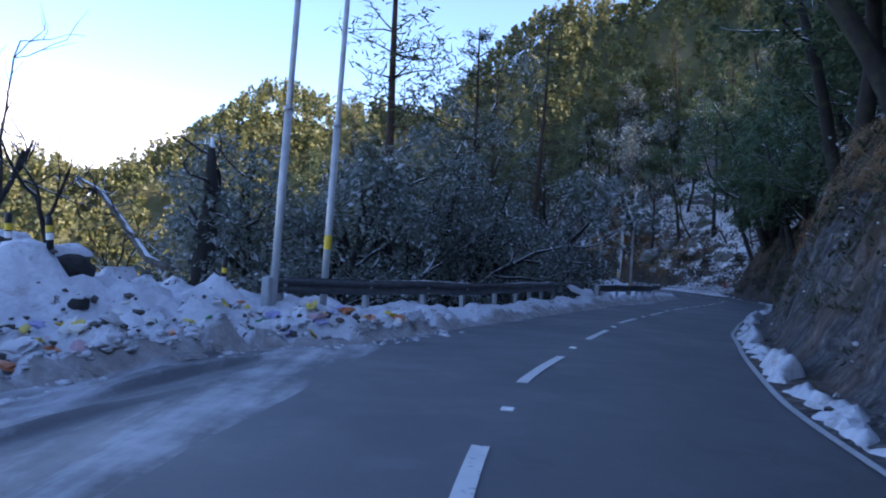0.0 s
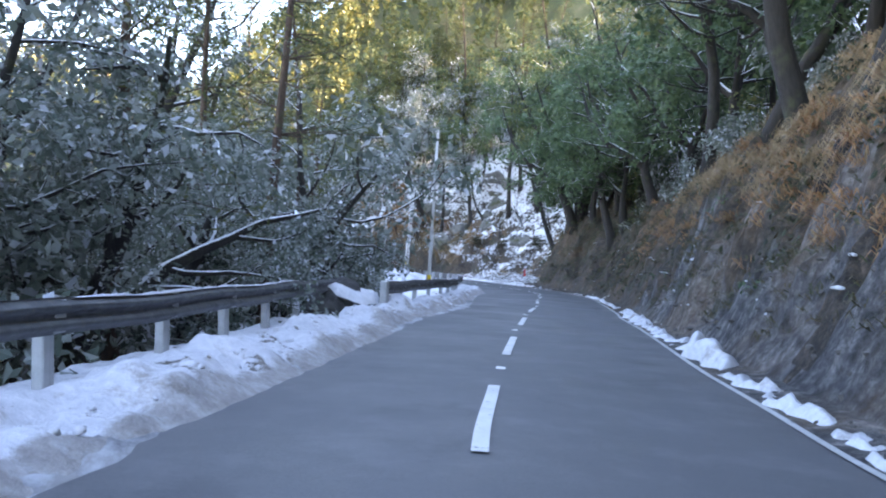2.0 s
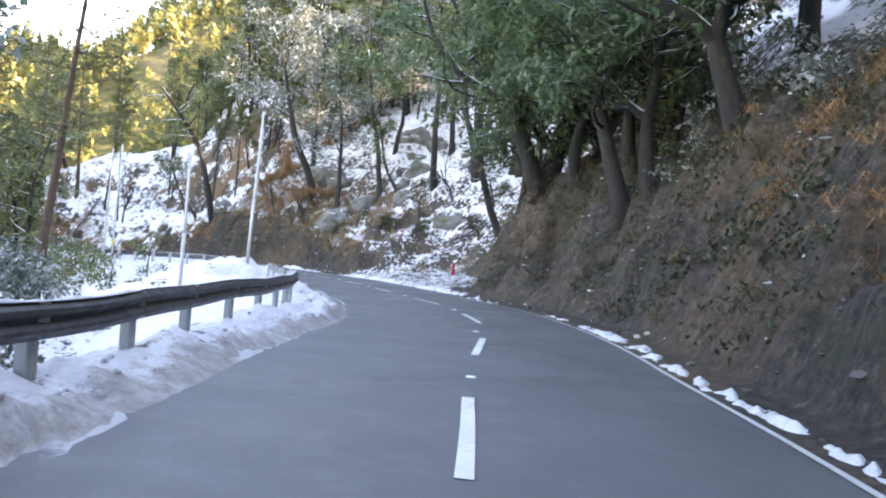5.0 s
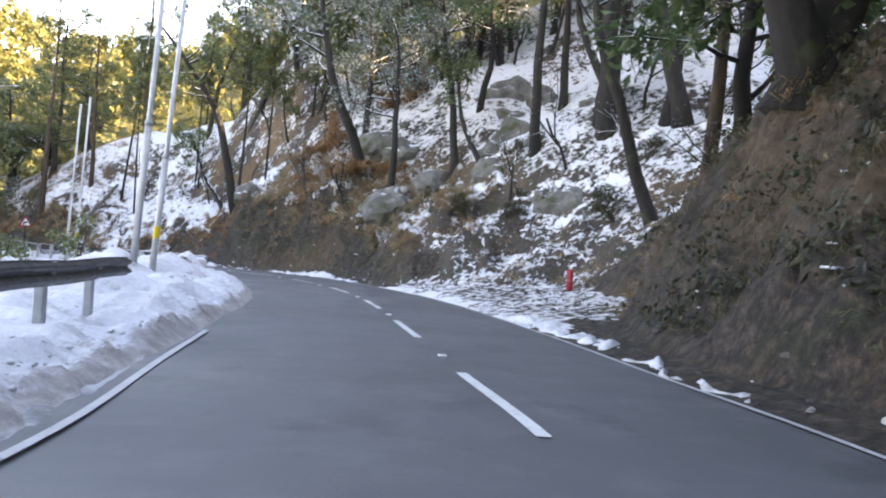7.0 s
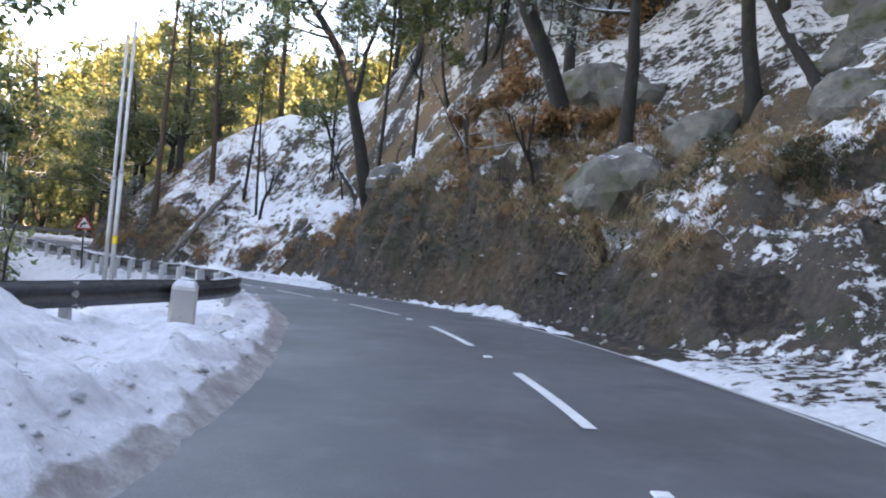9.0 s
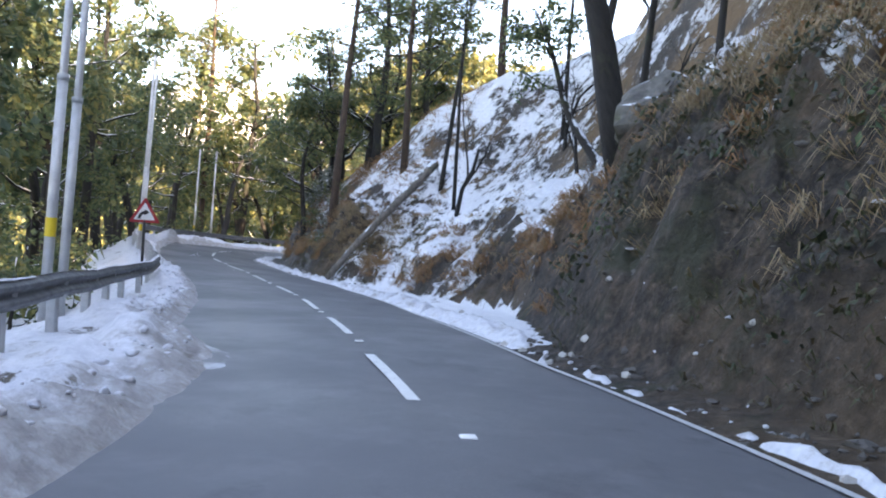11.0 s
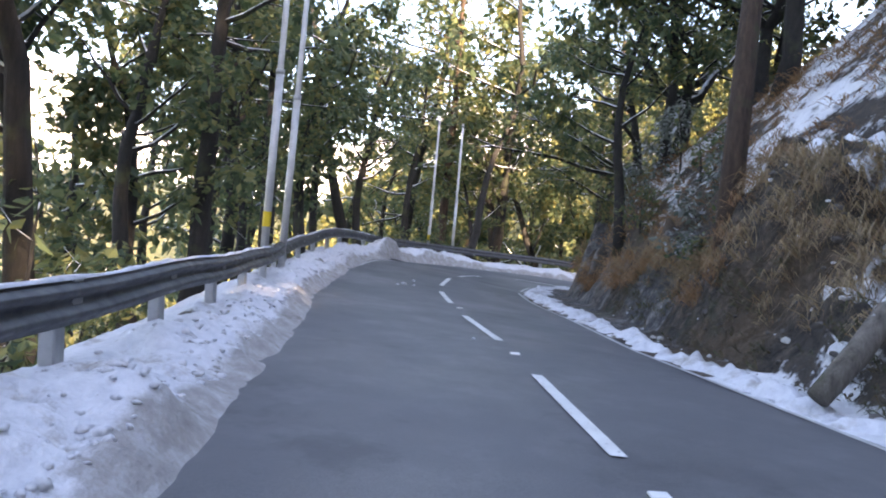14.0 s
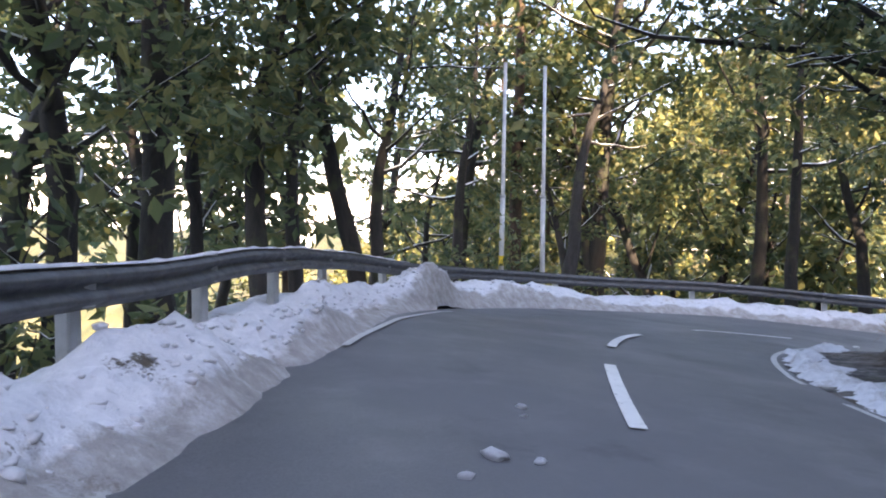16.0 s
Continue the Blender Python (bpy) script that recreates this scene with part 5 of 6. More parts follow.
plant("canopy0", 36.0, 84.0, 0.9, 20, (0, -6))
plant("tall0", 17.43, 97.7, 0.95, 20, (0, -25), z=-1.1)
plant("tall1", 16.4, 102.3, 0.7, 0, (0, -24))
plant("bare1", 21.6, 90.6, 1.0, 0, (0, -22))
plant("bare1", 23.4, 88.8, 0.9, 160, (0, 3))
plant("pine0", 2.7, 111.9, 1.0, 140, (0, 1))
plant("pine1", 5.9, 112.6, 0.85, 20)
plant("pine1", 9.0, 117.0, 1.0, 250)
plant("oak2", -13.9, 114.3, 1.1, 20, (0, 6))
plant("oak0", -14.8, 112.6, 1.1, 100, (0, -8))
plant("oak1", -18.0, 119.6, 1.1, 160)
plant("oak0", -18.2, 122.6, 1.0, 220)
plant("oak2", -20.0, 127.0, 1.0, 300)
plant("oak0", -6.6, 103.6, 1.0, 30)
plant("oak2", -9.2, 108.4, 1.05, 200, (0, 5))
for x_, y_, k_, sc_ in ((31.5, 63.0, "oak2", 1.2), (33.0, 69.0, "green1", 1.5), (29.0, 54.5, "oak0", 1.2), (35.0, 65.0, "oak2", 1.2)):
    plant(k_, x_, y_, sc_, 40 * x_, (0, -5))
for x_, y_, k_, sc_ in ((9.5, 14.5, "frost0", 1.1), (10.5, 19.0, "oak0", 1.15), (12.5, 23.0, "frost2", 1.05), (15.0, 26.0, "oak2", 1.1), (10.0, 9.0, "oak1", 1.1), (17.5, 30.5, "frost0", 1.1), (20.0, 36.5, "oak0", 1.1)):
    plant(k_, x_, y_, sc_, 70 * x_, (0, -6))
plant("oak1", -2.2, 119.5, 0.95, 300, (4, 8))
plant("oak0", -0.5, 122.0, 1.0, 80)
plant("bare1", 10.2, 108.0, 1.3, 0)
standing = [(-2.6, 21.5), (2.2, 36), (6.5, 44), (27.2, 62.8), (33.5, 79.4), (36.4, 78.6), (34.6, 84), (39, 76.5), (17, 96.9), (2.7, 111.9), (5.9, 112.6), (9, 117), (-2.2, 119.5), (10.2, 108)]

# the valley side
for x_, y_, k_, sc_ in ((-3.6, 21.0, "old1", 1.25), (-5.6, 22.6, "old0", 1.3), (-7.4, 25.4, "old2", 1.1), (-1.9, 23.6, "old0", 1.15), (0.1, 27.0, "old2", 0.85), (-1.6, 28.0, "old1", 1.05), (2.2, 32.0, "old0", 1.05), (3.6, 40.3, "old2", 1.1), (3.9, 36.0, "old1", 1.15), (6.5, 45.0, "old0", 1.1), (-4.2, 25.6, "old0", 1.25), (7.6, 50.5, "old1", 1.0), (0.2, 35.0, "old2", 1.1)):
    plant(k_, x_, y_, sc_, 55 * y_, (0, 3))
for s_, d_, k_, sc_, lean_ in ((-4, 7.4, "lush0", 1.0, 8), (3, 7.2, "lush2", 0.95, 12), (8, 7.0, "lush0", 1.0, 14), (12.5, 7.6, "lush1", 1.1, 10), (17, 7.2, "lush2", 0.95, 13), (22, 7.8, "lush0", 1.05, 10), (27, 8.2, "lush1", 1.05, 8), (33, 8.4, "lush1", 0.95, 8), (39, 8.2, "lush2", 0.95, 10), (45, 7.8, "lush0", 1.05, 10),
                               (50.5, 7.4, "lush1", 1.05, 12), (55.5, 7.2, "lush2", 1.05, 10), (60.5, 7.0, "lush0", 1.0, 12), (64.5, 7.2, "lush1", 1.15, 8), (62, 9.5, "lush2", 1.1, 4), (57, 10.0, "lush0", 1.1, 4), (58.5, 6.3, "lush0", 1.0, 12), (66.5, 6.4, "lush2", 1.1, 13), (68.0, 8.2, "lush1", 1.1, 8)):
    x_, y_ = (float(q[0]) for q in place(np.array([float(s_)]), np.array([d_])))
    plant(k_, x_, y_, sc_, heading(s_) + 90, (0, lean_))
plant("spread0", -2.6, 121.4, 0.9, 150, (0, 6))
plant("spread0", 0.8, 119.0, 0.8, 250, (0, 6))
plant("pine1", 1.05, 28.5, 0.8, 200)
plant("pine0", 4.0, 33.6, 0.85, 120)
scatter(["frost0", "old1", "frost2"], 6, clear_of_road(along(19, 30, -11, -8.5)), 2.2, (0.6, 0.8), 7, standing)
scatter(["frost0", "old0", "frost2", "frost1"], 9, clear_of_road(along(28, 47, -12.0, -8.6)), 2.4, (0.8, 1.1), 7, standing)
scatter(["farfrost0", "farfrost1", "farfrost2"], 10, clear_of_road(along(20, 33, -24, -9.5)), 2.5, (0.55, 0.8), 5, standing)
scatter(["frost0", "frost1", "frost2"], 8, clear_of_road(along(24, 42, -17, -11.5)), 2.4, (1.3, 1.7), 5, standing)
scatter(["farfrost0", "farfrost1", "farfrost2"], 5, clear_of_road(along(33, 58, -24, -14)), 2.5, (0.85, 1.2), 5, standing)
scatter(["bush0", "bush1"], 26, clear_of_road(along(17, 46, -9.6, -7.4), 7.2), 1.1, (0.9, 1.5), 8)
scatter(["pine0", "pine1", "pine2"], 12, clear_of_road(along(24, 75, -34, -12)), 3.5, (0.8, 1.1), 2, standing)
scatter(["oak0", "oak1", "oak2"], 22, clear_of_road(along(98, 146, -12, -6.8), 6.6), 2.8, (0.8, 1.2), 6, standing)
scatter(["faroak0", "faroak1", "faroak2"], 9, clear_of_road(along(98, 126, -30, -14)), 3.0, (0.8, 1.2), 5, standing)
scatter(["faroak0", "faroak1", "faroak2"], 16, clear_of_road(along(126, 150, -30, -13)), 3.0, (0.8, 1.3), 5, standing)
scatter(["pine0", "pine1", "pine2"], 13, clear_of_road(along(84, 146, -40, -13)), 3.4, (0.8, 1.15), 2, standing)
scatter(["shrub0", "shrub1"], 46, clear_of_road(along(86, 150, -13, -6.2), 6.4), 1.2, (0.7, 1.3), 8)
scatter(["oak0", "faroak1", "faroak2"], 26, clear_of_road(along(146, 182, -20, -6.5)), 3.0, (0.8, 1.2), 5, standing)
scatter(["pine0", "pine1"], 12, clear_of_road(along(146, 180, -32, -9)), 3.4, (0.8, 1.1), 2, standing)
def beyond_hairpin(r):
    return r.uniform(-34, -8), r.uniform(130, 152)


scatter(["oak0", "oak2", "pine2", "oak0"], 16, clear_of_road(beyond_hairpin), 3.0, (1.3, 1.75), 3, standing)
for x_, y_, k_, sc_ in ((-21.0, 134.0, "oak0", 1.9), (-25.0, 131.0, "oak2", 1.8)):
    plant(k_, x_, y_, sc_, 65 * y_, (2, 2))
for x_, y_, k_, sc_ in ((1.6, 118.0, "oak2", 0.95), (3.4, 123.0, "oak1", 1.0), (5.0, 119.5, "oak0", 1.0), (-1.8, 117.0, "oak1", 0.8)):
    plant(k_, x_, y_, sc_, 65 * y_, (3, 6))
# the oaks high on the slope here are added to block the sun
for x_, y_, k_, sc_ in ((18.0, 106.0, "oak0", 0.9), (21.0, 104.5, "oak2", 0.8), (17.0, 109.5, "oak1", 0.9), (14.5, 112.5, "oak0", 0.9), (-17.5, 116.2, "oak1", 1.0), (-22.0, 114.5, "oak0", 1.1), (-26.0, 118.0, "faroak0", 1.2), (-28.0, 122.5, "faroak2", 1.2)):
    plant(k_, x_, y_, sc_, 65 * y_, (3, 4))
# belt of trees added along the ridge to keep the hairpin in shade
for x_, y_, sc_ in ((20.6, 100.2, 0.45), (22.2, 99.2, 0.5), (24.4, 98.4, 0.55), (26.6, 97.8, 0.6), (28.8, 97.0, 0.6), (31.0, 96.2, 0.65), (33.4, 95.2, 0.7), (25.4, 96.6, 0.5), (29.6, 95.2, 0.55), (36.0, 94.0, 0.7)):
    plant("faroak1", x_, y_, sc_, 80 * x_, (2, 3))
for k_ in range(30):
    x_ = 21.5 + 1.1 * k_
    plant(("farfrost0", "faroak1", "farfrost2")[k_ % 3], x_, 101.0 - 0.363 * (x_ - 22.0) + (2.8, -0.8, 1.0, 4.0, 0.2)[k_ % 5], 0.85, 70 * k_, (2, 3))
scatter(["shrub0", "shrub1", "bush1"], 9, along(121, 134, 4.4, 6.0), 0.9, (0.45, 0.75), 8)
# the hill side
scatter(["green0", "frost0", "broad0", "lush1"], 14, along(8, 62, 8.4, 13), 2.6, (0.75, 1.05), 6, standing)
scatter(["pine0", "pine1", "pine2", "farfrost2", "faroak0"], 24, along(-24, 64, 14, 44), 3.8, (0.8, 1.15), 3, standing)
scatter(["shrub0", "shrub1", "green1", "bush0"], 18, along(22, 64, 7.2, 10), 1.6, (0.7, 1.2), 8)
scatter(["bare0", "bare1", "bare2"], 24, along(70, 98, 8.5, 22), 1.8, (0.8, 1.4), 8)
scatter(["pine0", "pine1", "faroak2", "faroak0"], 26, along(64, 92, 20, 50), 3.6, (0.7, 1.1), 4, standing)
scatter(["bare0", "bare1", "bare2", "bare1"], 22, along(98, 114, 7.5, 26), 1.3, (0.8, 1.3), 3)
scatter(["slim0", "slim1"], 26, along(98, 116, 7.0, 24), 1.6, (0.7, 1.1), 2)
scatter(["pine0", "pine1", "pine2", "faroak1"], 30, along(90, 112, 16, 48), 3.4, (0.7, 1.05), 3, standing)
scatter(["faroak0", "faroak1", "faroak2"], 14, along(94, 112, 17, 28), 2.6, (0.7, 1.0), 4, standing)
scatter(["bush0", "bush1"], 22, along(-5, 64, 5.8, 8.5), 1.4, (0.5, 0.9), 14)


for ob_, made_ in KINDS.values():
    if not made_:
        for o_ in (*ob_.children, ob_):
            bpy.data.objects.remove(o_)


def overhanging_oak():
    """The oak on the spur whose long low limb reaches out over the hairpin."""
    r = np.random.RandomState(17)
    x, y = -4.4, 123.4
    z = stand_at(x, y)
    tree = holder("oak_tree", Matrix.Identity(4))
    wood, centres = Pile(), []
    bole, _ = curve(r, (x, y, z - 0.4), (-0.1, -0.05, 1), 9.5, 8, 0.07, 0.03)
    wood.add(*tube(bole, np.linspace(0.3, 0.06, 9), 10))
    limbs = [[np.array(p) for p in (bole[3], (-5.1, 122.8, -1.05), (-5.9, 122.0, -0.9), (-6.8, 121.1, -0.55), (-7.6, 120.3, -0.45), (-8.4, 119.5, -0.35), (-9.1, 118.9, 0.0))]]
    for k in range(7):
        a = r.uniform(2.6, 5.2)
        limbs.append(curve(r, bole[3 + k % 5], (math.cos(a), math.sin(a), r.uniform(0.1, 0.6)), r.uniform(3.0, 5.0), 6, 0.2, 0.03)[0])
    for n_, limb in enumerate(limbs):
        wood.add(*tube(limb, np.linspace(0.11 if n_ == 0 else 0.09, 0.02, 7), 7, False))
        for q in (2, 3, 3, 4, 4, 5, 5, 6):
            tw, _ = curve(r, limb[q], (r.normal(-0.3, 0.8), r.normal(-0.3, 0.8), r.uniform(-0.1, 0.9)), r.uniform(0.7, 1.7), 3, 0.3, 0.03)
            wood.add(*tube(tw, (0.024, 0.018, 0.012, 0.006), 4, False))
            centres += [tw[2], tw[3]]
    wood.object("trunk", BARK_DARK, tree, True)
    mesh_object("crown", *leaf_cloud(r, centres, 64, 0.34, 0.12), LEAF_OAK, tree)
    return tagged(tree, "dark oak with a long crooked limb over the hairpin", "tree", "trees on the hill side")


overhanging_oak()


# ---- woods far off ----
def far_woods(name, count, region, seed, height, leaf, label):
    r = np.random.RandomState(seed)
    vs, fs, n = [], [], 0
    for _ in range(count):
        x, y = region(r)
        if GX[0] < x < GX[-1] and GY[0] < y < GY[-1]:
            continue
        z = land_far(x, y)
        h = r.uniform(*height)
        w = h * r.uniform(0.16, 0.26)
        m = 30
        u = r.uniform(0, 1, m) ** 0.8
        a = r.uniform(0, 6.28, m)
        rad = w * np.sqrt(np.clip(1.05 - u, 0, 1)) * r.uniform(0.35, 1.0, m)
        p = np.stack([x + rad * np.cos(a), y + rad * np.sin(a), z + h * (0.25 + 0.75 * u)], 1)
        way = r.normal(0, 1, (m, 3))
        way /= np.linalg.norm(way, axis=1)[:, None]
        side = np.cross(way, r.normal(0, 1, (m, 3)))
        side /= np.linalg.norm(side, axis=1)[:, None]
        ln = leaf * r.uniform(0.7, 1.5, (m, 1))
        vs.append(np.stack([p - way * ln, p + side * ln * 0.9 + way * ln * 0.6, p + way * ln * 0.6 - side * ln * 0.9], 1).reshape(-1, 3))
    v = np.concatenate(vs)
    f = (np.arange(len(v) // 3)[:, None] * 3 + np.array([[0, 1, 2]])).tolist()
    return tagged(mesh_object(name, v, f, LEAF_FAR_SUNLIT), label, "woods", kind="stuff")


def land_far(x, y):
    cx, cy = 8.0, 77.0
    kx = (abs(x - cx) / (GX[-1] - cx)) if x > cx else (abs(x - cx) / (cx - GX[0]))
    ky = (abs(y - cy) / (GY[-1] - cy)) if y > cy else (abs(y - cy) / (cy - GY[0]))
    grow = max(kx, ky, 1.0)
    rx, ry = cx + (x - cx) / grow, cy + (y - cy) / grow
    return float(far_height(np.array([x]), np.array([y]), np.array([ground_at(rx, ry)]), ease((grow - 1) / 0.5))[0])


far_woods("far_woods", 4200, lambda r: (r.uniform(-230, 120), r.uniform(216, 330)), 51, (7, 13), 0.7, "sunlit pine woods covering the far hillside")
far_woods("valley_woods", 400, lambda r: (r.uniform(-340, -150), r.uniform(60, 340)), 52, (9, 16), 0.75, "sunlit pale green woods down in the valley")
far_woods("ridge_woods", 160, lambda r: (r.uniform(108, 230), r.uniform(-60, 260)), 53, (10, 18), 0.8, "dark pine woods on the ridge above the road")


# ---- grass and weeds on the cuttings ----
def bank_points(r, n, s0, s1, lo, hi):
    s = r.uniform(s0, s1, n)
    d = right_edge(s) + verge_r(s) + lo + (hi - lo) * r.uniform(0, 1, n)
    x, y = place(s, d)
    z = road_z(s) - bank(s) * np.clip(d, -7, 3) + bank_height(s, d, x, y)
    nx = np.interp(s, LINE_S, LINE_N[:, 0])
    ny = np.interp(s, LINE_S, LINE_N[:, 1])
    return s, d, x, y, z, nx, ny


def tufts(name, material, count, blades, length, reaches, seed, label, droop=0.9, patchy=0.1, width=0.012):
    """Tufts of blades hanging down the bank, in patches."""
    r = np.random.RandomState(seed)
    vs = []
    total = sum(b - a for a, b, _, _ in reaches)
    for a, b, lo, hi in reaches:
        n = int(count * (b - a) / total)
        s, d, x, y, z, nx, ny = bank_points(r, n, a, b, lo, hi)
        keep = waves(x, y, seed + 3, (4.5, 1.0), (1.6, 0.7)) > patchy
        keep &= d - right_edge(s) < strip_r(s) - 1.0
        x, y, z, nx, ny = x[keep], y[keep], z[keep], nx[keep], ny[keep]
        x, y, z, nx, ny = (np.repeat(q, blades) for q in (x, y, z, nx, ny))
        m = len(x)
        base = np.stack([x + r.normal(0, 0.06, m), y + r.normal(0, 0.06, m), z - 0.04], 1)
        ln = r.uniform(*length, (m, 1))
        out = np.stack([-nx * r.uniform(0.1, 1.0, m) + r.normal(0, 0.4, m), -ny * r.uniform(0.1, 1.0, m) + r.normal(0, 0.4, m), r.uniform(0.4, 1.1, m)], 1)
        out /= np.linalg.norm(out, axis=1)[:, None]
        mid = base + out * ln * 0.5
        tip = mid + (out * np.array([1, 1, 0.3]) + np.array([0, 0, -droop])) * ln * 0.5 * r.uniform(0.6, 1.0, (m, 1))
        side = np.cross(out, r.normal(0, 1, (m, 3)))
        side /= np.linalg.norm(side, axis=1)[:, None]
        w = width * r.uniform(0.6, 1.4, (m, 1))
        vs.append(np.stack([base, mid + side * w, tip, mid - side * w], 1).reshape(-1, 3))
    v = np.concatenate(vs)
    f = (np.arange(len(v) // 4)[:, None] * 4 + np.array([[0, 1, 2, 3]])).tolist()
    return tagged(mesh_object(name, v, f, material), label, "grass", kind="stuff")


tufts("dry_grass", GRASS, 9500, 12, (0.3, 0.8), ((10, 36, 1.5, 4.6), (36, 48, 1.6, 4.6), (84, 98, 0.8, 4.4), (116, 135, 0.6, 2.6)), 61, "dry straw coloured grass hanging over the cut bank", droop=1.35, patchy=0.12, width=0.0065)
tufts("hanging_grass", GRASS, 2600, 15, (0.45, 1.0), ((85.5, 99, 2.0, 5.2), (20, 38, 1.9, 5.0)), 62, "long pale dry grass drooping over the lip of the cutting", droop=1.5, patchy=-0.05, width=0.006)
tufts("russet_grass", GRASS_RUST, 4800, 16, (0.3, 0.75), ((82.5, 97, 1.0, 5.2), (99, 114, 0.2, 2.8), (66, 72, 1.5, 4.5), (14, 54, 0.9, 4.8)), 63, "russet dry fern and grass clumps on the slope", droop=1.2, patchy=0.35, width=0.009)
tufts("spur_straw", GRASS, 1500, 13, (0.3, 0.7), ((114.5, 137, 0.5, 2.6),), 66, "straw coloured grass on the rounded spur", droop=1.3, patchy=0.0, width=0.006)
tufts("spur_grass", GRASS_RUST, 3600, 14, (0.25, 0.6), ((115.5, 137, 0.3, 2.4),), 65, "dry brown grass hanging over the rounded spur", droop=1.3, patchy=0.05, width=0.005)
tufts("bank_weeds", GRASS_DARK, 9000, 8, (0.14, 0.4), ((0, 68, 0.3, 4.5), (83, 98.5, 0.0, 4.5), (112, 124, 0.0, 3.0)), 67, "dark weeds and roots on the steep cut bank", patchy=-0.25, width=0.009)
tufts("slope_grass", GRASS, 1300, 12, (0.2, 0.45), ((69, 83, 0.0, 3.0), (99, 117, 0.3, 3.5)), 71, "tan grass showing through the snow on the slope", droop=1.2, patchy=0.25, width=0.007)


def bank_leaves(name, material, count, reaches, seed, per, spread, size, label, patchy=0.0):
    """Ferns, ivy and seedlings that cover the cutting in patches."""
    r = np.random.RandomState(seed)
    total = sum(b - a for a, b, _, _ in reaches)
    spots = []
    for a, b, lo, hi in reaches:
        s, d, x, y, z, nx, ny = bank_points(r, int(count * (b - a) / total), a, b, lo, hi)
        keep = (waves(x, y, seed + 3, (3.5, 1.0), (1.3, 0.7)) > patchy) & (d - right_edge(s) < strip_r(s) - 1.0)
        spots.append(np.stack([x - 0.1 * nx, y - 0.1 * ny, z + 0.06], 1)[keep])
    v, f = leaf_cloud(r, np.concatenate(spots), per, spread, size, droop=0.6)
    return tagged(mesh_object(name, v, f, material), label, "undergrowth", kind="stuff")


bank_leaves("bank_ferns", LEAF_BANK, 5600, ((86, 99, 0.3, 3.8), (46, 69, 0.2, 5.6), (48, 69, 0.4, 3.4), (4, 46, 0.9, 5.6)), 141, 22, 0.24, 0.07, "dark green ferns and ivy covering the damp cutting", patchy=-0.15)
bank_leaves("bank_seedlings", LEAF_GREEN, 420, ((10, 66, 0.4, 5.6), (86, 98, 0.6, 3.5)), 145, 30, 0.16, 0.065, "small green seedlings rooted in the cut bank", patchy=0.3)


def spur_tufts():
    """Grass over the top of the rounded spur, above the cutting."""
    r = np.random.RandomState(69)
    x, y = r.uniform(-9, 9, 5200), r.uniform(108, 128, 5200)
    s, d = nearest(x, y)
    dr = d - right_edge(s)
    keep = (dr > strip_r(s) - 1.2) & (dr < 9) & (s > 112) & (s < 140) & (waves(x, y, 70, (3.5, 1.0), (1.3, 0.7)) > -0.25)
    x, y = x[keep], y[keep]
    z = np.array([stand_at(a, b) for a, b in zip(x, y)])
    x, y, z = (np.repeat(q, 13) for q in (x, y, z))
    m = len(x)
    base = np.stack([x + r.normal(0, 0.09, m), y + r.normal(0, 0.09, m), z - 0.05], 1)
    way = r.normal(0, 1, (m, 3)) * np.array([0.6, 0.6, 0.1]) + np.array([-0.2, -0.2, 0.8])
    ln = r.uniform(0.2, 0.5, (m, 1))
    mid = base + way * ln * 0.5
    tip = mid + (way * np.array([1, 1, 0.2]) + np.array([0, 0, -0.9])) * ln * 0.5
    side = np.cross(way, r.normal(0, 1, (m, 3)))
    side /= np.linalg.norm(side, axis=1)[:, None]
    w = 0.009 * r.uniform(0.6, 1.4, (m, 1))
    v = np.stack([base, mid + side * w, tip, mid - side * w], 1).reshape(-1, 3)
    f = (np.arange(m)[:, None] * 4 + np.array([[0, 1, 2, 3]])).tolist()
    return tagged(mesh_object("brow_grass", v, f, GRASS_RUST), "russet dry grass over the brow of the spur", "grass", kind="stuff")


spur_tufts()


# ---- rocks ----
def stone_mesh(seed, detail=3, rough=0.28, squash=(1, 1, 0.7)):
    bm = bmesh.new()
    bmesh.ops.create_icosphere(bm, subdivisions=detail, radius=1.0)
    off = Vector((seed * 7.3, seed * 3.1, seed * 1.7))
    for v in bm.verts:
        n = noise.noise(v.co * 1.1 + off) + 0.5 * noise.noise(v.co * 2.6 + off)
        v.co *= 1 + rough * n
        f = noise.cell(v.co * 1.3 + off)
        v.co *= 1 + 0.1 * f * rough
        v.co.x *= squash[0]
        v.co.y *= squash[1]
        v.co.z *= squash[2]
    return bm


# lumps of snow dropped on the tar at the hairpin
for k_, (x_, y_, size) in enumerate(((-5.5, 112.4, 0.085), (-5.36, 112.02, 0.05), (-5.3, 112.55, 0.05), (-6.2, 113.5, 0.05), (-6.02, 113.3, 0.03), (1.2, 106.9, 0.04))):
    z_ = stand_at(x_, y_)
    lump = part("snow_lump", stone_mesh(50 + k_, 2, 0.35, (1, 0.7, 0.4)), SNOW, smooth=True)
    lump.matrix_basis = pose(x_, y_, z_ + size * 0.2, 0, 0, 60 * k_) @ Matrix.Diagonal((size, size, size, 1))
    tagged(lump, "small lump of snow dropped on the asphalt", "snow lump", "snow lumps on the road")

BOULDERS = []
for k in range(4):
    b_ = part("boulder", stone_mesh(k + 1, 3, 0.42, (1, 0.85, 0.72)), ROCK)
    tagged(b_, "grey lichen covered boulder half sunk in the snowy slope", "boulder", "boulders on the slope")
    BOULDERS.append(b_)


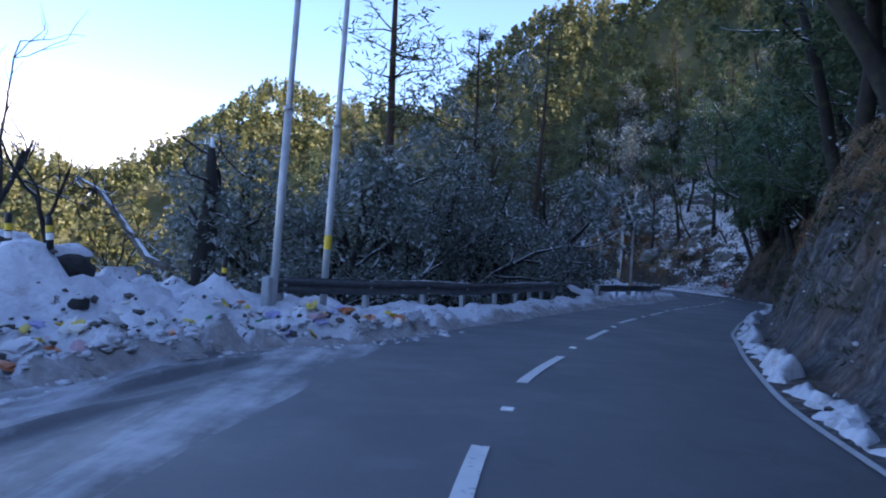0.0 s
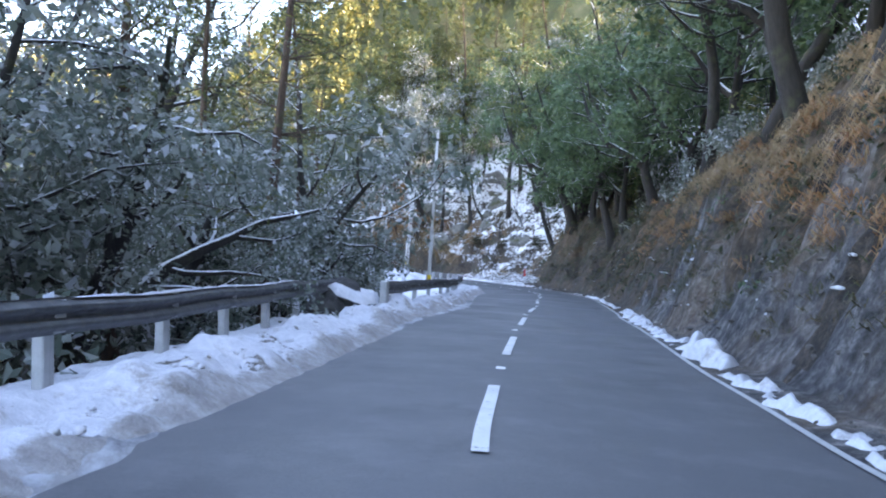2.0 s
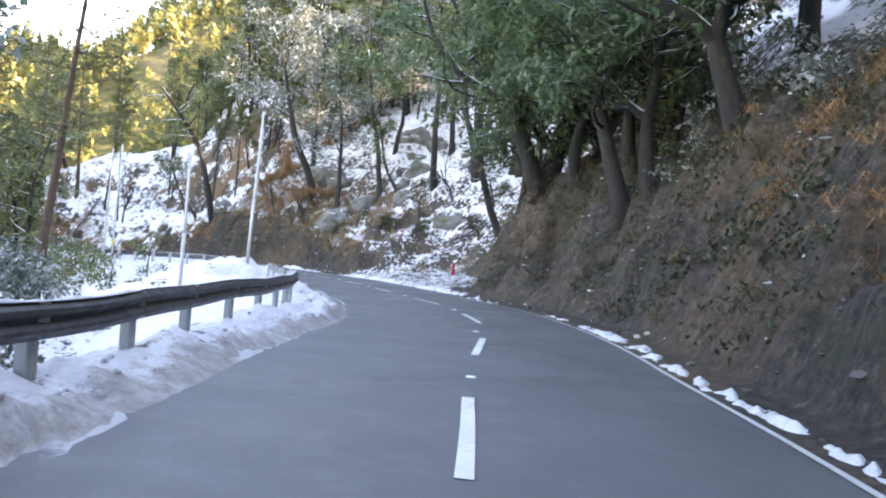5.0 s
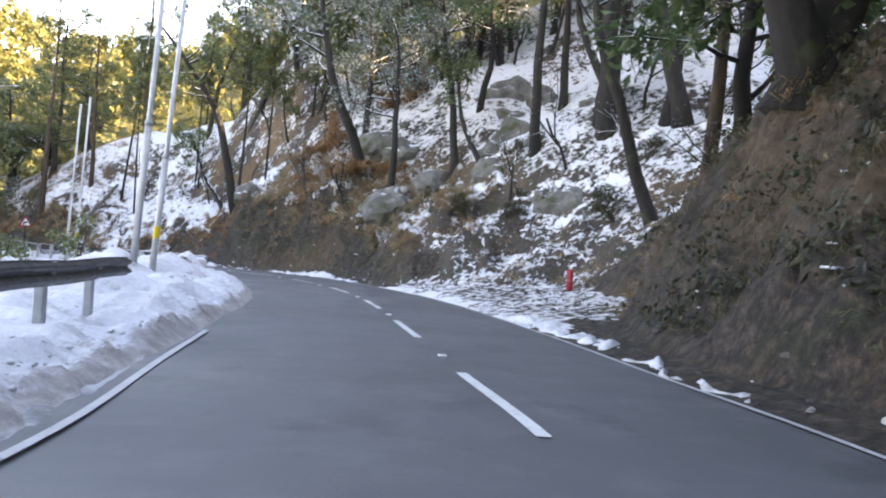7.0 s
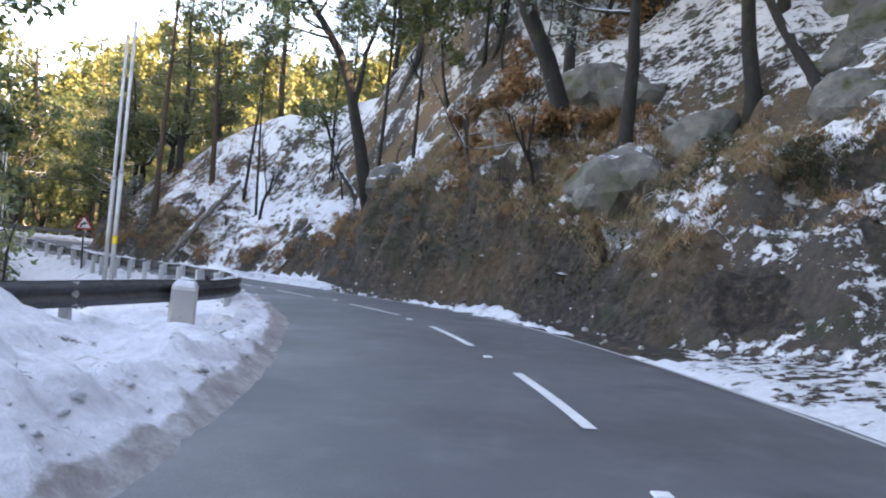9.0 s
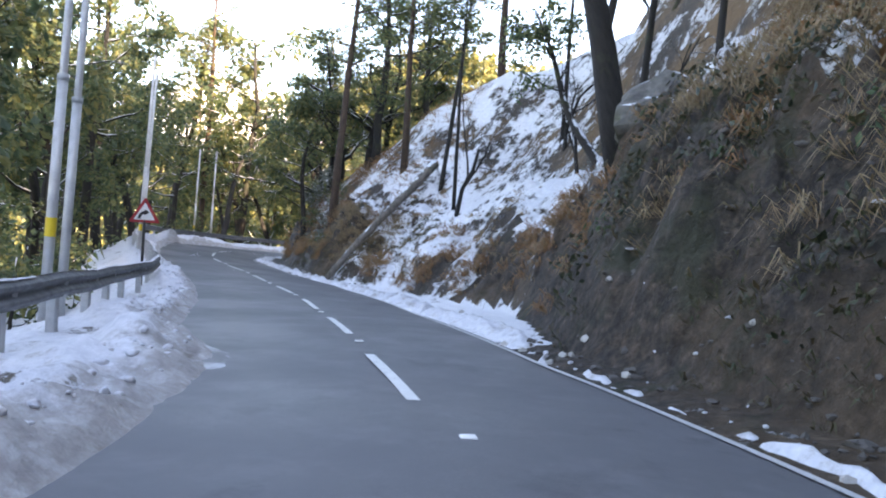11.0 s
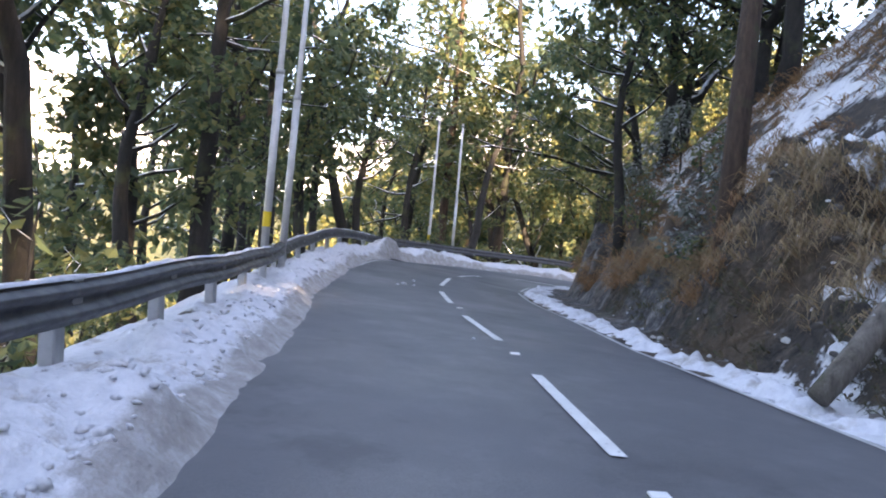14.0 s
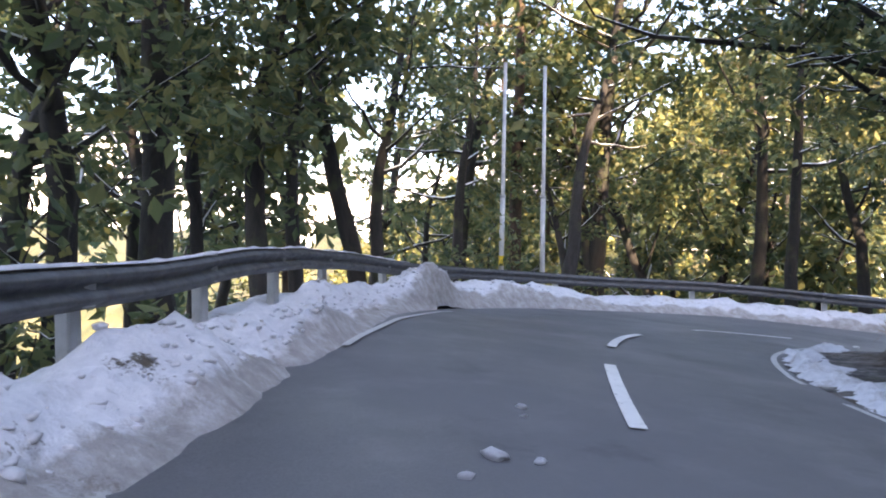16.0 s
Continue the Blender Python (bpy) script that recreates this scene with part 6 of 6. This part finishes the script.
def boulder(k, x, y, size, turn, z=None, sink=0.3):
    z = stand_at(x, y) - sink * size if z is None else z
    m = pose(x, y, z, 8 * math.sin(turn), 10 * math.cos(turn), turn) @ Matrix.Diagonal((size, size, size, 1))
    if not BOULDERS[k].get("used"):
        BOULDERS[k]["used"] = 1
        BOULDERS[k].matrix_basis = m
        return BOULDERS[k]
    c = copy_thing(BOULDERS[k], m)
    c.matrix_basis = m
    return c


boulder(0, 18.35, 97.1, 0.95, 40, z=-0.45)
boulder(1, 25.2, 86.2, 1.4, 100, sink=0.05)
boulder(2, 27.7, 87.0, 1.2, 10, sink=0.0)
boulder(3, 22.9, 91.0, 0.8, 200, sink=0.1)
boulder(2, 25.5, 92.4, 1.4, 70, sink=0.1)
boulder(0, 33.0, 91.4, 1.7, 20, sink=0.3)
boulder(3, 31.0, 78.2, 1.1, 130, sink=0.35)
boulder(1, 30.0, 85.0, 0.8, 220, sink=0.2)
boulder(1, 29.5, 83.5, 0.9, 300)
boulder(0, 31.5, 86.0, 1.3, 150)
boulder(2, 26.5, 91.0, 1.5, 250)
boulder(3, 34.0, 88.5, 1.2, 20)
boulder(0, 30.5, 79.0, 0.6, 70)
for k in range(16):
    bx, by = along(71, 97, 8, 20)(rng)
    boulder(k % 4, bx, by, rng.uniform(0.3, 0.9), rng.uniform(0, 360))

PEBBLE = part("stone", stone_mesh(9, 1, 0.8, (1, 0.8, 0.6)), PALE_STONE)
tagged(PEBBLE, "small pale broken stone fallen at the foot of the bank", "stone", "loose stones along the cutting")
first_stone = True
for k in range(60):
    s_ = rng.choice([rng.uniform(88, 98), rng.uniform(2, 68), rng.uniform(83, 98), rng.uniform(100, 122)])
    d_ = float(right_edge(s_)) + abs(rng.normal(0.5, 0.45))
    x_, y_, z_ = surface_at(s_, d_)
    size = rng.uniform(0.03, 0.1)
    m_ = pose(x_, y_, z_ + size * 0.25, 0, 0, rng.uniform(0, 360)) @ Matrix.Diagonal((size, size, size, 1))
    if first_stone:
        PEBBLE.matrix_basis = m_
        first_stone = False
    else:
        copy_thing(PEBBLE, m_).matrix_basis = m_
big = copy_thing(PEBBLE, Matrix.Identity(4))
big.matrix_basis = pose(18.0, 94.7, -3.98, 20, 0, 30) @ Matrix.Diagonal((0.16, 0.16, 0.16, 1))


def crumbs(name, count, material, size, pick, seed, label, category, flat=1.0, smooth=True):
    """Loose lumps too many to count."""
    r = np.random.RandomState(seed)
    bm = bmesh.new()
    bmesh.ops.create_icosphere(bm, subdivisions=1, radius=1.0)
    shape = np.array([v.co[:] for v in bm.verts])
    tri = [[v.index for v in f.verts] for f in bm.faces]
    bm.free()
    pile = Pile()
    spots = np.stack(surface_many(*pick(r, count)), 1)
    for x, y, z in spots:
        k = r.uniform(*size) * r.choice([1, 1, 1, 1.8])
        v = shape * (1 + r.normal(0, 0.22, (len(shape), 1))) * np.array([k * r.uniform(0.8, 1.5), k * r.uniform(0.8, 1.3), flat * k * r.uniform(0.5, 0.9)])
        a = r.uniform(0, 6.28)
        v = np.stack([v[:, 0] * math.cos(a) - v[:, 1] * math.sin(a), v[:, 0] * math.sin(a) + v[:, 1] * math.cos(a), v[:, 2]], 1)
        pile.add(v + np.array([x, y, z + 0.1 * k]), tri)
    return tagged(pile.object(name, material, None, smooth), label, category, kind="stuff")


def verge_spot(r, n):
    s = np.where(r.uniform(0, 1, n) < 0.45, r.uniform(98, 140, n), r.uniform(0, 142, n))
    return s, -snow_left(s) - 0.08 - np.abs(r.normal(0.0, 0.34, n))


def bank_spot(r, n):
    s = np.where(r.uniform(0, 1, n) < 0.55, r.uniform(0, 68, n), np.where(r.uniform(0, 1, n) < 0.6, r.uniform(84, 98, n), r.uniform(112, 124, n)))
    return s, right_edge(s) + verge_r(s) + r.uniform(-0.5, 3.6, n)


crumbs("snow_lumps", 2600, SNOW, (0.01, 0.03), verge_spot, 81, "broken lumps of ploughed snow on the bank", "snow")
def ledge_spot(r, n):
    s = np.where(r.uniform(0, 1, n) < 0.9, r.uniform(8, 66, n), r.uniform(84, 98, n))
    return s, right_edge(s) + verge_r(s) + r.uniform(0.3, 4.6, n)


crumbs("snow_scraps", 170, SNOW, (0.04, 0.1), ledge_spot, 89, "scraps of snow lying on ledges of the cutting", "snow", flat=0.3)
crumbs("snow_crumbs", 450, SNOW, (0.01, 0.035), bank_spot, 83, "small crumbs of snow caught on the cut bank", "snow")
def shelf_spot(r, n):
    s = r.uniform(69, 83, n)
    return s, right_edge(s) + r.uniform(0.5, 6.0, n)


def heap_spot(r, n):
    s = r.uniform(-4, 11, n)
    return s, -snow_left(s) - 0.15 - np.abs(r.normal(0, 1.7, n))


crumbs("soil_clods", 420, RUBBLE, (0.015, 0.05), shelf_spot, 87, "dark clods and stones poking through thin snow", "rubble")
def layby_spot(r, n):
    s = r.uniform(-3, 13, n)
    return s, -snow_left(s) + r.uniform(-0.6, 1.0, n) ** 3 * 0.7 - 0.1


crumbs("slush_lumps", 900, SNOW_DIRTY, (0.012, 0.045), layby_spot, 90, "grey lumps of slush thrown over the lay-by", "slush", flat=0.7)
crumbs("heap_dirt", 800, RUBBLE, (0.012, 0.05), heap_spot, 88, "dark soil crumbs and leaves on the ploughed snow heap", "rubble")
crumbs("bank_rubble", 3200, RUBBLE, (0.012, 0.045), bank_spot, 85, "dark rubble and broken rock in the cut bank", "rubble", smooth=False)


# ---- the leaning log, the red post ----
def leaning_log():
    r = np.random.RandomState(4)
    a, b = np.array((5.43, 107.05, -5.03)), np.array((8.1, 111.1, -0.05))
    pts = [a + (b - a) * u + np.array([0, 0, 0.12 * math.sin(u * 3)]) + r.normal(0, 0.02, 3) for u in np.linspace(0, 1, 12)]
    log = holder("fallen_log", Matrix.Identity(4))
    v, f = tube(pts, np.linspace(0.115, 0.2, 12) * (1 + 0.08 * np.sin(np.arange(12) * 2.3)), 12)
    mesh_object("trunk", v, f, BARK_LOG, log, True)
    for k, u in enumerate((0.35, 0.62, 0.8)):
        p = a + (b - a) * u
        q, _ = curve(r, p, (0.5 * (-1) ** k, 0.2, 0.9), 0.35, 3, 0.1, 0.0)
        v, f = tube(q, (0.045, 0.035, 0.03, 0.022), 7)
        mesh_object("branch_stub", v, f, BARK_LOG, log, True)
    return tagged(log, "long grey fallen tree trunk leaning against the snowy slope", "log")


leaning_log()


def red_post(x, y):
    z = stand_at(x, y)
    post = holder("marker_post", pose(x, y, z - 0.1, 2, -3, 20) @ Matrix.Diagonal((0.68, 0.68, 0.8, 1)))
    v, f = tube([(0, 0, -0.2), (0, 0, 0.85), (0, 0, 0.93)], [0.14, 0.135, 0.1], 16)
    shaft = mesh_object("shaft", v, f, RED, post, True)
    v, f = tube([(0, 0, 0.5), (0, 0, 0.56)], [0.139, 0.1385], 16, False)
    mesh_object("band", v, f, make_paint("faded_red", (0.4, 0.12, 0.11), 0.6), shaft, True, "faded paler band")
    return tagged(post, "round red painted post in the snow beside the road", "post")


red_post(28.31, 70.96)


# ---- the snow covered block between the barriers, the stub of parapet inside the bend ----
def slab(points, thick, seed):
    """A lumpy slab of snow over a quadrilateral, its edges rounded."""
    r = np.random.RandomState(seed)
    a, b, c, d = (np.array(p, float) for p in points)
    n = 15
    v, f = [], []
    for i in range(n):
        for j in range(n):
            u, w = i / (n - 1), j / (n - 1)
            p = a * (1 - u) * (1 - w) + b * u * (1 - w) + c * u * w + d * (1 - u) * w
            rim = min(u, 1 - u, w, 1 - w)
            edge = math.sqrt(min(1.0, rim * 7))
            out = (p - (a + b + c + d) / 4) * 0.07 * math.sin(9 * u + 7 * w + seed)
            v.append(p + out + np.array([0, 0, thick * edge * (0.85 + 0.25 * math.sin(5 * u + seed) * math.cos(6 * w)) - 0.03 * (1 - edge) + r.normal(0, 0.006)]))
    for i in range(n - 1):
        for j in range(n - 1):
            k = i * n + j
            f.append((k, k + n, k + n + 1, k + 1))
    return v, f


def snow_block(s, d):
    x, y, z = rail_point(s, d, 0)
    ob = holder("rock_block", pose(x, y, z, 0, 0, heading(s)))
    rock = part("rock", stone_mesh(25, 3, 0.3, (0.72, 0.5, 0.52)), ROCK_DARK, ob)
    rock.matrix_basis = pose(0, 0, 0.3, 0, 0, 8)
    second = part("rock", stone_mesh(27, 3, 0.3, (0.4, 0.45, 0.4)), ROCK_DARK, ob)
    second.matrix_basis = pose(-0.75, 0.2, 0.25, 0, 0, 60)
    v, f = slab(((-0.75, -0.75, 0.3), (0.8, -0.8, 0.3), (0.7, 0.45, 0.68), (-0.8, 0.5, 0.7)), 0.17, 3)
    mesh_object("snow_cap", v, f, SNOW, ob, True, "thick white slab of snow")
    return tagged(ob, "dark rock block under a sloping slab of snow between the barriers", "rock")


snow_block(30.4, -4.1)


def guard_stone(x, y):
    z = stand_at(x, y)
    ob = holder("guard_stone", pose(x, y, z - 0.1, 3, -4, heading(81.7) + 8))
    part("block", box(0.5, 0.34, 0.62, 0.035), make_paint("weathered_concrete", (0.46, 0.45, 0.42), 0.85, (0.3, 0.28, 0.25)), ob)
    v, f = slab(((-0.22, -0.14, 0.61), (0.2, -0.15, 0.61), (0.22, 0.14, 0.61), (-0.2, 0.15, 0.61)), 0.06, 5)
    mesh_object("snow_cap", v, f, SNOW, ob, True, "small cap of snow")
    return tagged(ob, "pale weathered concrete guard stone in the snow mound", "guard stone")


guard_stone(17.35, 77.5)


# ---- the lay-by: markers, litter, broken trees ----
def striped_post(x, y, height, lean):
    z = stand_at(x, y)
    post = holder("delineator_post", pose(x, y, z - 0.15, *lean, 0))
    v, f = tube([(0, 0, 0), (0, 0, height + 0.1), (0, 0, height + 0.15)], [0.05, 0.05, 0.04], 12)
    shaft = mesh_object("shaft", v, f, BLACK, post, True)
    for z0, mat, name in ((height * 0.62, YELLOW, "yellow_band"), (height * 0.4, WHITE, "white_band")):
        v, f = tube([(0, 0, z0 + 0.1), (0, 0, z0 + 0.2)], [0.052, 0.052], 12, False)
        mesh_object(name, v, f, mat, shaft, True)
    return tagged(post, "black post with yellow and white bands in the snow heap", "post", "banded posts in the lay-by")


striped_post(-4.25, 13.7, 0.75, (3, 4))
striped_post(-6.5, 10.6, 0.55, (6, 2))
striped_post(-5.75, 10.4, 0.5, (0, -5))
def capped_rock(x, y, size, k):
    z = stand_at(x, y)
    ob = holder("snow_capped_rock", pose(x, y, z + size * 0.6, 0, 0, 50 * k) @ Matrix.Diagonal((size, size, size, 1)))
    part("rock", stone_mesh(20 + k, 3, 0.3, (1, 0.9, 0.8)), ROCK_DARK, ob)
    v, f = slab(((-0.8, -0.65, 0.5), (0.8, -0.7, 0.5), (0.75, 0.75, 0.55), (-0.7, 0.7, 0.55)), 0.32, k)
    mesh_object("snow_cap", v, f, SNOW, ob, True, "cap of white snow")
    return tagged(ob, "dark rock capped with snow in the ploughed heap", "rock", "rocks in the snow heap")


for x_, y_, size, k in ((-5.9, 11.0, 0.46, 1), (-6.9, 11.2, 0.42, 2), (-5.4, 7.0, 0.2, 3), (-4.3, 8.6, 0.16, 4), (-5.6, 8.4, 0.17, 5), (-6.3, 9.0, 0.2, 6), (-4.9, 9.6, 0.14, 7)):
    capped_rock(x_, y_, size, k)


def crumple(seed):
    bm = stone_mesh(seed, 2, 0.95, (1.1, 0.7, 0.36))
    return bm


LITTER_KINDS = []
for k, name in enumerate(("plastic_bag", "crumpled_wrapper", "torn_sack")):
    LITTER_KINDS.append([part(name, crumple(30 + 3 * k), LITTER), False])
    tagged(LITTER_KINDS[-1][0], "crumpled coloured plastic litter lying on dirty snow", "litter", "litter in the lay-by")
for k in range(240):
    s_ = rng.uniform(4.8, 11.8)
    d_ = -float(snow_left(s_)) - rng.uniform(0.25, 2.2) * (0.6 + 0.4 * math.sin(s_ * 1.1) ** 2)
    x_, y_, z_ = surface_at(s_, d_)
    size = rng.uniform(0.05, 0.135)
    m_ = pose(x_, y_, z_ + size * 0.35, rng.normal(0, 20), rng.normal(0, 20), rng.uniform(0, 360)) @ Matrix.Diagonal((size, size, size, 1))
    kd = LITTER_KINDS[k % 3]
    if kd[1]:
        copy_thing(kd[0], m_).matrix_basis = m_
    else:
        kd[0].matrix_basis = m_
        kd[1] = True


def ivy_snag(x, y, height):
    r = np.random.RandomState(8)
    z = stand_at(x, y)
    snag = holder("broken_tree", pose(x, y, z))
    pts, _ = curve(r, (0, 0, -0.5), (0.02, 0, 1), height + 0.5, 7, 0.06, 0.02)
    wood = Pile()
    wood.add(*tube(pts, (0.34, 0.3, 0.27, 0.24, 0.2, 0.17, 0.12, 0.03), 9))
    centres = []
    for k in range(60):
        i = r.randint(1, 7)
        centres.append(pts[i] + r.normal(0, 0.28, 3))
    for k in range(8):
        b, _ = curve(r, pts[r.randint(3, 7)], (r.normal(0.4, 0.6), r.normal(0, 0.6), 0.3), r.uniform(0.7, 1.7), 5, 0.4, 0.0)
        wood.add(*tube(b, np.linspace(0.05, 0.012, 6), 5, False))
    wood.object("trunk", BARK_DARK, snag, True)
    mesh_object("ivy", *leaf_cloud(r, centres, 40, 0.16, 0.11), LEAF_FROST, snag)
    return tagged(snag, "broken tree trunk wrapped in dark ivy with snow on its stubs", "tree")


ivy_snag(-5.6, 16.6, 3.6)
plant("bare1", -9.0, 13.6, 1.1, 40, (0, 12))
plant("bare0", -8.2, 14.6, 1.1, 140, (0, 8))
plant("bare0", -7.4, 17.0, 0.8, 250, (10, 30))
plant("bush0", -6.6, 17.6, 0.8, 30)
plant("bush1", -4.9, 18.3, 0.8, 30)
plant("bush1", -7.9, 18.6, 0.6, 80)


def bent_branch():
    r = np.random.RandomState(12)
    pts = [(-8.1, 15.6, 2.0), (-7.5, 15.3, 1.75), (-6.9, 15.0, 1.2), (-6.4, 14.7, 0.7), (-6.0, 14.4, 0.35), (-5.5, 14.2, 0.2)]
    b = holder("fallen_branch", Matrix.Identity(4))
    wood = Pile()
    wood.add(*tube(pts, (0.03, 0.05, 0.07, 0.08, 0.085, 0.07), 8))
    mesh = wood.object("limb", BARK_LOG, b, True)
    for k in range(26):
        p = np.array(pts[r.randint(0, 4)]) + r.normal(0, 0.05, 3)
        q, _ = curve(r, p, r.normal(0, 1, 3), r.uniform(0.4, 1.2), 4, 0.4, -0.02)
        v, f = tube(q, np.linspace(0.02, 0.004, 5), 3, False)
        mesh_object("twig", v, f, BARK_DARK, b)
    return tagged(b, "snow lined broken branch hanging over the snow heap", "branch")


bent_branch()


# ---- cloud lying in the valley ----
def cloud_bank():
    n = Nodes("cloud", 1.0)
    n.colour(n.ramp(n.noise(0.004, 5), (0.3, (0.78, 0.8, 0.84)), (0.7, (0.9, 0.9, 0.91))))
    v, f = [], []
    cols, rows = 70, 9
    for i in range(cols):
        a = radians(175 - 88 * i / (cols - 1))
        top = 300 + 70 * math.sin(i * 0.21) + 40 * math.sin(i * 0.53 + 1) + 18 * math.sin(i * 1.3)
        top *= min(1, (cols - 1 - i) / 22 + 0.1)
        for j in range(rows):
            u = j / (rows - 1)
            rad = 1900 + 260 * u * u + 40 * math.sin(i * 0.9 + j)
            v.append((8 + rad * math.cos(a), 77 + rad * math.sin(a), -120 + (top + 120) * math.sin(u * math.pi / 2)))
    for i in range(cols - 1):
        for j in range(rows - 1):
            k = i * rows + j
            f.append((k, k + 1, k + rows + 1, k + rows))
    return tagged(mesh_object("backdrop", v, f, n.mat, smooth=True), "bank of white cloud lying over the valley", "cloud", kind="structure")


cloud_bank()
